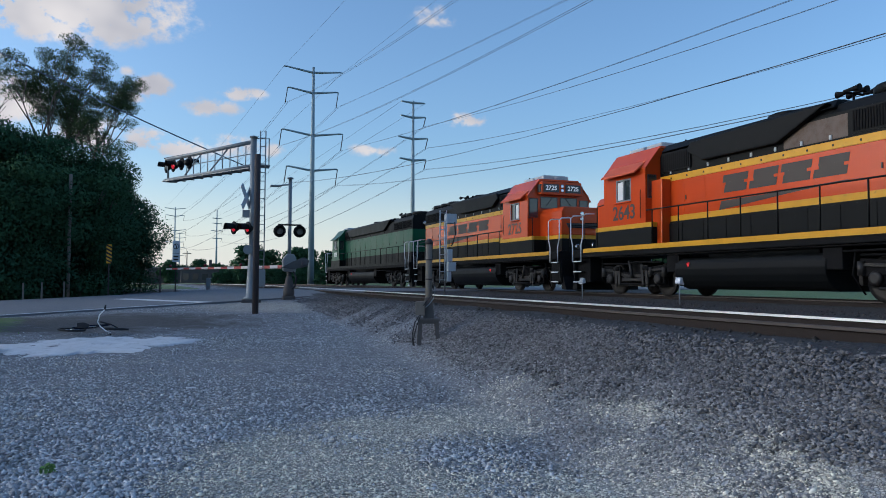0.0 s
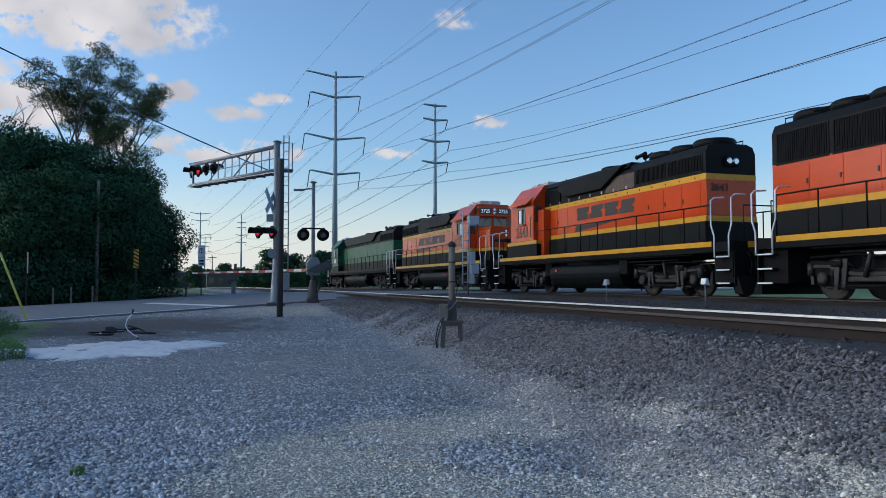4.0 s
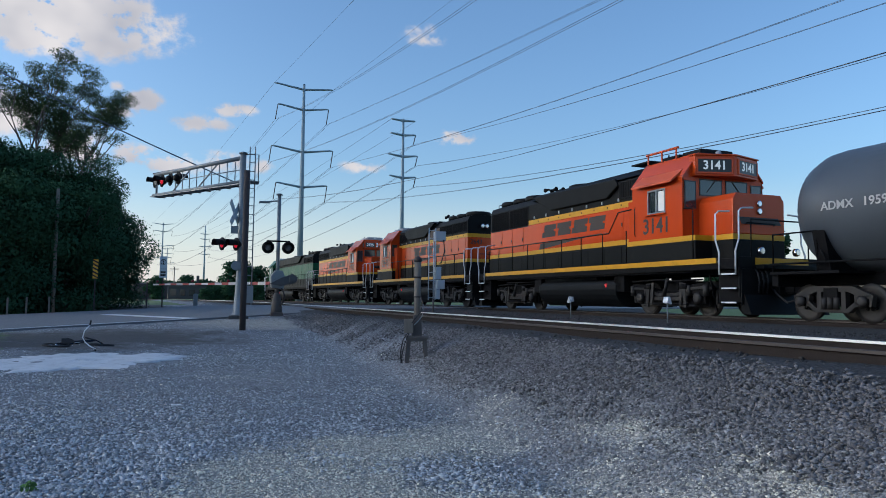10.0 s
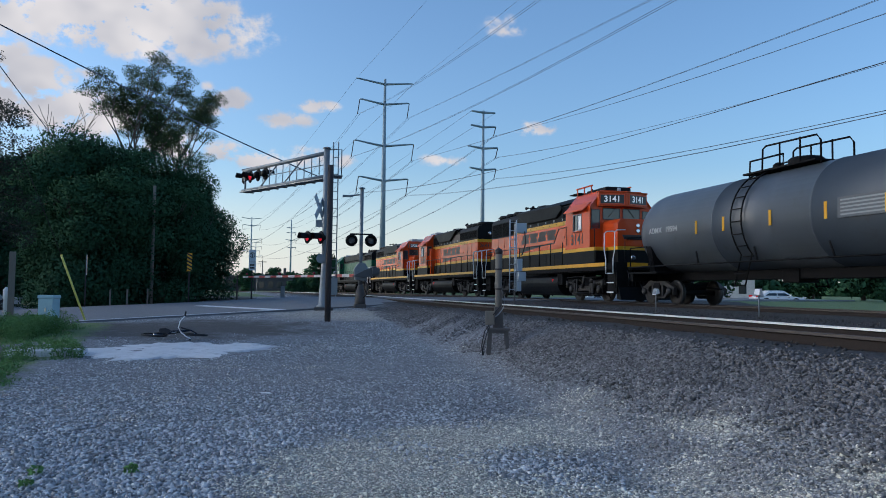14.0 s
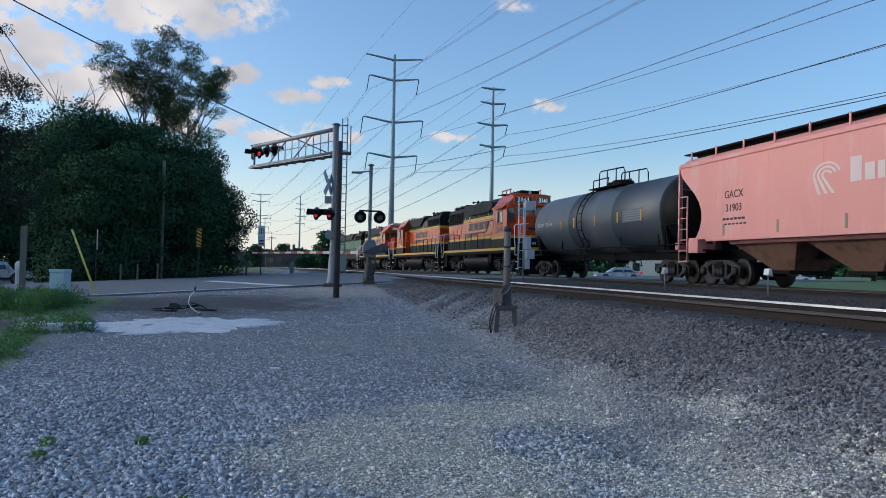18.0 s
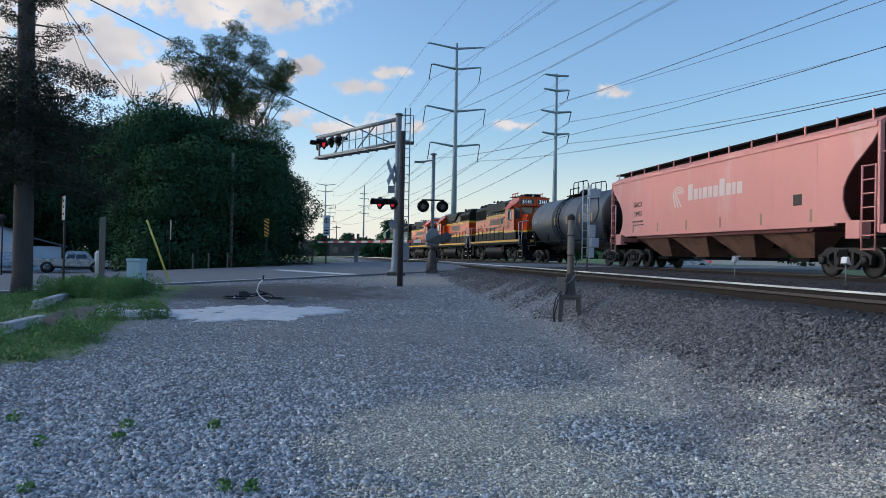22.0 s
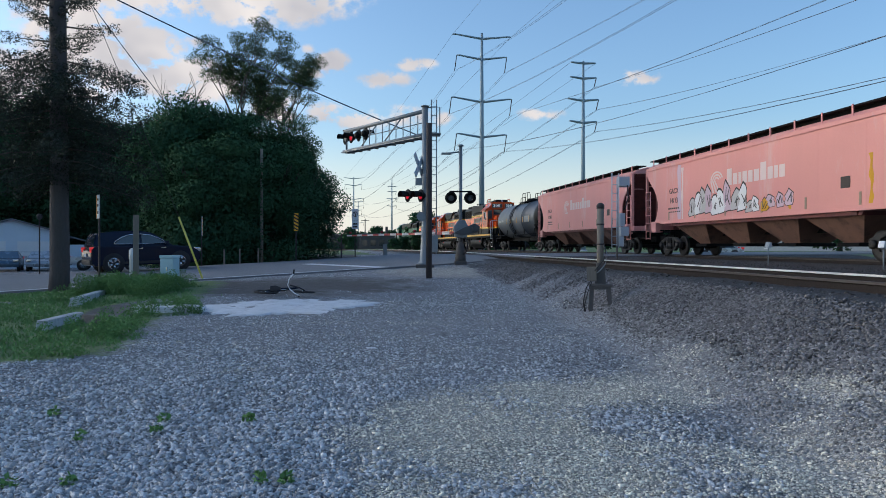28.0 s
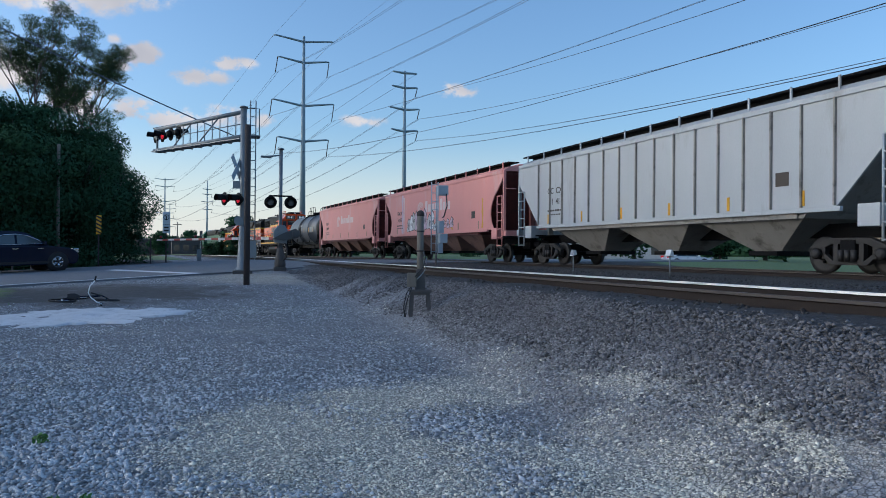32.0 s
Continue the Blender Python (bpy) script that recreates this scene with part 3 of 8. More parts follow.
def zone_tan(x, y):
    d = track_x(y, -9) - x
    strip_q = max(0.0, 0.85 - abs(d - 2.62 - 0.1 * math.sin(2.1 * y)) * 2.6) * (0.75 + 0.25 * math.sin(3.3 * y + 1)) if 2.5 < y < 6.9 else 0.0
    q = max(blob(x, y, 0.85, 5.7, 1.5, 2.3), blob(x, y, 1.7, 7.2, 1.6, 1.0), 0.7 * blob(x, y, 2.7, 4.7, 0.9, 1.5), strip_q, 0.4 * blob(x, y, 2.9, 7.9, 0.8, 1.2))
    q *= 1.0 - 0.8 * min(1.0, 2 * blob(x, y, 1.85, 6.05, 0.35, 0.5))
    return 0.95 * q ** 0.5 + 0.85 * blob(x, y, 1.2, 24.6, 2.6, 2.8) ** 0.5


def build_ground():
    def axis(lo, hi, step, reach):
        a = list(np.arange(lo, hi + 1e-6, step))
        s = step
        while a[-1] < reach:
            s = min(s * 1.28, 160)
            a.append(a[-1] + s)
        s = step
        while a[0] > -reach:
            s = min(s * 1.28, 160)
            a.insert(0, a[0] - s)
        return a
    xs, ys = axis(-10, 8, 0.2, 2200), axis(2, 34, 0.22, 2400)
    verts, gr, tn, dt, bd = [], [], [], [], []
    for y in ys:
        for x in xs:
            z = ground_z(x, y)
            near = -12 < x < 9 and 0 < y < 36
            if near:
                z += 0.035 * (noise.noise((x * 0.7, y * 0.7, 3.1))) + 0.018 * noise.noise((x * 2.3, y * 2.3, 1.7))
            verts.append((x, y, z))
            gr.append(zone_grass(x, y))
            q = track_x(min(y, 400), -9) - x
            bd.append(min(1.0, max(0.0, (2.1 - q) / 0.7)))
            tn.append(zone_tan(x, y))
            k, w = road_k(x, y)
            dt.append(1.4 * (w > ROAD_W + 1.2 and x < track_x(min(y, 400), -9) - 6 and y < 70 and x > -13.5) + 0.8 * blob(x, y, -3, 20.0, 5.0, 3.6) ** 0.5 + 0.75 * blob(x, y, -5.7, 14.4, 1.3, 2.6) ** 0.5 + 0.6 * blob(x, y, -4.6, 10.2, 0.8, 1.2))
    nx = len(xs)
    faces = [(j * nx + i, j * nx + i + 1, (j + 1) * nx + i + 1, (j + 1) * nx + i) for j in range(len(ys) - 1) for i in range(nx - 1)]
    ob = raw("ground", verts, faces, "ground", smooth=True)
    for name, vals in (("grass", gr), ("tan", tn), ("dirt", dt), ("bed", bd)):
        ob.data.attributes.new(name, "FLOAT", "POINT").data.foreach_set("value", vals)
    return tagged(ob, "grey gravel lot running into grass and dirt", "ground", kind="structure")


build_ground()


def scatter(name, label, places, sizes, material, seed):
    """Loose stones: lumpy eight-faced chips, one joined mesh."""
    rng = np.random.default_rng(seed)
    lump = np.array([(1, 0.1, 0), (-1, -0.1, 0.05), (0.1, 1, -0.05), (-0.1, -1, 0), (0.1, 0.05, 1), (0, 0, -1)])
    tri = np.array([(0, 2, 4), (2, 1, 4), (1, 3, 4), (3, 0, 4), (2, 0, 5), (1, 2, 5), (3, 1, 5), (0, 3, 5)])
    n = len(places)
    v = lump[None] * rng.uniform(0.7, 1.3, (n, 6, 1)) + rng.uniform(-0.22, 0.22, (n, 6, 3))
    v = v * (np.array(sizes)[:, None, None] * rng.uniform(0.6, 1.3, (n, 1, 3)) * np.array([1, 1, 0.62]))
    a = rng.uniform(0, 6.283, n)
    c, s = np.cos(a)[:, None], np.sin(a)[:, None]
    tilt = rng.normal(0, 0.4, (n, 1))
    x, y, z = v[..., 0], v[..., 1] - tilt * v[..., 2], v[..., 2] + tilt * v[..., 1]
    v = np.stack([c * x - s * y, s * x + c * y, z], -1) + np.array(places)[:, None]
    faces = (tri[None] + 6 * np.arange(n)[:, None, None]).reshape(-1)
    me = bpy.data.meshes.new(name)
    me.vertices.add(6 * n), me.loops.add(len(faces)), me.polygons.add(8 * n)
    me.vertices.foreach_set("co", v.reshape(-1).astype(np.float32))
    me.loops.foreach_set("vertex_index", faces.astype(np.int32))
    me.polygons.foreach_set("loop_start", np.arange(0, len(faces), 3, dtype=np.int32))
    me.update(calc_edges=True)
    me.materials.append(M[material])
    ob = new(name, me)
    return tagged(ob, label, "gravel", kind="stuff")


M["dark_stone"] = surf("dark_track_ballast", (0.036, 0.034, 0.034), 0.85, var=0.25, scale=8, bump=0.4, island=True, spread=(0.5, 1.5))


def build_stones():
    rng = np.random.default_rng(5)
    pts, size, dark, dsize, side, ssize = [], [], [], [], [], []
    for _ in range(36000):                                    # coarse ballast on the shoulder of the near track
        y = rng.uniform(2.5, 14) if rng.random() < 0.8 else rng.uniform(13, 30)
        d = 1.42 + (1.05 + 0.35 * noise.noise((y * 0.55, 4.2, 0.0))) * rng.random() ** 0.85 + abs(rng.normal(0, 0.12))
        x = track_x(y, -9) - d
        if road_k(x, y)[1] > -0.6:
            continue
        q = rng.uniform(0.013, 0.028)
        if rng.random() < (d - 2.0) / 1.0:
            side.append((x, y, ground_z(x, y) + 0.010)), ssize.append(q * 0.9)
        else:
            pts.append((x, y, ground_z(x, y) + 0.010)), size.append(q)
    for _ in range(3500):                                     # ballast between the rails and between the tracks
        y = rng.uniform(3, 26)
        x = track_x(y, -9) + rng.uniform(-1.3, 5.5)
        dark.append((x, y, 1.075)), dsize.append(rng.uniform(0.018, 0.036))
    scatter("track_ballast", "dark oily ballast between the rails", dark, dsize, "dark_stone", 14)
    scatter("ballast", "coarse grey crushed stone ballast along the track", pts, size, "stone", 11)
    pts, size, pale, fine = [], [], [], []
    for _ in range(150000):                                    # chips over the lot, finer where the tan gravel lies
        y = 3.4 + 13 * rng.random() ** 1.7
        x = rng.uniform(-1, 1) * (1.6 + 0.55 * y)
        if x > track_x(y, -9) - 2.35 - 0.25 * noise.noise((y * 0.8, 1.3, 0.0)) or zone_grass(x, y) > 0.5 or (x < -3.9 and y > 12) or blob(x, y, -2.25, 15.2, 1.75, 1.5) > 0.1:
            continue
        z = ground_z(x, y) + 0.035 * noise.noise((x * 0.7, y * 0.7, 3.1)) + 0.018 * noise.noise((x * 2.3, y * 2.3, 1.7))
        if zone_tan(x, y) + 0.7 * noise.noise((x * 1.4, y * 1.4, 7.7)) + rng.normal(0, 0.20) > 0.46:
            pale.append((x, y, z + 0.004)), fine.append(rng.uniform(0.006, 0.012) if rng.random() < 0.96 else 0.022)
        else:
            worn = noise.noise((x * 0.42 + 3.0, y * 0.30, 2.2)) + 0.5 * noise.noise((x * 1.3, y * 1.1, 6.1))
            if y > 6.0 and rng.random() < min(0.85, 0.12 * (y - 6)) * (0.62 + 0.9 * worn):
                continue
            if rng.random() < (x - 0.8 - 0.1 * y) / 1.8 + 0.5 * worn:
                side.append((x, y, z + 0.004)), ssize.append(rng.uniform(0.010, 0.024))
                continue
            pts.append((x, y, z + 0.004)), size.append(rng.uniform(0.010, 0.028) * (1.12 if x < 0 else 0.95) * (1.0 if y < 6 else max(0.62, 1 - 0.06 * (y - 6))))
    for _ in range(12000):                                    # larger chips that show farther out
        y = rng.uniform(14, 25)
        x = rng.uniform(-4.2, 4.5) + rng.normal(0, 0.5)
        if x > track_x(y, -9) - 2.6 or road_k(x, y)[1] > -0.6 or blob(x, y, -2.4, 15.3, 1.8, 1.7) > 0.0 or rng.random() < 1.6 * blob(x, y, -3.2, 20.2, 5.6, 4.2) ** 0.5 - 0.25 + 0.5 * noise.noise((x * 0.9, y * 0.9, 5.0)) or rng.random() < 1.8 * blob(x, y, 1.4, 24.6, 3.2, 3.6):
            continue
        pts.append((x, y, ground_z(x, y) + 0.035 * noise.noise((x * 0.7, y * 0.7, 3.1)) + 0.018 * noise.noise((x * 2.3, y * 2.3, 1.7)) + 0.006)), size.append(rng.uniform(0.010, 0.022))
    scatter("gravel", "grey crushed stone gravel spread over the lot", pts, size, "pebble", 12)
    scatter("mixed_gravel", "darker mixed grey chips at the foot of the ballast", side, ssize, "side_stone", 15)
    scatter("fine_gravel", "fine tan gravel in a worn patch of the lot", pale, fine, "tan_pebble", 13)


build_stones()

# ---- road, stop line, crossing ----


def strip(name, k0, k1, w0, w1, up, material, label, category="road", thick=0.10, step=0.5):
    bm = B()
    ks = np.linspace(k0, k1, max(2, int(abs(k1 - k0) / step) + 1))
    top = [[bm.verts.new(on_road(k, w, up)) for w in (w0, w1)] for k in ks]
    low = [[bm.verts.new(on_road(k, w, up - thick)) for w in (w0, w1)] for k in ks]
    for i in range(len(ks) - 1):
        bm.faces.new((top[i][0], top[i + 1][0], top[i + 1][1], top[i][1]))
        bm.faces.new((low[i][0], low[i][1], low[i + 1][1], low[i + 1][0]))
        for e in (0, 1):
            bm.faces.new((top[i][e], top[i + 1][e], low[i + 1][e], low[i][e]))
    for i in (0, -1):
        bm.faces.new((top[i][0], top[i][1], low[i][1], low[i][0]))
    return tagged(part(name, bm, material, None), label, category, kind="structure")


strip("road", -90, 60, 0, ROAD_W, 0.0, "road", "worn grey asphalt road leading up to the level crossing")
strip("stop_line", -0.45, 0.0, 0.15, 6.1, 0.006, "line", "worn white stop line before the crossing", "road marking", 0.02)
strip("edge_line", -60, -0.5, 0.12, 0.26, 0.006, "line", "thin faded white edge line along the road", "road marking", 0.02)

# ---- tracks ----


def build_track(name, lane, y0, y1, label):
    root = tagged(new(name), label, "railway track", kind="structure")
    ys = list(np.arange(y0, y1 + 0.1, 4.0))
    for side in (-0.7525, 0.7525):
        head, web = B(), B()
        for bm, shape in ((head, [(-0.036, -0.03), (0.036, -0.03), (0.036, 0.0), (-0.036, 0.0)]),
                          (web, [(-0.07, -0.175), (0.07, -0.175), (0.07, -0.16), (0.01, -0.135), (0.01, -0.045), (0.034, -0.031), (-0.034, -0.031), (-0.01, -0.045), (-0.01, -0.135), (-0.07, -0.16)])):
            rings = []
            for y in ys:
                x, a, z = track_x(y, lane), track_turn(y), track_z(y)
                rings.append([bm.verts.new((x + (side + u) * math.cos(a), y + (side + u) * math.sin(a), z + v)) for u, v in shape])
            n = len(shape)
            for s, t in zip(rings, rings[1:]):
                for i in range(n):
                    bm.faces.new((s[i], s[(i + 1) % n], t[(i + 1) % n], t[i]))
            bm.faces.new(rings[0]), bm.faces.new(rings[-1])
        r = part("rail", web, "rail", root)
        # one head stays bright steel; the others have their missing sky glint painted dark
        part("rail_head", head, "rail_top" if lane < 0 < side else "rail_dark_reflection", r, "rail head worn by wheels")
    return root


near_track = build_track("near_track", -9.0, -40, 300, "empty track with rusty rails beside the gravel lot")
far_track = build_track("train_track", 0.0, -60, 300, "track with worn rails carrying the train")


def tie_row(root, lane, y0, y1, step):
    """Wooden ties with steel plates; alike pieces share their meshes."""
    tie = bpy.data.meshes.new("tie")
    bm = box(B(), -1.30, -0.115, -0.18, 1.30, 0.115, 0.0, 0.012)
    bm.to_mesh(tie), bm.free()
    tie.materials.append(M["tie"])
    plate = bpy.data.meshes.new("tie_plate")
    bm = B()
    for sx in (-0.7525, 0.7525):
        box(bm, sx - 0.17, -0.09, 0.0, sx + 0.17, 0.09, 0.022)
        for a, b in ((-0.10, -0.06), (-0.10, 0.06), (0.10, -0.06), (0.10, 0.06)):
            box(bm, sx + a - 0.015, b - 0.015, 0.02, sx + a + 0.015, b + 0.015, 0.05)
    bm.to_mesh(plate), bm.free()
    plate.materials.append(M["rail"])
    rng = random.Random(7 + int(lane))
    for y in np.arange(y0, y1, step):
        a = math.degrees(track_turn(y)) + rng.uniform(-0.8, 0.8)
        off = rng.uniform(-0.05, 0.05)
        for name, me, dz in (("tie", tie, -0.197), ("tie_plate", plate, -0.197)):
            o = new(name, me)
            o.parent = root
            o.matrix_basis = pose(track_x(y, lane) + (off if name == "tie" else 0), y, track_z(y) + dz, 0, 0, a)


tie_row(near_track, -9.0, 3.0, 60.0, 0.52)
tie_row(far_track, 0.0, 6.0, 60.0, 0.52)

# ---- the train ----
SPEEDS = [2.411, 2.517, 2.596, 2.659, 2.662, 2.823, 2.911, 3.011, 2.958, 2.93, 3.0, 3.132, 3.151, 3.252, 3.275, 3.36, 3.412]
MOVERS = []          # (thing, its place along the train)
WHEELS = []          # (wheelset, radius, where it sits)


def gone(t):
    """Metres that the train has run by t seconds: speeds are given every 2 s."""
    s, i = 0.0, 0
    while t > 2.0 and i < len(SPEEDS) - 2:
        s += SPEEDS[i] + SPEEDS[i + 1]
        t, i = t - 2.0, i + 1
    return s + t * SPEEDS[i] + (SPEEDS[i + 1] - SPEEDS[i]) * t * t / 4


def on_track(y, back=False):
    return pose(track_x(y), y, track_z(y), 0, 0, math.degrees(track_turn(y)) + (180 if back else 0))


def wheelset(parent, y, r, x0=0.75, rim="tread"):
    ax = part("axle", tube(B(), [(-x0 - 0.25, 0, 0), (x0 + 0.25, 0, 0)], 0.09, 10), "under", parent)
    ax.matrix_basis = Matrix.Translation((0, y, r))
    for sx in (-1, 1):
        prof = [(0.10, -0.06), (r * 0.55, -0.035), (r * 0.84, -0.05), (r * 0.86, -0.065), (r, -0.065), (r, 0.05), (r + 0.03, 0.055), (r + 0.03, 0.075), (r * 0.8, 0.07), (0.1, 0.03)]
        bm = lathe(B(), [(q, sx * -w * -1 if sx < 0 else -w) for q, w in prof], "x", (sx * x0, 0, 0), 28)
        w = part("wheel", bm, "wheel", ax)
        part("tread", lathe(B(), [(r * 0.955, sx * 0.0655), (r * 0.955, sx * 0.0675), (r + 0.001, sx * 0.0675), (r + 0.001, sx * 0.0655)], "x", (sx * x0, 0, 0), 28, cap=False), rim, ax, "worn wheel rim")
        # a flanged cap on the hub makes its turning visible
        hub = box(B(), sx * (x0 + 0.045), -0.12, -0.12, sx * (x0 + 0.075), 0.12, 0.12)
        for k in range(4):
            a = k * math.pi / 2
            box(hub, sx * (x0 + 0.045), 0.16 * math.cos(a) - 0.025, 0.16 * math.sin(a) - 0.025, sx * (x0 + 0.085), 0.16 * math.cos(a) + 0.025, 0.16 * math.sin(a) + 0.025)
        part("hub_cap", hub, "under", ax)
    WHEELS.append((ax, r, (0, y, r)))
    return ax


def freight_truck(parent, y):
    """A three-piece truck: two cast side frames with window openings, springs, two wheelsets."""
    for sx in (-1, 1):
        x0, x1 = sorted((sx * 0.93, sx * 1.07))
        bm = prism(B(), [(y - 1.10, 0.60), (y - 1.10, 0.50), (y - 0.70, 0.58), (y - 0.45, 0.68), (y + 0.45, 0.68), (y + 0.70, 0.58), (y + 1.10, 0.50), (y + 1.10, 0.60), (y + 0.55, 0.82), (y - 0.55, 0.82)], "x", x0, x1, 0.015)
        prism(bm, [(y - 0.78, 0.44), (y - 0.48, 0.20), (y + 0.48, 0.20), (y + 0.78, 0.44), (y + 0.70, 0.50), (y + 0.42, 0.30), (y - 0.42, 0.30), (y - 0.70, 0.50)], "x", x0, x1, 0.012)
        for dy in (-0.34, 0.34):
            box(bm, x0, y + dy - 0.06, 0.28, x1, y + dy + 0.06, 0.72)
        for dy in (-0.86, 0.86):
            prism(bm, [(y + dy - 0.24, 0.60), (y + dy - 0.20, 0.34), (y + dy - 0.14, 0.34), (y + dy - 0.14, 0.56), (y + dy + 0.14, 0.56), (y + dy + 0.14, 0.34), (y + dy + 0.20, 0.34), (y + dy + 0.24, 0.60)], "x", x0, x1)
        part("side_frame", bm, "wheel", parent)
        for dy in (-0.17, 0.0, 0.17):
            part("spring", tube(B(), [(sx * 1.09, y + dy, 0.28), (sx * 1.09, y + dy, 0.55)], 0.07, 8), "wheel", parent)
        for dy in (-0.86, 0.86):
            part("bearing", lathe(B(), [(0.07, 0), (0.13, 0.02), (0.13, 0.10), (0.06, 0.13)] if sx > 0 else [(0.06, -0.13), (0.13, -0.10), (0.13, -0.02), (0.07, 0)], "x", (sx * 1.05, y + dy, 0.46), 12), "wheel", parent)
    part("bolster", box(B(), -1.1, y - 0.2, 0.42, 1.1, y + 0.2, 0.78, 0.03), "under", parent)
    for dy in (-0.86, 0.86):
        wheelset(parent, y + dy, 0.42)


def coupler(parent, y, d):
    bm = box(B(), -0.09, min(y, y + d * 0.75), 0.72, 0.09, max(y, y + d * 0.75), 0.92, 0.02)
    box(bm, -0.17, min(y + d * 0.62, y + d * 0.9), 0.66, 0.17, max(y + d * 0.62, y + d * 0.9), 0.98, 0.04)
    part("coupler", bm, "under", parent)
    part("draft_gear", box(B(), -0.26, min(y - d * 0.5, y + d * 0.22), 0.62, 0.26, max(y - d * 0.5, y + d * 0.22), 1.0, 0.03), "under", parent)
    part("uncoupling_lever", tube(B(), [(-1.3, y + d * 0.06, 0.86), (-0.4, y + d * 0.10, 0.95), (0.0, y + d * 0.45, 1.02), (0.4, y + d * 0.10, 0.95), (1.3, y + d * 0.06, 0.86)], 0.016, 6), "under", parent)
    part("air_hose", tube(B(), [(0.35, y, 0.85), (0.36, y + d * 0.25, 0.62), (0.3, y + d * 0.5, 0.42), (0.2, y + d * 0.75, 0.5)], 0.03, 6), "cable", parent)


def loco_truck(parent, y, axles):
    half = 1.37 if axles == 2 else 1.95
    ends = [-half, half] if axles == 2 else [-half, 0.0, half]
    for sx in (-1, 1):
        x0, x1 = sorted((sx * 0.98, sx * 1.16))
        bm = B()
        out = [(y - half - 0.55, 0.78), (y - half - 0.40, 0.98), (y - half + 0.30, 0.92), (y - 0.45, 0.74), (y + 0.45, 0.74), (y + half - 0.30, 0.92), (y + half + 0.40, 0.98), (y + half + 0.55, 0.78),
               (y + half + 0.34, 0.55), (y + half - 0.42, 0.60), (y + 0.5, 0.42), (y - 0.5, 0.42), (y - half + 0.42, 0.60), (y - half - 0.34, 0.55)]
        prism(bm, out, "x", x0, x1, 0.025)
        part("truck_frame", bm, "under", parent)
        xo = sorted((sx * 1.16, sx * 1.21))
        part("frame_rib", prism(B(), [(y - half - 0.35, 0.86), (y - half + 0.25, 0.84), (y - 0.40, 0.66), (y + 0.40, 0.66), (y + half - 0.25, 0.84), (y + half + 0.35, 0.86), (y + half + 0.35, 0.79), (y + half - 0.25, 0.76), (y + 0.45, 0.57), (y - 0.45, 0.57), (y - half + 0.25, 0.76), (y - half - 0.35, 0.79)], "x", *xo, 0.012), "wheel", parent)
        part("spring_pocket", box(B(), xo[0], y - 0.62, 0.44, xo[1], y + 0.62, 0.56, 0.015), "wheel", parent)
        part("truck_skirt", box(B(), *sorted((sx * 0.94, sx * 0.99))[:1], y - half - 0.3, 0.30, sorted((sx * 0.94, sx * 0.99))[1], y + half + 0.3, 0.80), "under", parent)
        part("brake_beam", tube(B(), [(sx * 1.24, y - half * 0.75, 0.34), (sx * 1.24, y + half * 0.75, 0.34)], 0.035, 8), "under", parent)
        for q in (-0.5, 0.5):
            part("brake_lever", prism(B(), [(y + half * q - 0.05, 0.30), (y + half * q + 0.05, 0.30), (y + half * q + 0.14, 0.98), (y + half * q - 0.02, 0.98)], "x", *sorted((sx * 1.23, sx * 1.27)), 0.008), "wheel", parent)
            part("bolt_boss", lathe(B(), [(0.09, 0), (0.09, 0.05), (0.04, 0.07)] if sx > 0 else [(0.04, -0.07), (0.09, -0.05), (0.09, 0)], "x", (sx * 1.16, y + half * q * 1.2, 0.70), 10), "wheel", parent)
        for e in ends:
            bm = prism(B(), [(y + e - 0.26, 0.36), (y + e + 0.26, 0.36), (y + e + 0.22, 0.86), (y + e - 0.22, 0.86)], "x", *sorted((sx * 1.0, sx * 1.12)), 0.02)
            part("pedestal", bm, "under", parent)
            part("journal_box", lathe(B(), [(0.05, 0), (0.16, 0.01), (0.16, 0.10), (0.10, 0.13)] if sx > 0 else [(0.10, -0.13), (0.16, -0.10), (0.16, -0.01), (0.05, 0)], "x", (sx * 1.12, y + e, 0.52), 12), "wheel", parent)
            part("brake_cylinder", tube(B(), [(sx * 1.22, y + e * 0.62 - 0.16, 0.86), (sx * 1.22, y + e * 0.62 + 0.16, 0.86)], 0.09, 10), "under", parent)
            part("brake_rod", tube(B(), [(sx * 1.22, y + e * 0.72, 0.86), (sx * 1.20, y + e * 0.66, 0.30)], 0.028, 6), "wheel", parent)
        for e in ends:
            for q in (-0.36, 0.36):
                part("coil_spring", tube(B(), [(sx * 1.19, y + e + q, 0.58), (sx * 1.19, y + e + q, 0.90)], 0.085, 10), "wheel", parent)
                part("brake_shoe", prism(B(), [(y + e + q * 1.52 - 0.05, 0.36), (y + e + q * 1.52 + 0.05, 0.36), (y + e + q * 1.6 + 0.05, 0.74), (y + e + q * 1.6 - 0.05, 0.74)], "x", *sorted((sx * 0.72, sx * 0.98)), 0.01), "wheel", parent)
            part("brake_hanger", prism(B(), [(y + e * 0.62 - 0.09, 0.96), (y + e * 0.62 + 0.09, 0.96), (y + e * 0.66 + 0.05, 0.24), (y + e * 0.66 - 0.05, 0.24)], "x", *sorted((sx * 1.22, sx * 1.27)), 0.008), "wheel", parent)
        part("brake_pipe", tube(B(), [(sx * 1.25, y - half - 0.3, 1.04), (sx * 1.25, y - 0.3, 1.08), (sx * 1.25, y + 0.3, 1.02), (sx * 1.25, y + half + 0.3, 1.05)], 0.03, 6), "under", parent)
        part("tie_bar", tube(B(), [(sx * 1.18, y - half + 0.1, 0.30), (sx * 1.18, y + half - 0.1, 0.30)], 0.03, 6), "wheel", parent)
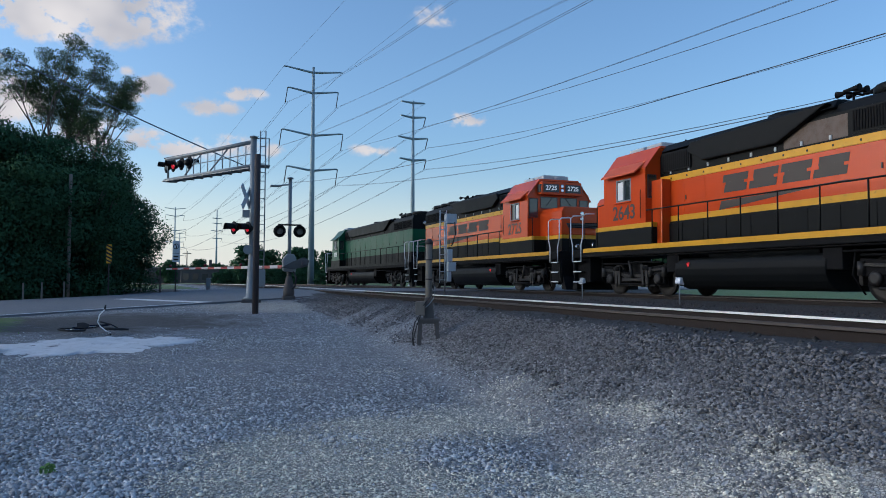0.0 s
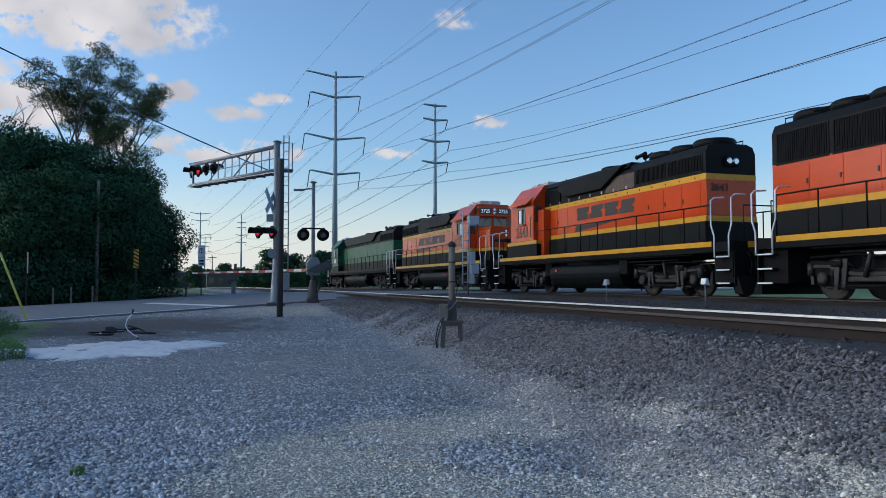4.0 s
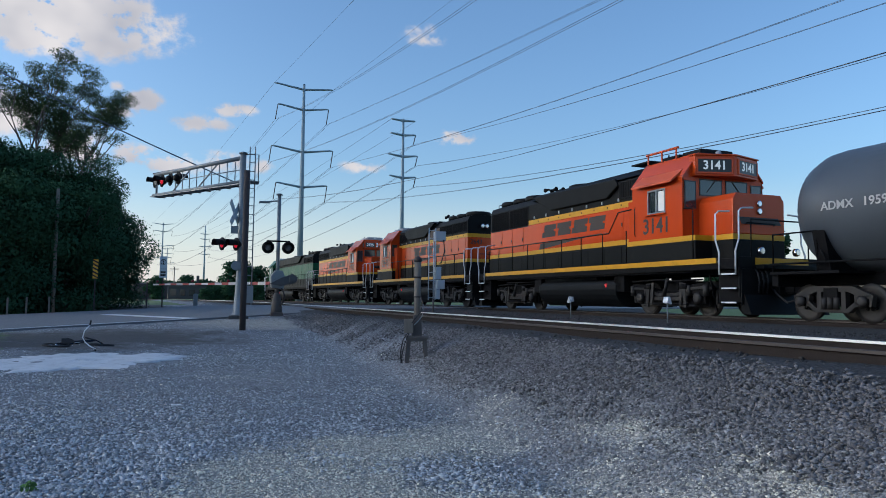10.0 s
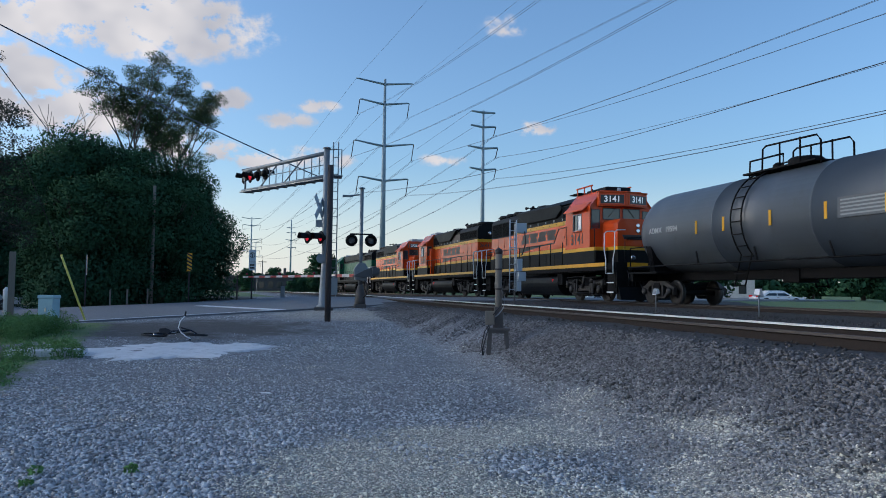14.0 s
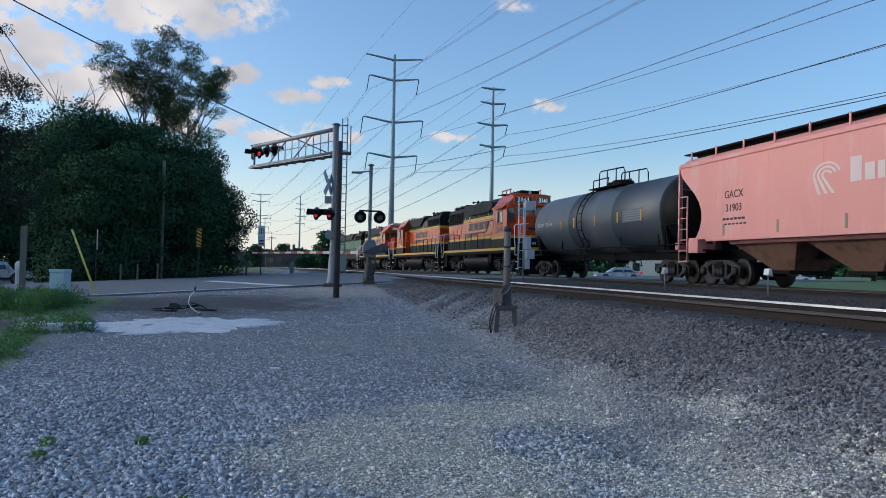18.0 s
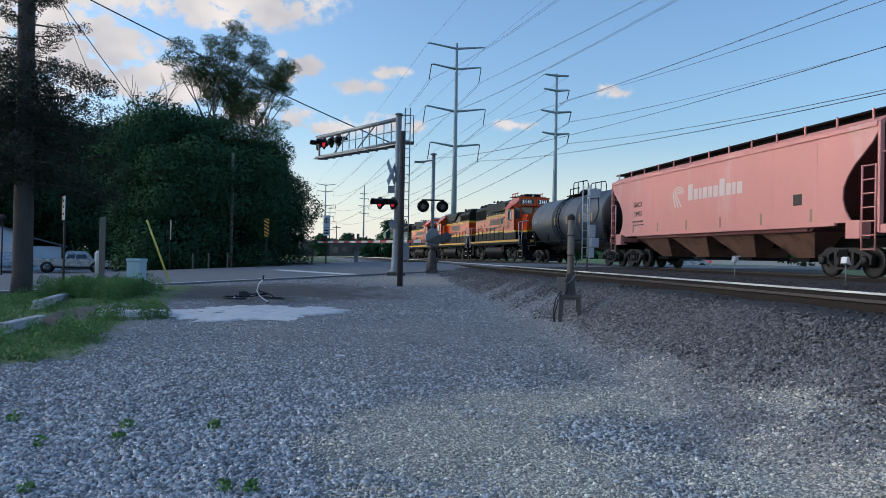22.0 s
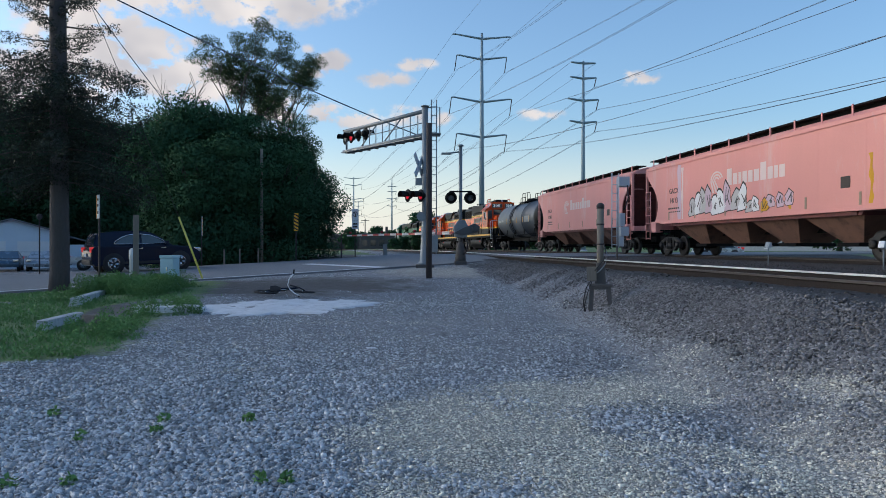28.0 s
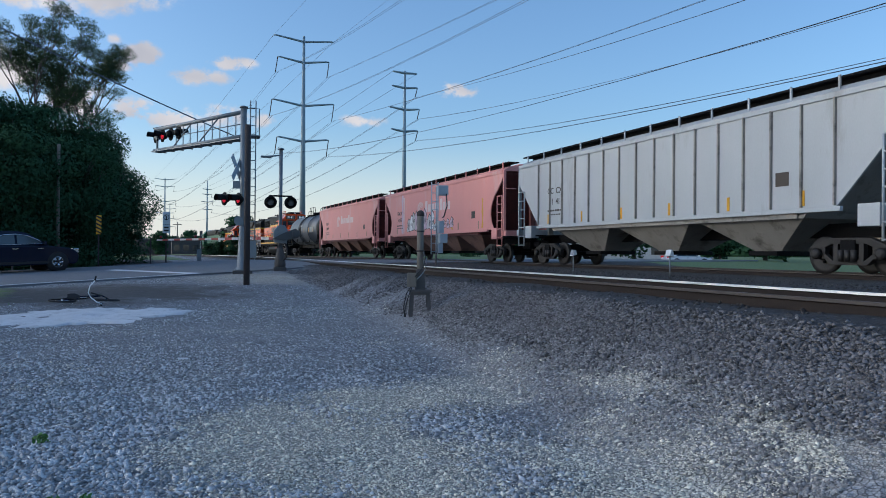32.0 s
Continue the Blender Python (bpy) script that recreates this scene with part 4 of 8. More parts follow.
        part("shock_absorber", tube(B(), [(sx * 1.26, y - 0.08, 0.55), (sx * 1.24, y + 0.10, 1.12)], 0.055, 10), "wheel", parent)
        part("leaf_spring", box(B(), *((sx * 1.08 - 0.06), y - 0.55, 0.50), *((sx * 1.08 + 0.06), y + 0.55, 0.66), 0.02), "under", parent)
        part("sand_pipe", tube(B(), [(sx * 1.18, y + half + 0.5, 1.2), (sx * 1.15, y + half + 0.62, 0.6), (sx * 0.9, y + half + 0.5, 0.15)], 0.025, 6), "under", parent)
    part("bolster", box(B(), -1.05, y - 0.35, 0.55, 1.05, y + 0.35, 1.05, 0.03), "under", parent)
    for e in ends:
        wheelset(parent, y + e, 0.50, rim="wheel")


def steps_and_rails(parent, y, d, sx):
    """Corner stairwell: black treads with white edges, and the white grab rails on both sides of it."""
    x0, x1 = sorted((sx * 0.95, sx * 1.50))
    for k, z in enumerate((0.42, 0.80, 1.18)):
        tr = part("step", box(B(), x0, min(y, y + d * 0.55), z - 0.03, x1, max(y, y + d * 0.55), z, 0.008), "under", parent)
        part("step_edge", box(B(), *sorted((sx * 1.492, sx * 1.515))[:1], min(y, y + d * 0.55), z - 0.034, sorted((sx * 1.492, sx * 1.515))[1], max(y, y + d * 0.55), z + 0.006), "white", tr, "white-painted step edge")
    part("step_back", box(B(), *sorted((sx * 0.93, sx * 0.95))[:1], min(y, y + d * 0.6), 0.36, sorted((sx * 0.93, sx * 0.95))[1], max(y, y + d * 0.6), 1.6), "under", parent)
    for e in (-0.02, 0.60):
        yy = y + d * e
        part("grab_rail", tube(B(), [(sx * 1.53, yy, 1.15), (sx * 1.53, yy, 1.75), (sx * 1.53, yy - d * 0.13 * (1 if e < 0.3 else -1), 2.05), (sx * 1.53, yy - d * 0.13 * (1 if e < 0.3 else -1), 2.72), (sx * 1.42, yy - d * 0.13 * (1 if e < 0.3 else -1), 2.80), (sx * 1.05, yy - d * 0.13 * (1 if e < 0.3 else -1), 2.82)], 0.024, 6), "white", parent, "white grab rail")


def slanted_mark(parent, x, y0, y1, z0, z1, sx, material="letter"):
    """The railway's mark as four plain leaning blocks and a long swoosh under them."""
    n, lean = 4, -0.22 * sx
    wid = (y1 - y0) / n
    for i in range(n):
        a, b = y0 + i * wid + 0.05, y0 + (i + 1) * wid - 0.05
        m = (z0 + z1) / 2
        slot = (z1 - z0) * 0.08
        bm = B()
        for q, r in ((z0, m - slot), (m + slot, z1)):
            cut = 0.10 * wid if (i % 2) == (q == z0) else 0.0
            lo_y, hi_y = (a + cut, b) if sx > 0 else (a, b - cut)
            prism(bm, [(lo_y - lean * (q - m), q), (hi_y - lean * (q - m), q), (hi_y - lean * (r - m), r), (lo_y - lean * (r - m), r)], "x", *sorted((x, x + sx * 0.004)))
        mid = [(a + 0.12 * wid, m - slot), (b - 0.12 * wid, m - slot), (b - 0.12 * wid, m + slot), (a + 0.12 * wid, m + slot)]
        prism(bm, mid, "x", *sorted((x, x + sx * 0.003)))
        part("mark_block", bm, material, parent, "dark leaning block of the railway mark")
    zz = z0 - 0.28
    ends = (y0 - 0.25, y1 + 0.1)
    thick, thin = (ends if sx > 0 else ends[::-1])
    pts = [(thick, zz - 0.16), (thick + (thin - thick) * 0.02, zz + 0.07), (thick + (thin - thick) * 0.35, zz + 0.09), (thin, zz + 0.16), (thick + (thin - thick) * 0.55, zz + 0.03), (thick + (thin - thick) * 0.3, zz - 0.06)]
    part("mark_swoosh", prism(B(), pts, "x", *sorted((x, x + sx * 0.004))), material, parent, "dark tapering swoosh under the mark")


def hood_profile(w, z0, z1, top=0.28):
    return [(-w, z0), (w, z0), (w, z1 - top), (w - 0.10, z1 - 0.08), (w - 0.34, z1), (-w + 0.34, z1), (-w + 0.10, z1 - 0.08), (-w, z1 - top)]


def locomotive(label, number, length, back, centre, paint="orange", axles=2, style="gp", name="locomotive", rear=0.95, cab=5.1):
    """Built with its cab at +y; back turns it round."""
    o = thing(name, label, "locomotive", on_track(centre, back), "locomotives at the head of the train")
    MOVERS.append((o, centre, back))
    h = length / 2
    k = length / 18.0
    plat = h - 0.55
    band = "yellow" if paint == "orange" else "green"
    # platform and sill
    part("platform", box(B(), -1.50, -plat, 1.30, 1.50, plat, 1.585, 0.02), "under", o)
    for sx in (-1, 1):
        x0, x1 = sorted((sx * 1.502, sx * 1.525))
        part("sill_stripe", box(B(), x0, -plat + 0.75, 1.47, x1, plat - 0.75, 1.62), band if paint == "orange" else "black", o, "yellow sill stripe" if paint == "orange" else "")
    for d in (-1, 1):
        y = d * plat
        part("end_sheet", box(B(), -1.45, min(y, y + d * 0.05), 0.55, 1.45, max(y, y + d * 0.05), 1.62, 0.01), "black", o)
        part("end_stripe", box(B(), -0.92, min(y + d * 0.052, y + d * 0.07), 1.42, 0.92, max(y + d * 0.052, y + d * 0.07), 1.60), band if paint == "orange" else "white", o)
        part("end_frame", box(B(), -1.30, min(y - d * 0.02, y - d * 0.9), 0.40, 1.30, max(y - d * 0.02, y - d * 0.9), 1.30), "under", o)
        part("snowplough", prism(B(), [(y, 0.12), (y + d * 0.35, 0.10), (y + d * 0.12, 0.62), (y, 0.62)], "x", -1.35, 1.35), "black", o)
        coupler(o, y, d)
        for q in (-0.95, -0.80, -0.65, 0.65, 0.80, 0.95):
            part("control_hose", tube(B(), [(q, y + d * 0.03, 1.30), (q, y + d * 0.16, 1.22), (q * 0.97, y + d * 0.20, 0.95), (q * 0.95, y + d * 0.14, 0.66)], 0.022, 6), "cable", o)
        part("anticlimber", box(B(), -0.9, min(y + d * 0.04, y + d * 0.34), 1.30, 0.9, max(y + d * 0.04, y + d * 0.34), 1.42, 0.02), "black", o)
        for sx in (-1, 1):
            part("pilot_face", box(B(), *sorted((sx * 0.62, sx * 1.42))[:1], min(y + d * 0.05, y + d * 0.09), 0.35, sorted((sx * 0.62, sx * 1.42))[1], max(y + d * 0.05, y + d * 0.09), 1.30, 0.015), "black", o)
            steps_and_rails(o, y - d * 0.02, -d, sx)
        part("end_rail", tube(B(), [(-1.0, y, 1.6), (-1.0, y, 2.55), (1.0, y, 2.55), (1.0, y, 1.6)], 0.022, 6), "black" if paint == "orange" else "white", o)
    # long hood in bands
    y0, y1 = -plat + rear, plat - cab
    w = 0.93
    part("hood_base", box(B(), -w - 0.06, y0, 1.585, w + 0.06, y1, 2.26, 0.015), "black", o)
    if paint == "orange":
        part("lower_stripe", box(B(), -w - 0.025, y0, 2.26, w + 0.025, y1, 2.42, 0.006), "yellow", o, "yellow stripe")
        part("hood_side", box(B(), -w, y0, 2.42, w, y1, 3.44, 0.01), paint, o)
        part("upper_stripe", box(B(), -w - 0.012, y0 + (3.9 if style == "gp50" else 0.0), 3.44, w + 0.012, y1, 3.62, 0.006), "yellow", o, "yellow stripe")
        if style == "gp50":
            part("radiator_wall", box(B(), -w, y0, 3.44, w, y0 + 3.9, 3.62), "black", o)
    else:
        part("hood_side", box(B(), -w, y0, 2.26, w, y1, 3.62, 0.01), paint, o)
    part("hood_top", prism(B(), hood_profile(w, 3.62, 4.50), "y", y0, y1, 0.01), "black", o)
    # hood doors: narrow raised panels with seams
    n = 11
    for sx in (-1, 1):
        for i in range(n):
            a, b = y0 + 0.25 + (y1 - y0 - 0.5) * i / n, y0 + 0.25 + (y1 - y0 - 0.5) * (i + 1) / n
            if paint != "orange" or not (0.30 < (i + 0.5) / n < 0.80):
                x0, x1 = sorted((sx * w, sx * (w + 0.012)))
                d = part("hood_door", box(B(), x0, a + 0.02, 2.47, x1, b - 0.02, 3.38, 0.004), paint, o)
                part("door_latch", box(B(), *sorted((sx * (w + 0.012), sx * (w + 0.035)))[:1], b - 0.10, 2.85, sorted((sx * (w + 0.012), sx * (w + 0.035)))[1], b - 0.06, 2.97), "letter", d)
            x0, x1 = sorted((sx * (w + 0.06), sx * (w + 0.075)))
            part("base_door", box(B(), x0, a + 0.03, 1.68, x1, b - 0.03, 2.2, 0.004), "black", o)
        # radiator grilles, one panel with slats each
        for ga, gb in ((y0 + 0.15, y0 + 1.95), (y0 + 2.05, y0 + 3.85)):
            x0, x1 = sorted((sx * w, sx * (w + 0.02)))
            zlo = 3.40 if style == "gp50" else 3.68
            g = part("radiator_grille", box(B(), x0, ga, zlo, x1, gb, 4.22, 0.006), "black", o)
            bm = B()
            for q in np.arange(ga + 0.06, gb - 0.04, 0.075):
                box(bm, *sorted((sx * (w + 0.021), sx * (w + 0.04)))[:1], q, zlo + 0.05, sorted((sx * (w + 0.021), sx * (w + 0.04)))[1], q + 0.035, 4.17)
            part("slats", bm, "under", g)
        # dynamic brake blister and the lifting eyes under it
        bm = prism(B(), [(y0 + 6.0, 3.82), (y1 - 2.2, 3.82), (y1 - 1.5, 4.16), (y1 - 1.7, 4.40), (y0 + 4.4, 4.46)], "x", *sorted((sx * (w - 0.05), sx * (w + (0.16 if style == "gp" else 0.12)))), 0.04)
        part("brake_housing", bm, "black", o)
        for q in np.linspace(y0 + 4.4, y1 - 0.6, 8):
            part("lifting_eye", box(B(), *sorted((sx * w, sx * (w + 0.03)))[:1], q, 3.66, sorted((sx * w, sx * (w + 0.03)))[1], q + 0.07, 3.76), "grey" if paint == "orange" else "black", o)
        # added panel: the sun's reflection on the black hood, painted on
        if number == "2643":
            part("glint_panel", box(B(), *sorted((sx * w, sx * (w + 0.008)))[:1], y0 + 3.95, 3.66, sorted((sx * w, sx * (w + 0.008)))[1], y0 + 5.9, 4.16, 0.003), "hood_glint", o, "hood panel in the warm tone of a sun reflection")
        part("central_intake", box(B(), *sorted((sx * w, sx * (w + 0.05)))[:1], y1 - 1.55, 3.72, sorted((sx * w, sx * (w + 0.05)))[1], y1 - 0.12, 4.28, 0.01), "black", o)
        for q in np.arange(y1 - 1.48, y1 - 0.18, 0.10):
            part("intake_slat", box(B(), *sorted((sx * (w + 0.051), sx * (w + 0.064)))[:1], q, 3.76, sorted((sx * (w + 0.051), sx * (w + 0.064)))[1], q + 0.045, 4.24), "under", o)
        for q in np.linspace(y0 + 0.5, y1 - 0.6, 14):
            part("hood_bolt", box(B(), *sorted((sx * (w + 0.012), sx * (w + 0.028)))[:1], q, 3.50, sorted((sx * (w + 0.012), sx * (w + 0.028)))[1], q + 0.04, 3.55), "letter", o)
    # roof gear
    for q in (y0 + 0.75, y0 + 2.0, y0 + 3.2):
        part("roof_fan", lathe(B(), [(0.66, 0), (0.66, 0.20), (0.60, 0.25), (0.52, 0.17), (0.1, 0.17)], "z", (0, q, 4.46), 24), "black", o)
    part("brake_fan", lathe(B(), [(0.68, 0), (0.68, 0.17), (0.58, 0.21), (0.52, 0.14), (0.1, 0.14)], "z", (0, (y0 + y1) / 2 + 0.9, 4.48), 20), "black", o)
    part("brake_cowl", prism(B(), [(-1.0, 4.34), (1.0, 4.34), (0.80, 4.55), (-0.80, 4.55)], "y", y0 + 4.3, y1 - 0.15, 0.02), "black", o)
    part("exhaust_stack", box(B(), -0.28, y1 - 3.1, 4.5, 0.28, y1 - 2.4, 4.66, 0.03), "under", o)
    hy = y0 + 4.6
    hb = part("horn_bracket", tube(tube(B(), [(0, hy, 4.5), (0, hy, 4.80)], 0.03, 6), [(-0.34, hy, 4.80), (0.34, hy, 4.80)], 0.028, 6), "under", o)
    for x, d, ln_h in ((-0.32, -1, 0.46), (-0.16, 1, 0.34), (0.0, -1, 0.40), (0.16, 1, 0.30), (0.32, -1, 0.36)):
        part("horn_bell", tube(B(), [(x, hy, 4.82), (x, hy + d * ln_h * 0.7, 4.82), (x, hy + d * ln_h, 4.82)], 0.028, 10, 0.085), "under", hb)
    for q in (0.30, 0.55):
        part("roof_hatch", box(B(), -0.5, y1 - 2.0 - q * 4, 4.50, 0.5, y1 - 1.3 - q * 4, 4.60, 0.02), "black", o)
    part("roof_rail", tube(B(), [(0.55, y0 + 0.1, 4.5), (0.55, y0 + 0.1, 4.62), (0.55, y0 + 3.8, 4.62), (0.55, y0 + 3.8, 4.5)], 0.018, 6), "under", o)
    # end of the long hood: light and number
    lamp_box = part("hood_end_light", box(B(), -0.26, y0 - 0.09, 3.84, 0.26, y0 - 0.002, 4.12, 0.03), "black", o)
    for x in (-0.12, 0.12):
        part("lens", lathe(B(), [(0.07, -0.012), (0.105, -0.006), (0.105, 0.03)], "y", (x, y0 - 0.10, 3.98), 14), "chrome", lamp_box)
    if paint == "orange":
        words(number, 0.34, "letter", o, pose(-0.45, y0 - 0.022, 3.22, 90, 0, 0), "hood_end_number", bold=0.01)
    # cab: stepped black base, stripe, painted walls with slanted roof edges
    c0, c1, cw = y1, y1 + 2.45, 1.50
    part("cab_base", box(B(), -cw, c0 - 0.3, 1.585, cw, c1 + 0.55, 2.12, 0.012), "black", o)
    if paint == "orange":
        part("cab_stripe", box(B(), -cw - 0.004, c0 - 0.3, 2.12, cw + 0.004, c1 + 0.55, 2.26, 0.006), "yellow", o, "yellow stripe")
    else:
        part("cab_stripe", box(B(), -cw, c0 - 0.3, 2.12, cw, c1 + 0.55, 2.26, 0.006), paint, o)
    for sx in (-1, 1):
        wall = B()
        ws, we, wb, wt = c0 + 0.85, c0 + 1.62, 3.02, 3.62          # side window
        x0, x1 = sorted((sx * (cw - 0.06), sx * cw))
        for a, b, lo, hi in ((c0, ws, 2.26, 3.85), (we, c1, 2.26, 3.85), (ws, we, 2.26, wb), (ws, we, wt, 3.85)):
            box(wall, x0, a, lo, x1, b, hi)
        part("cab_side", wall, paint, o)
        part("side_window", box(B(), *sorted((sx * (cw - 0.05), sx * (cw - 0.03)))[:1], ws, wb, sorted((sx * (cw - 0.05), sx * (cw - 0.03)))[1], we, wt), "glass", o)
        fr = B()
        for a, b, lo, hi in ((ws - 0.05, we + 0.05, wb - 0.05, wb), (ws - 0.05, we + 0.05, wt, wt + 0.05), (ws - 0.05, ws, wb, wt), (we, we + 0.05, wb, wt), ((ws + we) / 2 - 0.03, (ws + we) / 2 + 0.03, wb, wt)):
            box(fr, *sorted((sx * (cw - 0.03), sx * (cw + 0.015)))[:1], a, lo, sorted((sx * (cw - 0.03), sx * (cw + 0.015)))[1], b, hi)
        part("window_frame", fr, "galv", o)
        part("sliding_pane", box(B(), *sorted((sx * (cw - 0.025), sx * (cw - 0.008)))[:1], we - 0.32, wb + 0.02, sorted((sx * (cw - 0.025), sx * (cw - 0.008)))[1], we - 0.03, wt - 0.02), "white", o)
        aw = B()
        prism(aw, [(sx * (cw - 0.42), 4.30), (sx * (cw + 0.24), 3.80), (sx * (cw + 0.24), 3.75), (sx * (cw - 0.42), 4.24)], "y", c0 + 0.25, c1 - 0.20)
        part("awning", aw, paint if paint != "orange" else "faded", o, "sloping sun awning over the cab window")
        if paint == "orange":
            words(number, 0.66, "letter", o, pose(sx * (cw + 0.002), c0 + 1.22, 2.62, 90, 0, 90 * sx), "cab_number", squeeze=1.02, bold=0.016)
        else:
            for i in range(4):
                part("number_bar", box(B(), *sorted((sx * cw, sx * (cw + 0.004)))[:1], c0 + 0.7 + 0.27 * i, 2.42, sorted((sx * cw, sx * (cw + 0.004)))[1], c0 + 0.88 + 0.27 * i, 2.78), "white", o)
        if paint == "orange":
            slanted_mark(o, sx * (w + 0.002), y0 + (5.1 if style == "gp50" else 3.9), y1 - (2.4 if style == "gp50" else 2.85), 2.86, 3.32, sx)
            part("cab_step_wall", box(B(), *sorted((sx * (w + 0.002), sx * 1.28))[:1], c0 - 0.55, 1.6, sorted((sx * (w + 0.002), sx * 1.28))[1], c0, 3.5, 0.03), paint, o)
    for yy, nm in ((c0, "cab_back"), (c1, "cab_front")):
        part(nm, prism(B(), [(-cw + 0.003, 2.26), (cw - 0.003, 2.26), (cw - 0.003, 3.85), (0.92, 4.48), (-0.92, 4.48), (-cw + 0.003, 3.85)], "y", *sorted((yy, yy + (0.06 if yy == c0 else -0.06)))), paint, o)
    for sx in (-1, 1):
        x0, x1 = sorted((sx * 1.12, sx * 1.40))
        gl = part("rear_window", box(B(), x0, c0 - 0.014, 3.02, x1, c0 - 0.003, 3.66), "glass", o)
        fr = B()
        for p, q, r, s in ((x0 - 0.03, 2.99, x1 + 0.03, 3.02), (x0 - 0.03, 3.66, x1 + 0.03, 3.69), (x0 - 0.03, 3.02, x0, 3.66), (x1, 3.02, x1 + 0.03, 3.66)):
            box(fr, p, c0 - 0.022, q, r, c0 - 0.002, s)
        part("window_frame", fr, "board", gl)
    part("cab_roof", prism(B(), [(-cw, 3.85), (-cw, 3.90), (-0.94, 4.56), (0.94, 4.56), (cw, 3.90), (cw, 3.85), (0.9, 4.49), (-0.9, 4.49)], "y", c0 - 0.02, c1 + 0.04), paint, o)
    # front windows, number boards and lights
    for x0, x1, a, b in ((-1.40, -1.05, 3.05, 3.75), (-0.86, -0.10, 3.42, 3.82), (0.10, 0.86, 3.42, 3.82), (1.05, 1.40, 3.05, 3.75)):
        gl = part("windscreen", box(B(), x0, c1 + 0.002, a, x1, c1 + 0.016, b), "glass", o)
        fr = B()
        for p, q, r, s in ((x0 - .03, a - .03, x1 + .03, a), (x0 - .03, b, x1 + .03, b + .03), (x0 - .03, a, x0, b), (x1, a, x1 + .03, b)):
            box(fr, p, c1 + 0.001, q, r, c1 + 0.024, s)
        part("window_frame", fr, "board", gl)
    vee = style == "gp50"
    if vee:
        part("board_hood", prism(B(), [(-1.16, c1 - 0.12), (-1.16, c1 + 0.16), (-0.06, c1 + 0.52), (0.06, c1 + 0.52), (1.16, c1 + 0.16), (1.16, c1 - 0.12)], "z", 3.90, 4.46, 0.02), paint, o, "angled hood carrying the number boards")
        part("hood_brow", prism(B(), [(-1.20, c1 - 0.12), (-1.20, c1 + 0.19), (0.0, c1 + 0.58), (1.20, c1 + 0.19), (1.20, c1 - 0.12)], "z", 4.46, 4.50, 0.01), paint, o)
    else:
        part("board_hood", prism(B(), [(-1.02, 3.92), (1.02, 3.92), (0.95, 4.44), (-0.95, 4.44)], "y", c1 - 0.1, c1 + 0.30, 0.02), paint, o)
    for sx in (-1, 1):
        if vee:
            nb = part("number_board", box(B(), -0.50, 0.0, -0.19, 0.50, 0.018, 0.19, 0.0), "board", o, "dark number board with pale digits")
            nb.matrix_basis = pose(sx * 0.61, c1 + 0.344, 1.62 + (4.18 - 1.62) * TALL[0], 0, 0, -sx * 18.1)
            fr = B()
            for a, b, c, d in ((-0.54, -0.23, 0.54, -0.19), (-0.54, 0.19, 0.54, 0.23), (-0.54, -0.19, -0.50, 0.19), (0.50, -0.19, 0.54, 0.19)):
                box(fr, a, 0.0, b, c, 0.03, d)
            part("board_frame", fr, "faded", nb)
            words(number, 0.36, "lit_number", nb, pose(0, 0.022, 1.62 - (1.62 / TALL[0]) , 90, 0, 180), "board_number", bold=0.02).location = (0, 0.022, 0)
        else:
            nb = part("number_board", box(B(), *sorted((sx * 0.16, sx * 0.90))[:1], c1 + 0.302, 4.02, sorted((sx * 0.16, sx * 0.90))[1], c1 + 0.318, 4.34, 0.0), "board", o, "dark number board with pale digits")
            if paint == "orange":
                words(number, 0.27, "lit_number", nb, pose(sx * 0.53, c1 + 0.322, 4.18, 90, 0, 180), "board_number", bold=0.02)
            part("side_board", box(B(), *sorted((sx * 0.97, sx * 1.03))[:1], c1 - 0.05, 4.02, sorted((sx * 0.97, sx * 1.03))[1], c1 + 0.26, 4.32), "board", o)
    for z in () if vee else (4.10, 4.27):
        part("headlight", lathe(B(), [(0.075, 0), (0.075, 0.03), (0.05, 0.035)], "y", (0, c1 + 0.30, z), 12), "chrome", o)
    for q in (0.35, 1.35):
        ac = part("cab_aircon", box(B(), -0.62, c0 + q, 4.56, 0.62, c0 + q + 0.85, 4.76, 0.06), "grey" if style != "gp50" else "black", o, "rooftop air conditioner")
        part("aircon_grille", box(B(), -0.5, c0 + q + 0.1, 4.76, 0.5, c0 + q + 0.75, 4.775), "board", ac)
    for sx in (-1, 1):
        part("wiper", tube(B(), [(sx * 0.3, c1 + 0.03, 3.84), (sx * 0.62, c1 + 0.03, 3.50)], 0.010, 5), "board", o)
        part("cab_grab", tube(B(), [(sx * 1.535, c0 + 0.2, 2.4), (sx * 1.56, c0 + 0.2, 2.45), (sx * 1.56, c0 + 0.2, 3.2), (sx * 1.535, c0 + 0.2, 3.25)], 0.014, 6), "black", o)
        part("window_ledge", box(B(), *sorted((sx * 1.50, sx * 1.60))[:1], c0 + 0.78, 2.93, sorted((sx * 1.50, sx * 1.60))[1], c0 + 1.70, 2.97, 0.008), paint, o)
    part("roof_beacon", lathe(B(), [(0.09, 0), (0.09, 0.12), (0.05, 0.16)], "z", (0.0, c1 - 0.2, 4.56), 10), "grey", o)
    part("antenna", tube(B(), [(0.3, c0 + 0.3, 4.5), (0.3, c0 + 0.3, 4.88)], 0.03, 6), "under", o)
    if style == "gp50":
        for sx in (-1, 1):
            rack = tube(B(), [(sx * 0.95, c0, 4.86), (sx * 0.95, c0 + 1.6, 4.86)], 0.035, 6)
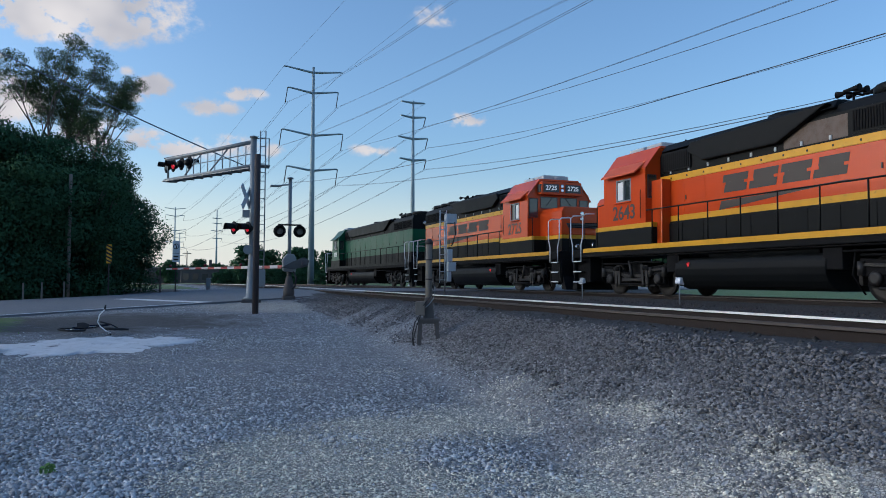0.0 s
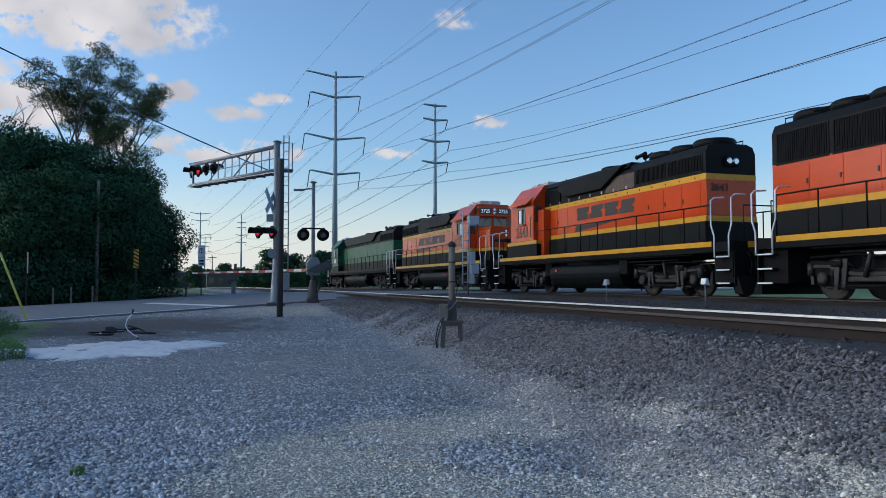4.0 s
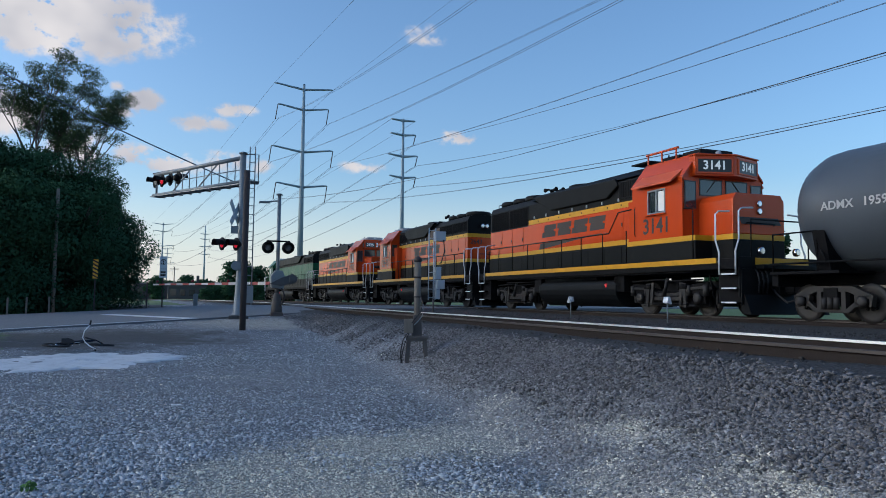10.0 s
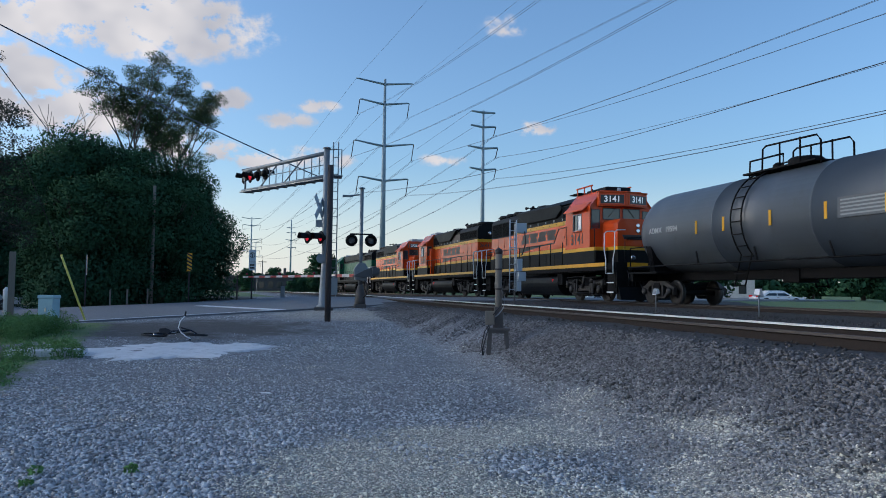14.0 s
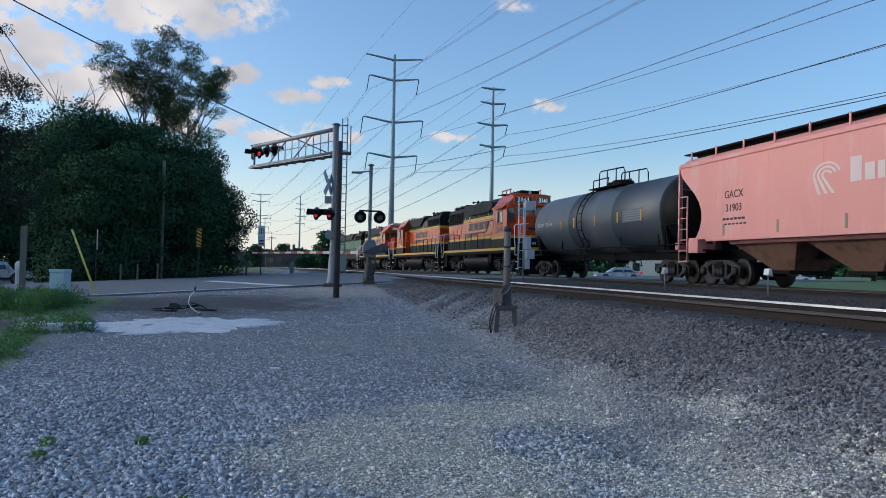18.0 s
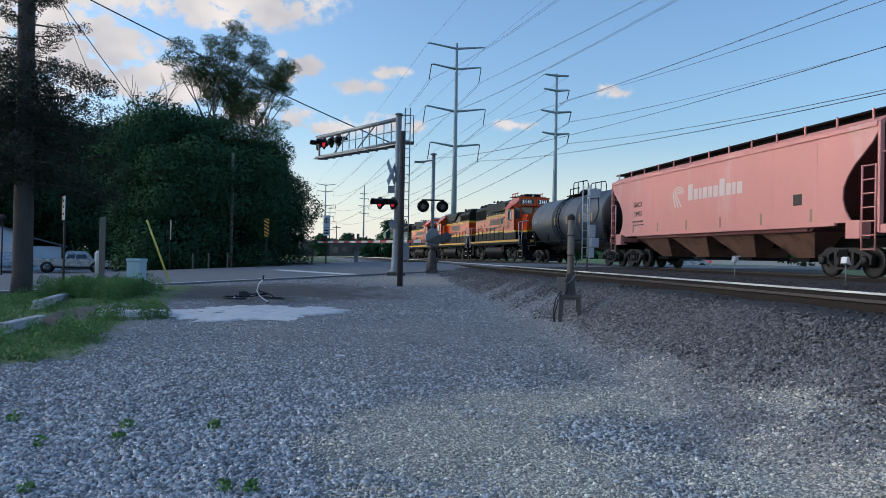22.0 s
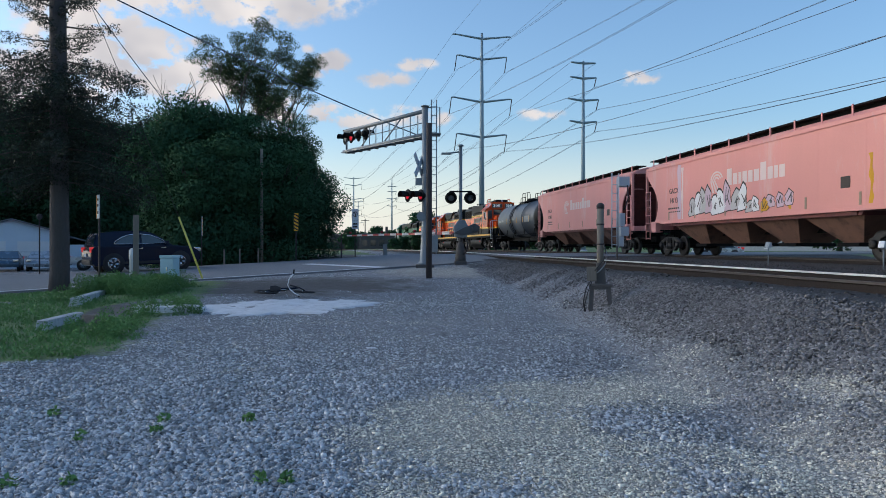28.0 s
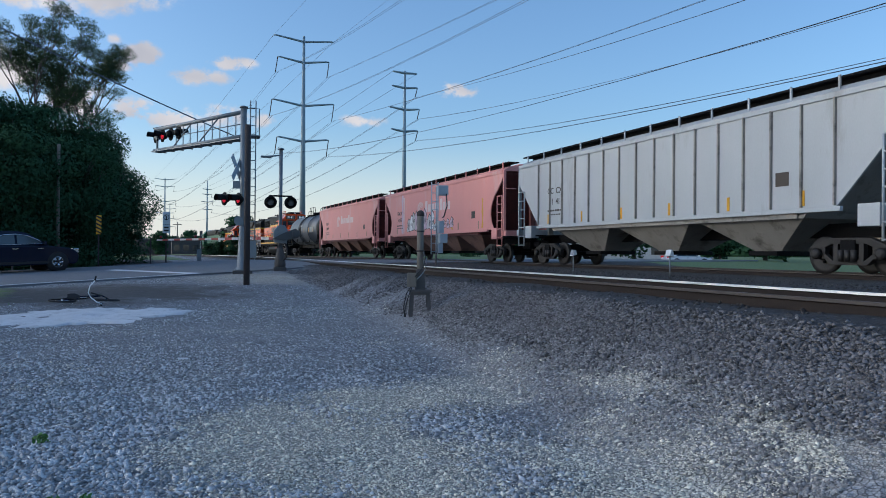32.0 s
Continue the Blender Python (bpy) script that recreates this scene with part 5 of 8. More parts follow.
            for q in (c0 + 0.1, c0 + 0.8, c0 + 1.5):
                tube(rack, [(sx * 0.95, q, 4.35), (sx * 0.95, q, 4.86)], 0.03, 6)
            part("roof_rack", rack, "faded", o, "orange roof rack")
        part("roof_panel", box(B(), -0.9, c0 - 0.9, 4.68, 0.9, c0 + 0.1, 4.72), "black", o)
    # short hood
    n0, n1 = c1, plat - 0.75
    part("nose_base", box(B(), -0.92, n0, 1.585, 0.92, n1, 2.12, 0.02), "black", o)
    part("nose_stripe", box(B(), -0.925, n0, 2.12, 0.925, n1 + 0.005, 2.26, 0.01), band, o)
    part("nose", prism(B(), [(-0.92, 2.26), (0.92, 2.26), (0.92, 3.15), (0.80, 3.32), (-0.80, 3.32), (-0.92, 3.15)], "y", n0, n1, 0.03), paint, o)
    if paint == "orange":
        part("nose_mark", prism(B(), [(-0.80, 2.52), (0.62, 2.52), (0.72, 2.70), (-0.68, 2.70)], "y", n1 + 0.004, n1 + 0.009), "letter", o, "dark leaning block of the railway mark")
    for sx in (-1, 1):
        part("ditch_light", lathe(B(), [(0.10, 0), (0.10, 0.10), (0.07, 0.12)], "y", (sx * 0.62, plat - 0.1, 1.78), 12), "chrome", o)
    for z in (2.86, 3.06):
        part("nose_headlight", lathe(B(), [(0.085, 0), (0.085, 0.04), (0.06, 0.045)], "y", (0, n1 + 0.01, z), 14), "chrome", o)
    part("nose_grab", tube(B(), [(-0.5, n1 + 0.03, 2.5), (-0.5, n1 + 0.06, 2.55), (0.5, n1 + 0.06, 2.55), (0.5, n1 + 0.03, 2.5)], 0.015, 6), "black", o)
    # walkway handrails: posts and a long rail on either side
    for sx in (-1, 1):
        a, b = -plat + 0.75, c0 - 0.35
        cnt = max(8, int((b - a) / 1.28))
        for i in range(cnt + 1):
            q = a + (b - a) * i / cnt
            part("handrail_post", tube(B(), [(sx * 1.50, q, 1.62), (sx * 1.50, q, 2.60)], 0.021, 6), "black", o)
        part("handrail", tube(B(), [(sx * 1.50, a, 2.60), (sx * 1.50, b - 1.0, 2.60), (sx * 1.50, b - 0.45, 3.20), (sx * 1.50, b + 0.28, 3.22)] if style == "gp50" else [(sx * 1.50, a, 2.60), (sx * 1.50, b + 0.30, 2.62)], 0.021, 6), "black", o)
        part("nose_rail_post", tube(B(), [(sx * 1.50, c1 + 0.45, 1.62), (sx * 1.50, c1 + 0.45, 2.95), (sx * 1.45, c1, 3.0)], 0.021, 6), "black", o)
    # fuel tank, air reservoir, trucks
    f = 2.7 * k
    belly = [(1.16, 1.14), (1.32, 1.08), (1.38, 0.96), (1.40, 0.80), (1.37, 0.62), (1.28, 0.45), (1.12, 0.30), (0.90, 0.21)]
    part("fuel_tank", prism(B(), belly + [(-a, b) for a, b in belly[::-1]], "y", -f, f, 0.03), "black", o)
    for sx in (-1, 1):
        part("air_reservoir", tube(B(), [(sx * 1.12, -f * 0.9, 1.22), (sx * 1.12, f * 0.5, 1.22)], 0.16, 12), "black", o)
        part("fuel_filler", tube(B(), [(sx * 1.28, f * 0.78, 0.75), (sx * 1.40, f * 0.78, 0.98)], 0.05, 8), "tail", o, "red fuel filler")
        part("sill_pipe", tube(B(), [(sx * 1.40, -plat + 1.8, 1.27), (sx * 1.40, plat - 1.8, 1.27)], 0.035, 8), "under", o)
        part("sill_pipe", tube(B(), [(sx * 1.32, -plat + 2.6, 1.14), (sx * 1.32, -f * 1.05, 1.14)], 0.028, 8), "under", o)
        for q in (-1.0, 1.0):
            part("equipment_box", box(B(), *sorted((sx * 0.95, sx * 1.36))[:1], q * f * 1.06 - 0.28, 0.72, sorted((sx * 0.95, sx * 1.36))[1], q * f * 1.06 + 0.28, 1.28, 0.03), "under", o)
        part("bell_bracket", box(B(), *sorted((sx * 1.2, sx * 1.36))[:1], f * 0.95, 0.8, sorted((sx * 1.2, sx * 1.36))[1], f * 1.1, 1.2, 0.02), "under", o)
    ty = 5.15 * k if axles == 2 else h - 3.9
    for d in (-1, 1):
        loco_truck(o, d * ty, axles)
    return o


TALL[0] = 1.085
loco_3141 = locomotive("orange, yellow and black road switcher numbered 3141 on its cab", "3141", 17.9, True, -1.05, style="gp50", rear=0.0, cab=4.6)
loco_2643 = locomotive("orange, yellow and black road switcher numbered 2643 on its cab", "2643", 18.5, False, 17.1, rear=1.70, cab=4.6)
loco_2725 = locomotive("orange, yellow and black road switcher numbered 2725 on its cab", "2725", 19.05, True, 35.9, rear=0.45)
loco_green = locomotive("dark green and black six-axle leading locomotive", "", 25.1, False, 58.0, paint="green", axles=3)
TALL[0] = 1.0


def hopper_ends(o, h, paint, ladder):
    """End cages of a covered hopper: slope sheet, corner posts, ladders, brake wheel."""
    for d in (-1, 1):
        y = d * h
        part("slope_sheet", prism(B(), [(y - d * 0.25, 3.95), (y - d * 0.2, 4.1), (y - d * 2.75, 1.30), (y - d * 2.95, 1.30)], "x", -1.36, 1.36), "pink_shade" if paint == "pink" else "grey_bay", o)
        part("end_sill", box(B(), -1.45, min(y, y + d * 0.30), 1.18, 1.45, max(y, y + d * 0.30), 1.42, 0.02), paint, o)
        part("end_platform", box(B(), -1.3, min(y - d * 1.2, y + d * 0.32), 1.12, 1.3, max(y - d * 1.2, y + d * 0.32), 1.17), "under", o)
        part("centre_post", box(B(), -0.12, min(y - d * .1, y + d * .1), 1.2, 0.12, max(y - d * .1, y + d * .1), 4.0), "pink_shade" if paint == "pink" else "grey_bay", o)
        for sx in (-1, 1):
            part("corner_post", box(B(), *sorted((sx * 1.36, sx * 1.48))[:1], min(y, y + d * 0.10), 1.2, sorted((sx * 1.36, sx * 1.48))[1], max(y, y + d * 0.10), 4.1, 0.01), paint, o)
            ld = part("ladder", tube(tube(B(), [(sx * 1.50, y - d * 0.02, 0.72), (sx * 1.50, y - d * 0.02, 3.0)], 0.03, 6), [(sx * 1.50, y - d * 0.52, 0.72), (sx * 1.50, y - d * 0.52, 3.0)], 0.03, 6), ladder, o, "side ladder")
            for z in np.arange(0.76, 3.0, 0.37):
                part("rung", tube(B(), [(sx * 1.50, y - d * 0.02, z), (sx * 1.50, y - d * 0.52, z)], 0.022, 6), ladder, ld)
            part("jacking_pad", box(B(), *sorted((sx * 1.15, sx * 1.50))[:1], min(y - d * 0.6, y - d * 1.15), 1.05, sorted((sx * 1.15, sx * 1.50))[1], max(y - d * 0.6, y - d * 1.15), 1.55, 0.02), paint, o)
            part("end_grab", tube(B(), [(sx * 0.9, y + d * 0.15, 3.3), (sx * 1.42, y + d * 0.15, 3.3)], 0.022, 6), ladder, o)
        part("end_ladder", tube(B(), [(0.9, y + d * 0.12, 1.4), (0.9, y + d * 0.12, 4.3)], 0.028, 6), ladder, o)
        coupler(o, y + d * 0.1, d)
        freight_truck(o, d * (h - 1.75))
    part("brake_wheel", lathe(B(), [(0.24, 0), (0.28, 0.015), (0.24, 0.03)], "y", (-0.45, h + 0.22, 2.4), 18, cap=False), "under", o)


def covered_hopper(label, centre, length, paint, marks):
    o = thing("covered_hopper", label, "hopper car", on_track(centre), "covered hoppers of the train")
    MOVERS.append((o, centre, False))
    h = length / 2
    for sx in (-1, 1):
        x0, x1 = sorted((sx * 1.42, sx * 1.47))
        if paint == "pink":
            out = [(-h + 0.95, 1.50), (h - 0.95, 1.50)]
            for e in (1, -1):
                q = [(1.05, 1.62), (1.22, 1.85), (1.32, 2.15), (1.30, 2.45), (1.15, 2.75), (0.88, 3.05), (0.50, 3.35), (0.18, 3.62), (0.03, 3.82), (0.0, 4.02)]
                pts = [(e * (h - u), z) for u, z in q]
                out += pts if e > 0 else pts[::-1]
        else:
            out = [(-h + 1.75, 1.50), (h - 1.75, 1.50), (h - 1.62, 1.62), (h, 3.30), (h, 4.02), (-h, 4.02), (-h, 3.30), (-h + 1.62, 1.62)]
        part("side_sheet", prism(B(), out, "x", x0, x1), paint, o)
        part("side_sill", box(B(), *sorted((sx * 1.40, sx * 1.50))[:1], -h + 1.6, 1.42, sorted((sx * 1.40, sx * 1.50))[1], h - 1.6, 1.53, 0.01), paint, o)
        part("top_chord", box(B(), *sorted((sx * 1.40, sx * 1.51))[:1], -h, 3.98, sorted((sx * 1.40, sx * 1.51))[1], h, 4.12, 0.015), paint, o)
        if paint != "pink":
            n = 15
            for i in range(n + 1):
                q = -h + 1.75 + (length - 3.5) * i / n
                part("side_rib", prism(B(), [(sx * 1.47, q - 0.035), (sx * 1.47, q + 0.035), (sx * 1.525, q + 0.022), (sx * 1.525, q - 0.022)], "z", 1.55, 4.0), "grey_bay", o)
        if paint == "pink":
            for q in np.arange(-h + 2.4, h - 2.0, 2.17):
                part("panel_seam", box(B(), *sorted((sx * 1.47, sx * 1.4735))[:1], q, 1.56, sorted((sx * 1.47, sx * 1.4735))[1], q + 0.025, 3.96), paint, o)
        # bright reflector strips along the lower edge
        for i in range(6):
            q = -h + 2.6 + (length - 5.2) * i / 5
            part("reflector", box(B(), *sorted((sx * 1.475, sx * 1.482))[:1], q, 1.58, sorted((sx * 1.475, sx * 1.482))[1], q + 0.1, 1.95), "yellow" if paint != "pink" else "brick", o)
    part("roof", prism(B(), [(-1.46, 4.10), (1.46, 4.10), (1.15, 4.30), (0.5, 4.42), (-0.5, 4.42), (-1.15, 4.30)], "y", -h, h, 0.01), paint if paint == "pink" else "grey", o)
    part("inner_body", box(B(), -1.40, -h + 2.9, 1.3, 1.40, h - 2.9, 4.05), "pink_shade" if paint == "pink" else "grey_bay", o)
    part("hatch", box(B(), -0.42, -h + 0.5, 4.42, 0.42, h - 0.5, 4.50, 0.02), paint, o)
    for sx in (-1, 1):
        wk = part("running_board", box(B(), *sorted((sx * 0.72, sx * 1.26))[:1], -h - 0.1, 4.46, sorted((sx * 0.72, sx * 1.26))[1], h + 0.1, 4.505), "under", o, "dark roof walkway grating")
        part("hatch_coaming", box(B(), *sorted((sx * 0.95, sx * 1.0))[:1], -h + 0.3, 4.30, sorted((sx * 0.95, sx * 1.0))[1], h - 0.3, 4.46, 0.01), "under", o)
        for q in np.linspace(-h + 0.4, h - 0.4, 13):
            part("walkway_bracket", box(B(), *sorted((sx * 1.265, sx * 1.30))[:1], q - 0.03, 4.20, sorted((sx * 1.265, sx * 1.30))[1], q + 0.03, 4.53), "pink" if paint == "pink" else "grey", o)
    bays = 4 if paint == "pink" else 3
    for i in range(bays):
        a = -h + 2.6 + (length - 5.2) * i / bays
        b = a + (length - 5.2) / bays
        m = (a + b) / 2
        bm = B()
        vs = [bm.verts.new(p) for p in ((-1.38, a, 1.45), (1.38, a, 1.45), (1.38, b, 1.45), (-1.38, b, 1.45), (-0.55, m - 0.45, 0.52), (0.55, m - 0.45, 0.52), (0.55, m + 0.45, 0.52), (-0.55, m + 0.45, 0.52))]
        for q in ((0, 1, 2, 3), (7, 6, 5, 4), (0, 4, 5, 1), (1, 5, 6, 2), (2, 6, 7, 3), (3, 7, 4, 0)):
            bm.faces.new([vs[j] for j in q])
        bay = part("hopper_bay", bm, "hopper_bay" if paint == "pink" else "grey_bay", o)
        part("outlet_gate", box(B(), -0.75, m - 0.5, 0.40, 0.75, m + 0.5, 0.52, 0.02), "under", bay)
    part("centre_sill", box(B(), -0.22, -h - 0.1, 0.85, 0.22, h + 0.1, 1.2), "under", o)
    hopper_ends(o, h, paint, "pink" if paint == "pink" else "grey")
    for sx in (-1, 1):
        left = h - 2.5 if sx < 0 else -h + 2.5                  # the end on the reader's left
        run = -1 if sx < 0 else 1
        x = sx * 1.476

        def bar(y, z, wy, wz, mat="letter", nm="stencil_bar"):
            part(nm, box(B(), *sorted((x, x + sx * 0.004))[:1], min(y, y + run * wy), z, sorted((x, x + sx * 0.004))[1], max(y, y + run * wy), z + wz), mat, o)
        words("GACX" if paint == "pink" else "GC  CX", 0.33, "letter", o, pose(x, left + run * 0.55, 2.84, 90, 0, 90 * sx), "car_mark", bold=0.004)
        if marks:
            words(marks, 0.33, "letter", o, pose(x, left + run * 0.55, 2.42, 90, 0, 90 * sx), "car_number", bold=0.004)
        else:
            for i in range(5):
                bar(left + run * (0.05 + 0.22 * i), 2.32, 0.14, 0.22)
        for i in range(6):
            bar(left + run * (0.0 + 0.19 * i), 2.05, 0.15, 0.07)
            bar(left + run * (0.1 + 0.19 * i), 1.90, 0.13, 0.05)
        if paint == "pink":
            # maker's mark and its wordmark as plain white blocks of the letters' sizes
            for j in range(3):
                r0, r1 = 0.50 - 0.15 * j, 0.42 - 0.15 * j
                arc = [(r0, a) for a in np.linspace(-0.15, 2.9, 9)] + [(r1, a) for a in np.linspace(2.9, -0.15, 9)]
                part("mark_block", prism(B(), [(left + run * (4.45 - q * math.cos(a)), 2.98 + 0.72 * q * math.sin(a)) for q, a in arc], "x", *sorted((x, x + sx * 0.004))), "chalk", o, "pale arc of the owner's mark")
                y_leg = 4.45 - (r0 + r1) / 2
                part("mark_block", prism(B(), [(left + run * (y_leg - 0.05), 2.98), (left + run * (y_leg + 0.05), 2.98), (left + run * (y_leg + 0.26 + 0.1 * j), 2.50), (left + run * (y_leg + 0.14 + 0.1 * j), 2.50)], "x", *sorted((x, x + sx * 0.004))), "chalk", o, "pale leg of the owner's mark")
            wid = [0.40, 0.34, 0.22, 0.34, 0.32, 0.36, 0.40, 0.34, 0.24, 0.36]
            q = left + run * 5.25
            for i, wd in enumerate(wid):
                bm = B()
                box(bm, *sorted((x, x + sx * 0.004))[:1], min(q, q + run * wd * 0.9), 2.72, sorted((x, x + sx * 0.004))[1], max(q, q + run * wd * 0.9), 2.72 + (0.62 if i in (0, 6) else 0.42), 0.0)
                part("wordmark_block", bm, "chalk", o, "white block of the owner's wordmark")
                q += run * (wd + 0.06)
        if marks:
            bar(left + run * (length - 6.0), 2.10, 0.42, 0.34, "letter", "stencil_panel")
    return o


hopper_a = covered_hopper("faded pink covered hopper car with rust-brown bays", -34.3, 17.9, "pink", "31903")
hopper_b = covered_hopper("faded pink covered hopper car with painted graffiti", -54.1, 17.9, "pink", "14113")
hopper_c = covered_hopper("weathered pale grey ribbed covered hopper car", -73.5, 17.7, "grey", "11  41")


def graffiti(o):
    rng = random.Random(8)
    # overpainted upright bands, paler than the pink
    for y, wd, z0, z1, mat in ((5.35, 0.34, 1.58, 3.95, "lavender"), (5.05, 0.16, 1.58, 3.8, "chalk"), (-6.75, 0.14, 1.6, 3.0, "yellow"), (-2.9, 0.12, 1.62, 2.1, "yellow")):
        edge = [(y + wd / 2 + rng.uniform(-0.05, 0.05), z0 + (z1 - z0) * i / 7) for i in range(8)] + [(y - wd / 2 + rng.uniform(-0.05, 0.05), z1 - (z1 - z0) * i / 7) for i in range(8)]
        part("overpaint", prism(B(), edge, "x", -1.4745, -1.469), mat, o, "pale overpainted band")
    x = -1.478
    for i in range(15):
        y = 4.1 - 0.50 * i
        big = i < 9
        tall = rng.uniform(0.75, 1.25) if big else rng.uniform(0.35, 0.6)
        base = 1.62 + rng.uniform(0, 0.14)
        lean = rng.uniform(-0.22, 0.22)
        wid = 0.26 if big else 0.20
        shape = [(1.0, 0.0), (1.25, 0.18), (0.95, 0.42), (1.3, 0.62), (0.8, 0.86), (0.35, 1.0), (-0.3, 0.9), (-0.95, 0.72), (-0.75, 0.5), (-1.2, 0.3), (-0.8, 0.05)]
        shape = [(u * rng.uniform(0.8, 1.2), v * rng.uniform(0.94, 1.06)) for u, v in shape]
        for grow, mat, e in ((1.13, "letter", 0.003), (1.0, "yellow" if i == 11 else rng.choice(("white", "white", "arm_white", "lavender", "chalk")), 0.006)):
            out = [(y + wid * u * grow + lean * v, base + tall * (v * grow - 0.04 * (grow > 1))) for u, v in shape]
            part("graffiti_patch", prism(B(), out, "x", x - e, x), mat, o, "sprayed white and black graffiti letter shape")
        for q in range(3):
            u0, v0 = rng.uniform(-0.7, 0.7), rng.uniform(0.15, 0.5)
            a = (y + wid * u0 + lean * v0, base + tall * v0)
            b = (y + wid * rng.uniform(-0.8, 0.8) + lean * 0.7, base + tall * rng.uniform(0.5, 0.85))
            part("graffiti_stroke", prism(B(), [(a[0] - 0.03, a[1]), (a[0] + 0.03, a[1]), (b[0] + 0.02, b[1]), (b[0] - 0.02, b[1])], "x", x - 0.009, x - 0.005), ("letter", "letter", "tank")[q], o)


M["lavender"] = surf("pale_lavender_overpaint", (0.55, 0.42, 0.50), 0.65, var=0.15, scale=1.5, bump=0.03, dirt=(0.62, 0.36, 0.34), dirt_amount=0.6, stretch=(1, 3, 0.4))
graffiti(hopper_b)


def tank_car():
    centre, length = -18.15, 14.6
    o = thing("tank_car", "dark grey tank car with black dome railings", "tank car", on_track(centre))
    MOVERS.append((o, centre, False))
    h, r, zc = length / 2, 1.50, 2.62
    prof = [(0.15, -h), (0.6, -h + 0.06), (1.05, -h + 0.22), (1.34, -h + 0.48), (1.47, -h + 0.80), (r, -h + 1.1), (r, -2.2), (r + 0.012, -2.2), (r + 0.012, -2.12), (r, -2.12), (r, 2.12), (r + 0.012, 2.12), (r + 0.012, 2.2), (r, 2.2), (r, h - 1.1), (1.47, h - 0.80), (1.34, h - 0.48), (1.05, h - 0.22), (0.6, h - 0.06), (0.15, h)]
    part("tank_shell", lathe(B(), prof, "y", (0, 0, zc), 48), "tank", o)
    # black shell over the rear head only, just proud of the grey
    part("tank_head", lathe(B(), [(q + 0.006, a - 0.006) for q, a in prof[:6]] + [(r + 0.006, -h + 1.35)], "y", (0, 0, zc), 48), "black", o, "black tank head")
    part("centre_sill", box(B(), -0.3, -h - 0.4, 0.86, 0.3, h + 0.4, 1.16, 0.02), "under", o)
    for d in (-1, 1):
        y = d * (h - 0.4)
        part("end_platform", box(B(), -1.42, min(y - d * 1.3, y + d * 0.75), 1.10, 1.42, max(y - d * 1.3, y + d * 0.75), 1.17, 0.01), "under", o)
        part("saddle", prism(B(), [(-1.25, 1.1), (1.25, 1.1), (1.45, 2.1), (1.2, 1.75), (0.6, 1.28), (-0.6, 1.28), (-1.2, 1.75), (-1.45, 2.1)], "y", *sorted((d * (h - 1.35), d * (h - 1.0)))), "under", o)
        for sx in (-1, 1):
            part("end_rail", tube(B(), [(sx * 1.4, y - d * 0.7, 1.15), (sx * 1.4, y - d * 0.7, 2.1), (sx * 1.4, y + d * 0.65, 2.1), (sx * 1.4, y + d * 0.65, 1.15)], 0.025, 6), "under", o)
        part("end_beam", box(B(), -1.35, min(y + d * 0.55, y + d * 0.75), 0.82, 1.35, max(y + d * 0.55, y + d * 0.75), 1.10, 0.02), "under", o)
        part("brake_rigging", tube(tube(B(), [(-0.7, y - d * 1.8, 0.62), (-0.2, y + d * 0.5, 0.70)], 0.03, 6), [(0.5, y - d * 2.4, 0.55), (0.6, y + d * 0.4, 0.72)], 0.03, 6), "under", o)
        part("brake_box", box(B(), 0.3, min(y + d * 0.1, y + d * 0.5), 1.17, 0.8, max(y + d * 0.1, y + d * 0.5), 1.75, 0.02), "under", o)
        coupler(o, y + d * 0.6, d)
        freight_truck(o, d * (h - 1.15))
    for sx in (-1, 1):
        part("side_rail", tube(B(), [(sx * 1.45, -h - 0.3, 1.36), (sx * 1.45, h + 0.3, 1.36)], 0.028, 6), "under", o)
        for q in np.linspace(-h + 1.4, h - 1.4, 5):
            part("rail_stay", tube(B(), [(sx * 1.45, q, 1.36), (sx * 1.30, q + 0.35, 1.78)], 0.03, 6), "under", o)
        ld = B()
        for q in (0.55, 1.05):
            tube(ld, [(sx * 1.47, q, 0.62)] + [(sx * (r + 0.10) * math.cos(a), q, zc + (r + 0.10) * math.sin(a)) for a in np.linspace(-0.7, 1.25, 14)], 0.026, 6)
        ladder = part("ladder", ld, "under", o, "black side ladder curving over the shell")
        for a in np.linspace(-0.75, 1.15, 9):
            part("rung", tube(B(), [(sx * (r + 0.10) * math.cos(a), 0.55, zc + (r + 0.10) * math.sin(a)), (sx * (r + 0.10) * math.cos(a), 1.05, zc + (r + 0.10) * math.sin(a))], 0.02, 6), "under", ladder)
        for z in (0.66, 1.0):
            part("rung", tube(B(), [(sx * 1.47, 0.55, z), (sx * 1.47, 1.05, z)], 0.02, 6), "under", ladder)
        for i, q in enumerate((3.0, 1.55, -0.6, -2.7, -4.6)):
            a = 0.0
            part("reflector", box(B(), *sorted((sx * (r - 0.01), sx * (r + 0.008)))[:1], q - 0.05, zc - 0.28, sorted((sx * (r - 0.01), sx * (r + 0.008)))[1], q + 0.05, zc + 0.16), "yellow", o)
        run = -1 if sx < 0 else 1
        left = h - 1.35 if sx < 0 else -h + 1.35
        words("ADMX", 0.27, "stencil", o, pose(sx * (r + 0.004), left + run * 0.40, zc, 90, 0, 90 * sx), "car_mark", bold=0.015, squeeze=1.1)
        words("19594", 0.27, "stencil", o, pose(sx * (r + 0.004), left + run * 1.45, zc, 90, 0, 90 * sx), "car_number", bold=0.015, squeeze=1.15)
        pn = -3.9
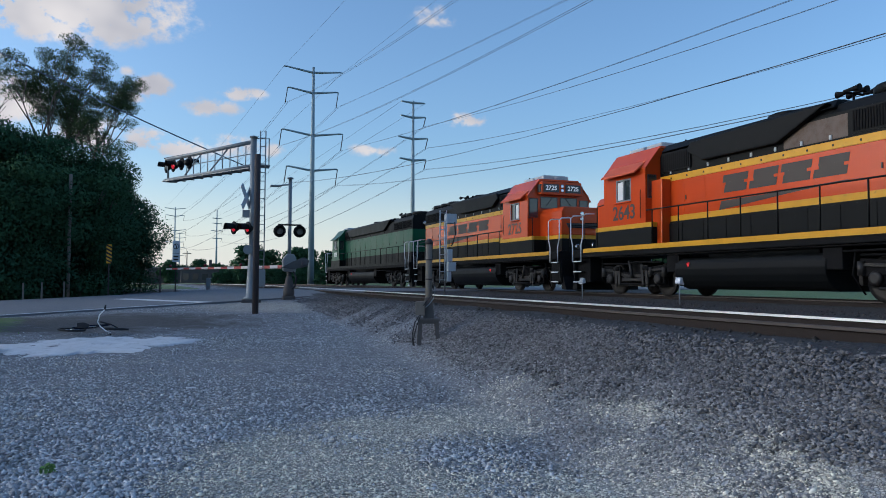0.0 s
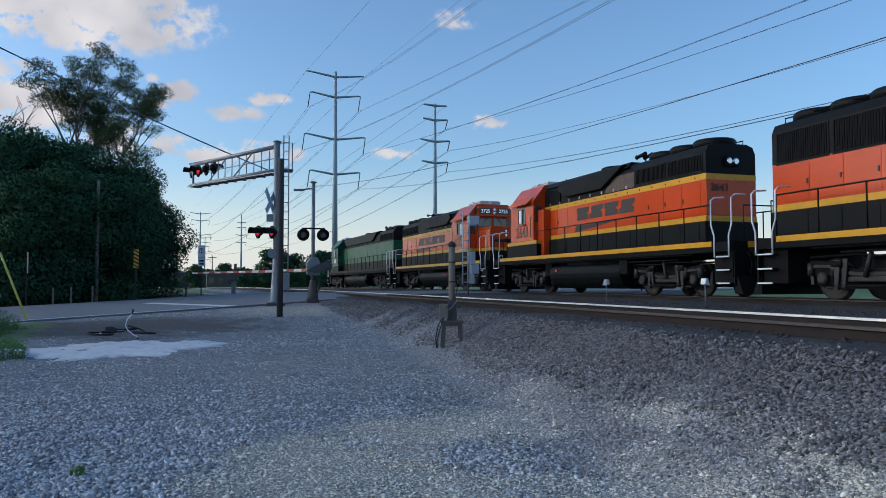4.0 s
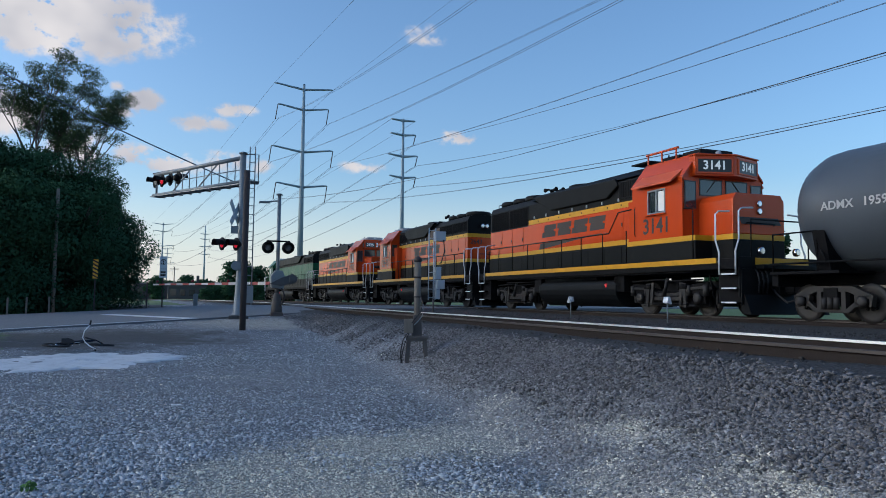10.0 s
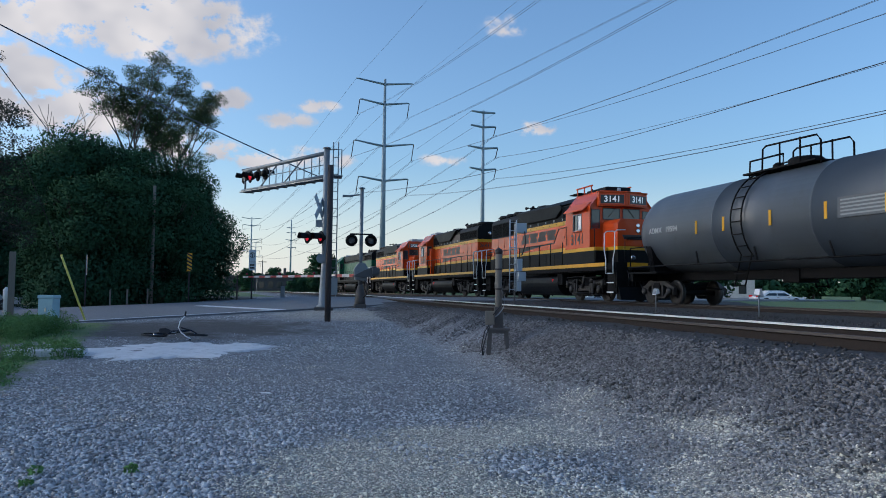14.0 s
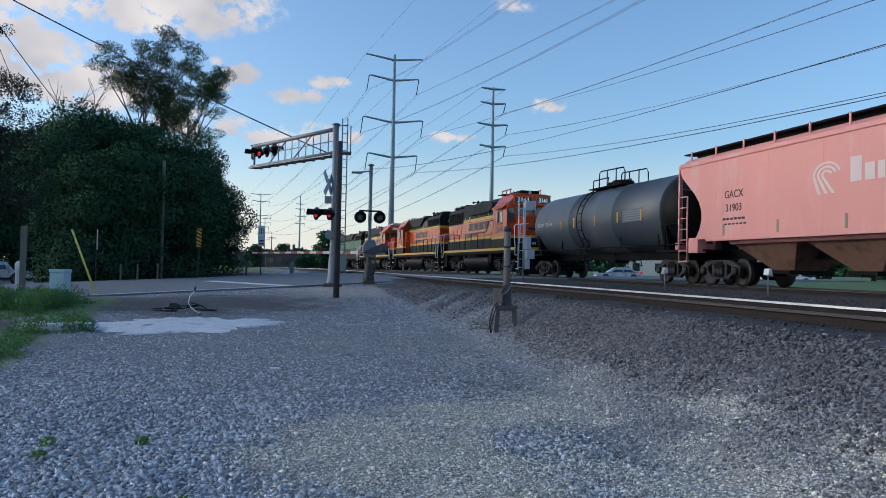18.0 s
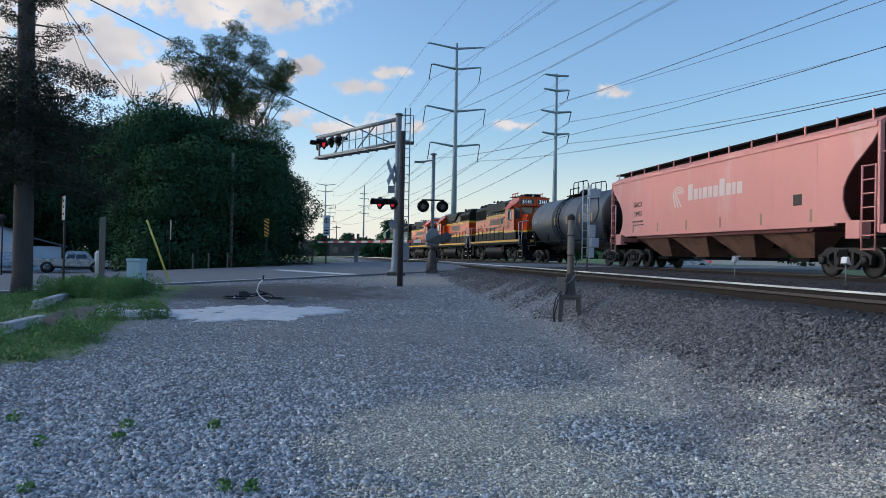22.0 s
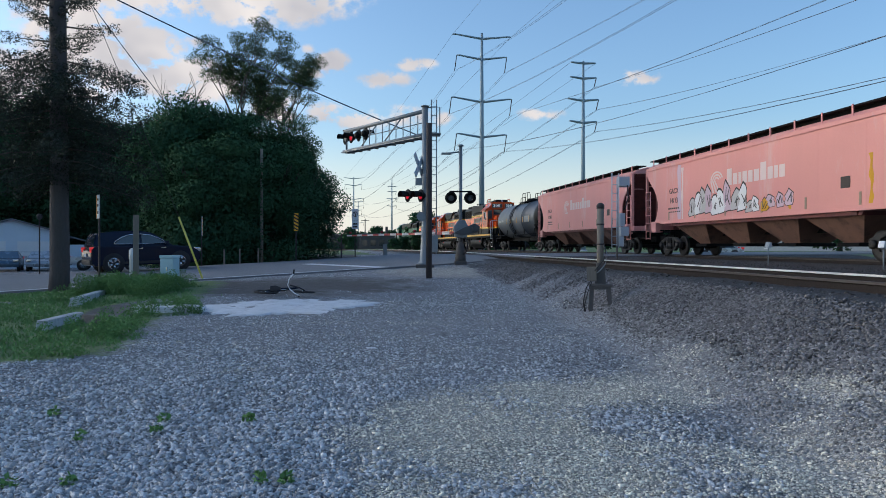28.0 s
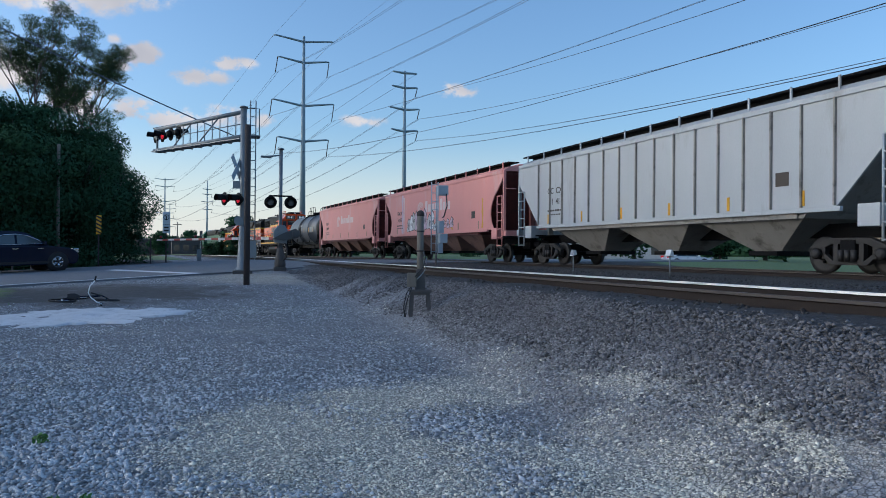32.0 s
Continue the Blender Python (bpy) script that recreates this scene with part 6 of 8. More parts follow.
        part("data_panel", box(B(), *sorted((sx * (r - 0.03), sx * (r + 0.003)))[:1], pn - 0.8, zc - 0.30, sorted((sx * (r - 0.03), sx * (r + 0.003)))[1], pn + 0.8, zc + 0.22), "tank", o, "dark grey data panel")
        for i in range(5):
            part("stencil_bar", box(B(), *sorted((sx * (r - 0.01), sx * (r + 0.006)))[:1], pn - 0.7, zc - 0.24 + 0.09 * i, sorted((sx * (r - 0.01), sx * (r + 0.006)))[1], pn + 0.7, zc - 0.20 + 0.09 * i), "galv", o)
    top = zc + r
    part("dome_platform", box(B(), -0.75, -1.5, top - 0.02, 0.75, 1.6, top + 0.03), "under", o)
    part("dome", lathe(B(), [(0.5, -0.1), (0.5, 0.22), (0.42, 0.28), (0.1, 0.30)], "z", (0, -0.3, top), 20), "under", o)
    part("valve", lathe(B(), [(0.16, 0), (0.16, 0.25), (0.08, 0.32)], "z", (0, 0.9, top), 12), "under", o)
    for sx in (-1, 1):
        part("dome_rail", tube(B(), [(sx * 0.55, -1.5, top - 0.25), (sx * 0.55, -1.5, top + 0.55), (sx * 0.55, -1.35, top + 0.72), (sx * 0.55, 0.75, top + 0.78), (sx * 0.55, 0.9, top + 0.70), (sx * 0.55, 0.95, top - 0.2)], 0.03, 6), "under", o)
        part("dome_rail", tube(B(), [(sx * 0.55, 0.0, top), (sx * 0.55, 0.0, top + 0.42), (sx * 0.55, 1.5, top + 0.42), (sx * 0.55, 1.55, top - 0.25)], 0.03, 6), "under", o)
        for q in (-0.7, 0.15):
            part("rail_post", tube(B(), [(sx * 0.55, q, top - 0.2), (sx * 0.55, q, top + 0.78)], 0.028, 6), "under", o)
    part("bottom_outlet", box(B(), -0.35, -0.35, 0.75, 0.35, 0.35, 1.2, 0.04), "under", o)
    return o


tank_car()

# ---- crossing signals and lineside gear ----


def flasher(o, at, lit, dark_back=False, r=0.13):
    """One lamp unit: hood, round background, lens. It faces -y of its pose."""
    bg = part("background", lathe(B(), [(0.04, 0.0), (r * 1.75, 0.0), (r * 1.75, 0.02), (0.04, 0.02)], "y", (0, 0, 0), 24), "black", o, "round black target plate")
    bg.matrix_basis = at
    part("lens", lathe(B(), [(0.02, -0.045), (r * 0.7, -0.035), (r, 0.0), (r, 0.0)][:3], "y", (0, 0, -0.0), 20), "red_lamp" if lit else "unlit", bg, "red signal lens" if lit else "unlit signal lens in the grey of reflected sky")
    hood = lathe(B(), [(r + 0.015, 0.0), (r + 0.03, -0.30)], "y", (0, 0, 0), 20, cap=False)
    bmesh.ops.delete(hood, geom=[v for v in hood.verts if v.co.z < -0.05], context="VERTS")
    part("hood", hood, "black", bg)
    part("lamp_case", lathe(B(), [(r, 0.02), (r, 0.10), (r * 0.6, 0.18), (0.03, 0.18)], "y", (0, 0, 0), 16), "black", bg)


M["gear"] = surf("dirty_grey_mechanism", (0.075, 0.078, 0.083), 0.6, 0.2, var=0.25, scale=4, bump=0.1)


def cantilever():
    bx, by, bz = 0.77, 26.6, 1.02
    o = thing("crossing_cantilever", "grey steel cantilever signal with walkway, flashing red lamps and crossbuck", "crossing signal", pose(bx, by, bz, 0, 0, 0))
    part("mast", tube(B(), [(0, 0, 0.0), (0, 0, 5.52)], 0.105, 16), "galv", o)
    part("mast_cap", lathe(B(), [(0.14, 0), (0.14, 0.04), (0.05, 0.07)], "z", (0, 0, 5.52), 16), "galv", o)
    part("base", lathe(B(), [(0.26, -0.08), (0.26, -0.03), (0.19, 0.0), (0.15, 0.7), (0.115, 1.4), (0.105, 1.45)], "z", (0, 0, 0), 12), "galv", o, "flared mast base")
    part("foundation", box(B(), -0.32, -0.32, -0.6, 0.32, 0.32, -0.08, 0.03), "stand", o)
    part("junction_box", box(B(), 0.18, -0.18, 0.35, 0.46, 0.14, 0.95, 0.02), "galv", o)
    # truss arm: two chords a side, posts, diagonals, walkway rail
    u = Vector((ROAD_N[0], ROAD_N[1], 0))
    s = Vector((u.y, -u.x, 0))
    L = 5.85
    lo, hi = 4.55, 5.38
    at = lambda d, z, side=0.0: u * d + s * side + Vector((0, 0, z))
    part("truss_chord", tube(B(), [at(0, hi), at(L - 0.1, hi - 0.06)], 0.072, 10), "galv", o, "stout round upper chord")
    part("truss_chord", tube(B(), [at(0, lo), at(L, lo - 0.04)], 0.062, 10), "galv", o)
    plank = prism(B(), [(-0.10, -0.10), (0.30, -0.10), (0.30, -0.065), (-0.10, -0.065)], "y", 0.1, L + 0.05)
    pl = part("walkway", plank, "galv", o, "steel plank walkway")
    pl.matrix_basis = Matrix.Translation((0, 0, lo)) @ Matrix(((s.x, u.x, 0, 0), (s.y, u.y, 0, 0), (0, 0, 1, 0), (0, 0, 0, 1)))
    for d in np.arange(0.5, L, 0.62):
        part("walkway_bracket", box(B(), -0.03, -0.16, -0.13, 0.03, 0.30, -0.10), "gear", o).matrix_basis = pose(*at(d, lo - 0.01), 0, 0, math.degrees(math.atan2(s.y, s.x)) - 90)
    for d in np.linspace(0.45, L - 1.6, 9):
        part("rail_post", tube(B(), [at(d, lo), at(d, hi - 0.10 if int(d * 10) % 3 else hi)], 0.018, 6), "galv", o)
    part("walkway_rail", tube(B(), [at(0.2, lo + 0.42), at(L - 1.2, lo + 0.40)], 0.017, 6), "galv", o)
    for a, b in ((1.5, 2.7), (3.2, 4.4)):
        part("truss_diagonal", tube(B(), [at(b, lo + 0.03), at(a, hi - 0.05)], 0.028, 6), "galv", o)
    part("end_post", tube(B(), [at(L - 0.25, lo), at(L - 0.25, hi - 0.06)], 0.04, 8), "galv", o)
    # cage behind the mast
    part("cage", tube(B(), [(0.1, 0, lo), (0.52, -0.1, lo), (0.52, -0.1, lo + 0.95), (0.1, 0, lo + 0.95)], 0.02, 6), "galv", o)
    part("cage_floor", box(B(), 0.1, -0.35, lo - 0.03, 0.55, 0.35, lo), "galv", o)
    # ladder up the mast
    ld = part("ladder", tube(tube(B(), [(0.22, -0.16, 0.3), (0.22, -0.16, 5.75)], 0.02, 6), [(0.40, -0.16, 0.3), (0.40, -0.16, 5.75)], 0.02, 6), "galv", o)
    for z in np.arange(0.4, 5.7, 0.3):
        part("rung", tube(B(), [(0.22, -0.16, z), (0.40, -0.16, z)], 0.014, 6), "galv", ld)
    # lamps at the arm's end and on the mast, turned to the road's traffic
    turn = math.degrees(math.atan2(ROAD_U[1], ROAD_U[0])) - 90
    for d, lit, back in ((L - 0.12, False, 0), (L - 0.62, True, 0), (L - 1.25, False, 1), (L - 1.8, False, 1)):
        p = u * d + Vector((0, 0, lo + 0.50))
        flasher(o, pose(p.x, p.y, p.z, 0, 0, turn - 10 + (180 if back else 0)), lit, r=0.145)
        part("lamp_hanger", tube(B(), [p + Vector((0, 0, 0.22)), p + Vector((0, 0, 0.34))], 0.022, 6), "black", o)
    part("lamp_bar", tube(B(), [u * (L - 2.0) + Vector((0, 0, lo + 0.84)), u * (L + 0.05) + Vector((0, 0, lo + 0.84))], 0.026, 6), "black", o)
    for dx, lit in ((-0.62, True), (-0.16, True)):
        flasher(o, pose(dx, -0.12, 2.36, 0, 0, turn - 8), lit)
    part("lamp_arm", tube(B(), [(-0.72, 0, 2.50), (0.1, 0, 2.50)], 0.035, 8), "black", o)
    # crossbuck: two white boards crossed, seen from their edge and back
    for k, a in enumerate((45, -45)):
        b = part("crossbuck_board", box(B(), -0.54, -0.012 - 0.026 * k, -0.10, 0.54, 0.012 - 0.026 * k, 0.11, 0.004), "pale_white", o, "crossbuck board with worn lettering")
        b.matrix_basis = pose(-0.20, -0.17, 3.42, 0, 0, turn - 58) @ pose(0, 0, 0, 0, a, 0)
        for j in range(5):
            part("lettering_bar", box(B(), -0.48 + 0.21 * j, -0.0145 - 0.026 * k, -0.06, -0.36 + 0.21 * j, -0.0125 - 0.026 * k, 0.06), "galv", b)
    part("track_count_sign", box(B(), -0.34, -0.16, 2.72, -0.10, -0.14, 2.98), "galv", o)
    part("signal_bell", lathe(B(), [(0.16, 0), (0.12, 0.06), (0.04, 0.08)], "y", (-0.14, -0.2, 1.62), 14), "galv", o)


cantilever()
whole("utility_post", tube(B(), [(0, 0, -0.4), (0, 0, 4.45)], 0.088, 10), "post", "dark brown weathered post standing in the gravel", "post", at=pose(0.757, 22.0, 0.76))




def gate():
    o = thing("crossing_gate", "lowered red and white crossing gate with grey mechanism and round lamps", "crossing gate", pose(2.14, 27.9, 1.08))
    part("foundation", box(B(), -0.22, -0.22, -0.5, 0.22, 0.22, -0.04, 0.03), "stand", o)
    part("base", lathe(B(), [(0.20, -0.06), (0.20, 0.12), (0.17, 0.34), (0.11, 0.62), (0.085, 0.66)], "z", (0, 0, 0), 10), "stand", o)
    part("base_column", tube(B(), [(0, 0, 0.6), (0, 0, 0.95)], 0.085, 10), "gear", o)
    part("cable", tube(B(), [(0.12, -0.2, 0.9), (0.24, -0.26, 0.6), (0.20, -0.22, 0.3), (0.1, -0.18, 0.2)], 0.03, 6), "cable", o)
    part("pole", tube(B(), [(0, 0, 0.1), (0, 0, 4.25)], 0.065, 12), "galv", o)
    part("lamp_bracket", tube(B(), [(0.02, 0, 4.05), (-0.30, -0.02, 4.0), (-0.55, -0.03, 3.98)], 0.03, 6), "galv", o)
    part("street_light", box(B(), -0.72, -0.10, 3.93, -0.34, 0.06, 4.0, 0.02), "galv", o)
    mech = prism(B(), [(-0.22, 0.85), (0.22, 0.80), (0.28, 1.20), (0.16, 1.48), (-0.10, 1.48), (-0.26, 1.25)], "y", -0.24, 0.24, 0.04)
    part("mechanism_case", mech, "galv", o, "grey gate mechanism case")
    for sx in (-1, 1):
        part("counterweight_arm", prism(B(), [(-0.30, 0.98), (0.10, 0.92), (0.62, 1.02), (0.70, 1.24), (0.52, 1.36), (0.10, 1.20)], "y", *sorted((sx * 0.28, sx * 0.34)), 0.01), "gear", o)
        part("counterweight", box(B(), 0.40, sx * 0.36 - 0.05, 1.06, 0.66, sx * 0.36 + 0.05, 1.28, 0.03), "gear", o)
    part("lamp_arm", tube(B(), [(-0.42, -0.05, 2.55), (0.42, -0.05, 2.55)], 0.03, 8), "black", o)
    for sx in (-1, 1):
        for back in (0, 1):
            flasher(o, pose(sx * 0.36, 0.12 if back else -0.12, 2.32, 0, 0, 180 if back else 0), False, r=0.125)
    part("bell", lathe(B(), [(0.13, 0), (0.10, 0.05), (0.03, 0.07)], "z", (0, 0, 4.25), 12), "galv", o)
    # the arm, in red and white lengths, across the road
    u = Vector((ROAD_N[0], ROAD_N[1], 0))
    n, L = 18, 8.3
    for i in range(n):
        a, b = u * (0.2 + L * i / n), u * (0.2 + L * (i + 1) / n)
        sag = lambda q: 1.02 - 0.004 * q.length
        w = 0.060 - 0.030 * i / n
        s = Vector((u.y, -u.x, 0)) * 0.02
        bm = B()
        vs = [bm.verts.new(p) for p in (a - s + Vector((0, 0, sag(a) - w)), b - s + Vector((0, 0, sag(b) - w)), b - s + Vector((0, 0, sag(b) + w)), a - s + Vector((0, 0, sag(a) + w)),
                                        a + s + Vector((0, 0, sag(a) - w)), b + s + Vector((0, 0, sag(b) - w)), b + s + Vector((0, 0, sag(b) + w)), a + s + Vector((0, 0, sag(a) + w)))]
        for q in ((0, 1, 2, 3), (7, 6, 5, 4), (0, 4, 5, 1), (3, 2, 6, 7), (0, 3, 7, 4), (1, 5, 6, 2)):
            bm.faces.new([vs[j] for j in q])
        part("arm_length", bm, "arm_white" if i % 2 else "tail_paint", o, "white length of gate arm" if i % 2 else "red length of gate arm")
    for d in (3.0, 5.5, 8.2):
        p = u * d
        part("arm_lamp", lathe(B(), [(0.05, 0), (0.06, 0.08), (0.03, 0.1)], "z", (p.x, p.y, 1.07), 10), "dark_lamp", o)


M["tail_paint"] = surf("red_gate_paint", (0.26, 0.03, 0.03), 0.5, var=0.1, bump=0.02)
gate()


def relay_stand():
    o = thing("cable_stand", "old grey post with cable box on a wooden four-legged stand", "lineside post", pose(3.36, 12.6, 0.60, 0, 0, -12))
    part("pole", tube(B(), [(0, 0, 0.36), (0, 0, 1.66)], 0.058, 14), "wood", o)
    part("cap", lathe(B(), [(0.066, 0), (0.066, 0.06), (0.045, 0.085), (0.02, 0.10)], "z", (0, 0, 1.64), 12), "post", o)
    for z in (1.02, 1.36):
        part("strap", lathe(B(), [(0.066, 0), (0.066, 0.025)], "z", (0, 0, z), 14), "post", o)
    foot = B()
    vs = [foot.verts.new((x, y, z)) for z, q in ((0.36, 0.092), (0.72, 0.064)) for x, y in ((-q, -q), (q, -q), (q, q), (-q, q))]
    for q in ((3, 2, 1, 0), (4, 5, 6, 7), (0, 1, 5, 4), (1, 2, 6, 5), (2, 3, 7, 6), (3, 0, 4, 7)):
        foot.faces.new([vs[i] for i in q])
    part("pedestal", foot, "stand", o, "tapered weathered foot of the post")
    part("cable_box", box(B(), -0.23, -0.17, 0.41, -0.07, -0.06, 0.65, 0.012), "wood", o, "weathered grey cable box")
    part("stand_top", box(B(), -0.195, -0.18, 0.315, 0.195, 0.18, 0.36, 0.008), "stand", o)
    part("stand_rim", box(B(), -0.17, -0.165, 0.27, 0.17, -0.145, 0.315, 0.006), "stand", o)
    for sx, sy in ((-1, -1), (1, -1), (-1, 1), (1, 1)):
        x, y = sx * 0.135, sy * 0.13
        leg = B()
        a = [leg.verts.new((x + p * 0.030, y + q * 0.018, 0.315)) for p, q in ((-1, -1), (1, -1), (1, 1), (-1, 1))]
        b = [leg.verts.new((x + sx * 0.030 + p * 0.032, y + sy * 0.05 + q * 0.018, -0.10)) for p, q in ((-1, -1), (1, -1), (1, 1), (-1, 1))]
        leg.faces.new(a), leg.faces.new(b[::-1])
        for i in range(4):
            leg.faces.new((a[i], b[i], b[(i + 1) % 4], a[(i + 1) % 4]))
        part("leg", leg, "stand", o, "splayed wooden plank leg")
    for k, pts in enumerate(([(0.05, -0.07, 1.05), (0.09, -0.09, 0.92), (0.05, -0.12, 0.76), (-0.04, -0.15, 0.66), (-0.10, -0.17, 0.58)],
                             [(0.055, -0.06, 1.02), (0.11, -0.08, 0.86), (0.08, -0.11, 0.70), (0.0, -0.15, 0.60), (-0.06, -0.17, 0.55)],
                             [(-0.16, -0.16, 0.42), (-0.24, -0.2, 0.30), (-0.29, -0.22, 0.06), (-0.27, -0.24, -0.10)],
                             [(-0.14, -0.16, 0.42), (-0.21, -0.2, 0.24), (-0.27, -0.22, 0.0), (-0.25, -0.24, -0.10)])):
        part("cable", tube(B(), pts, 0.009, 6), "cable" if k != 1 else "galv", o)
    part("track_cable", tube(B(), [(0.35, 0.0, 0.02), (0.7, -0.05, 0.12), (1.0, -0.02, 0.27)], 0.016, 6), "cable", o)


relay_stand()


def ladder_signal():
    o = thing("wayside_signal", "pale grey lineside signal post with ladder and equipment boxes", "railway signal", pose(7.66, 26.7, 1.05))
    part("foundation", box(B(), -0.14, -0.1, -0.3, 0.14, 0.2, 0.04, 0.02), "stand", o)
    part("footing", tube(B(), [(0.10, 0.1, -0.2), (0.10, 0.1, 0.55)], 0.035, 12), "stand", o)
    part("post", tube(B(), [(0.10, 0.1, 0.55), (0.10, 0.1, 3.0)], 0.026, 12), "pale_white", o)
    ld = part("ladder", tube(tube(B(), [(-0.15, -0.1, 0.5), (-0.15, -0.1, 3.18)], 0.022, 6), [(0.10, -0.1, 0.5), (0.10, -0.1, 3.18)], 0.022, 6), "pale_white", o, "pale steel ladder")
    for z in np.arange(0.6, 3.1, 0.31):
        part("rung", tube(B(), [(-0.15, -0.1, z), (0.10, -0.1, z)], 0.015, 6), "pale_white", ld)
    part("top_box", box(B(), 0.10, -0.15, 2.70, 0.49, 0.2, 3.06, 0.02), "pale_white", o, "white equipment box")
    part("middle_box", box(B(), 0.14, -0.15, 1.28, 0.33, 0.2, 1.74, 0.02), "pale_white", o, "white equipment box")
    part("lower_box", box(B(), 0.17, -0.18, 0.92, 0.46, 0.15, 1.26, 0.02), "pale_white", o, "white equipment box")
    part("bottom_box", box(B(), 0.13, -0.15, 0.54, 0.29, 0.1, 0.91, 0.02), "pale_white", o, "white equipment box")
    part("cable", tube(B(), [(0.40, -0.16, 2.75), (0.42, -0.2, 2.3), (0.30, -0.2, 1.9), (0.24, -0.18, 1.85)], 0.022, 6), "cable", o)


ladder_signal()


def switch_marker(x, y, turn):
    o = thing("lineside_marker", "thin grey post with tilted pale box between the tracks", "lineside marker", pose(x, y, 1.06, 0, 0, turn), "lineside markers between the tracks")
    part("post", tube(B(), [(0, 0, 0), (0, 0, 0.52)], 0.016, 8), "galv", o)
    b = part("box", prism(B(), [(-0.09, 0.48), (0.09, 0.52), (0.05, 0.66), (-0.02, 0.66)], "y", -0.07, 0.07, 0.01), "white", o, "pale tilted box")
    part("panel", prism(B(), [(-0.085, 0.50), (-0.020, 0.665), (-0.026, 0.668), (-0.092, 0.502)], "y", -0.06, 0.06), "galv", b)
    return o


switch_marker(10.3, 20.6, 20)
switch_marker(10.25, 15.45, 200)

# ---- roadside of the lot ----


def sign_post(x, y, z, tall, w, h, label, sign_mat, turn, post_mat="post", marks=()):
    o = thing("road_sign", label, "road sign", pose(x, y, z, 0, 0, turn))
    part("post", box(B(), -0.035, -0.02, -0.3, 0.035, 0.02, tall, 0.005), post_mat, o)
    s = part("sign_panel", box(B(), -w / 2, -0.035, tall - h, w / 2, -0.022, tall, 0.0), sign_mat, o)
    for a, b, c, d, m in marks:
        part("sign_bar", box(B(), a * w - w / 2, -0.039, tall - h + b * h, c * w - w / 2, -0.0355, tall - h + d * h), m, s)
    return o


sign_post(-7.70, 19.4, 0.5, 2.38, 0.24, 0.60, "narrow white sign with yellow edge on a dark post", "white", -54,
          marks=[(0.0, 0, 0.16, 1, "orange_sign"), (0.3, 0.75, 0.8, 0.85, "letter"), (0.3, 0.5, 0.8, 0.6, "letter"), (0.3, 0.2, 0.8, 0.3, "letter")])
so = sign_post(-2.74, 42.9, 0.95, 2.75, 0.36, 1.15, "white regulatory sign with a black symbol above plain bars", "white", 4,
               marks=[(0.15, 0.08, 0.85, 0.16, "letter"), (0.15, 0.22, 0.85, 0.30, "letter"), (0.0, 0.40, 1.0, 0.415, "letter")])
part("symbol_ring", lathe(B(), [(0.12, -0.042), (0.15, -0.042), (0.15, -0.036), (0.12, -0.036)], "y", (0, 0, 2.45), 24, cap=False), "letter", so)
part("symbol_bar", tube(B(), [(0, -0.04, 2.3), (0.02, -0.04, 2.45), (-0.05, -0.04, 2.56)], 0.025, 6), "letter", so)


def stripe_marker(x, y, z, tall, w, h, turn, label, a="yellow", b="letter"):
    o = thing("hazard_marker", label, "road sign", pose(x, y, z, 0, 0, turn), "striped markers along the far side of the road")
    part("post", box(B(), -0.03, -0.02, -0.3, 0.03, 0.02, tall), "post", o)
    part("panel", box(B(), -w / 2, -0.035, tall - h, w / 2, -0.022, tall), a, o)
    bars = B()
    for i in range(5):
        zz = tall - h + h * (i - 0.1) / 5
        lo, hi = max(tall - h, zz), min(tall, zz + h * 0.1)
        prism(bars, [(-w / 2, min(tall, lo + 0.12)), (w / 2, lo), (w / 2, hi), (-w / 2, min(tall, hi + 0.12))], "y", -0.039, -0.0355)
    part("stripes", bars, b, o)


kx, ky, kz = on_road(1.67, 11.0)
stripe_marker(kx, ky, kz - 0.2, 2.45, 0.22, 0.85, 8, "yellow and black striped hazard marker at the wood's edge")
kx, ky, kz = on_road(-2.93, 11.0)
stripe_marker(kx, ky, kz - 0.2, 2.35, 0.20, 0.85, 95, "orange and white striped marker turned edge on", "white", "orange_sign")
for kk in (-1.93, -1.2, -0.3, 4.1):
    kx, ky, kz = on_road(kk, 10.9)
    whole("delineator", box(B(), -0.035, -0.015, -0.3, 0.035, 0.015, 0.75 if kk < 0 else 1.3, 0.005), "wood" if kk < 0 else "post", "thin grey roadside delineator post", "post", "delineators by the road", at=pose(kx, ky, kz - 0.1, 0, 0, 20))


def guy_guard():
    o = thing("guy_wire", "leaning guy wire with a yellow plastic guard", "guy wire")
    foot, head, far = Vector((-6.0, 22.9, 0.48)), Vector((-6.66, 22.6, 2.45)), Vector((-9.3, 21.6, 9.6))
    part("guard", tube(B(), [foot, head], 0.030, 8), "stake", o, "yellow plastic guard")
    part("wire", tube(B(), [head, far], 0.009, 5), "cable", o)


guy_guard()


def pedestal(x, y):
    o = thing("utility_pedestal", "pale blue-green utility pedestal standing in weeds", "utility box", pose(x, y, 0.45, 0, 0, -12))
    part("cabinet", box(B(), -0.18, -0.17, -0.1, 0.18, 0.17, 0.82, 0.02), "pale_box", o)
    part("lid", box(B(), -0.195, -0.185, 0.82, 0.195, 0.185, 0.90, 0.02), "pale_box", o)
    part("hasp", box(B(), 0.0, -0.19, 0.50, 0.03, -0.165, 0.60), "chrome", o)


pedestal(-6.0, 19.6)
whole("wooden_post", box(B(), -0.07, -0.07, -0.3, 0.07, 0.07, 1.9, 0.01), "wood", "square weathered wooden post", "post", at=pose(-6.82, 19.5, 0.48, 0, 0, 20))
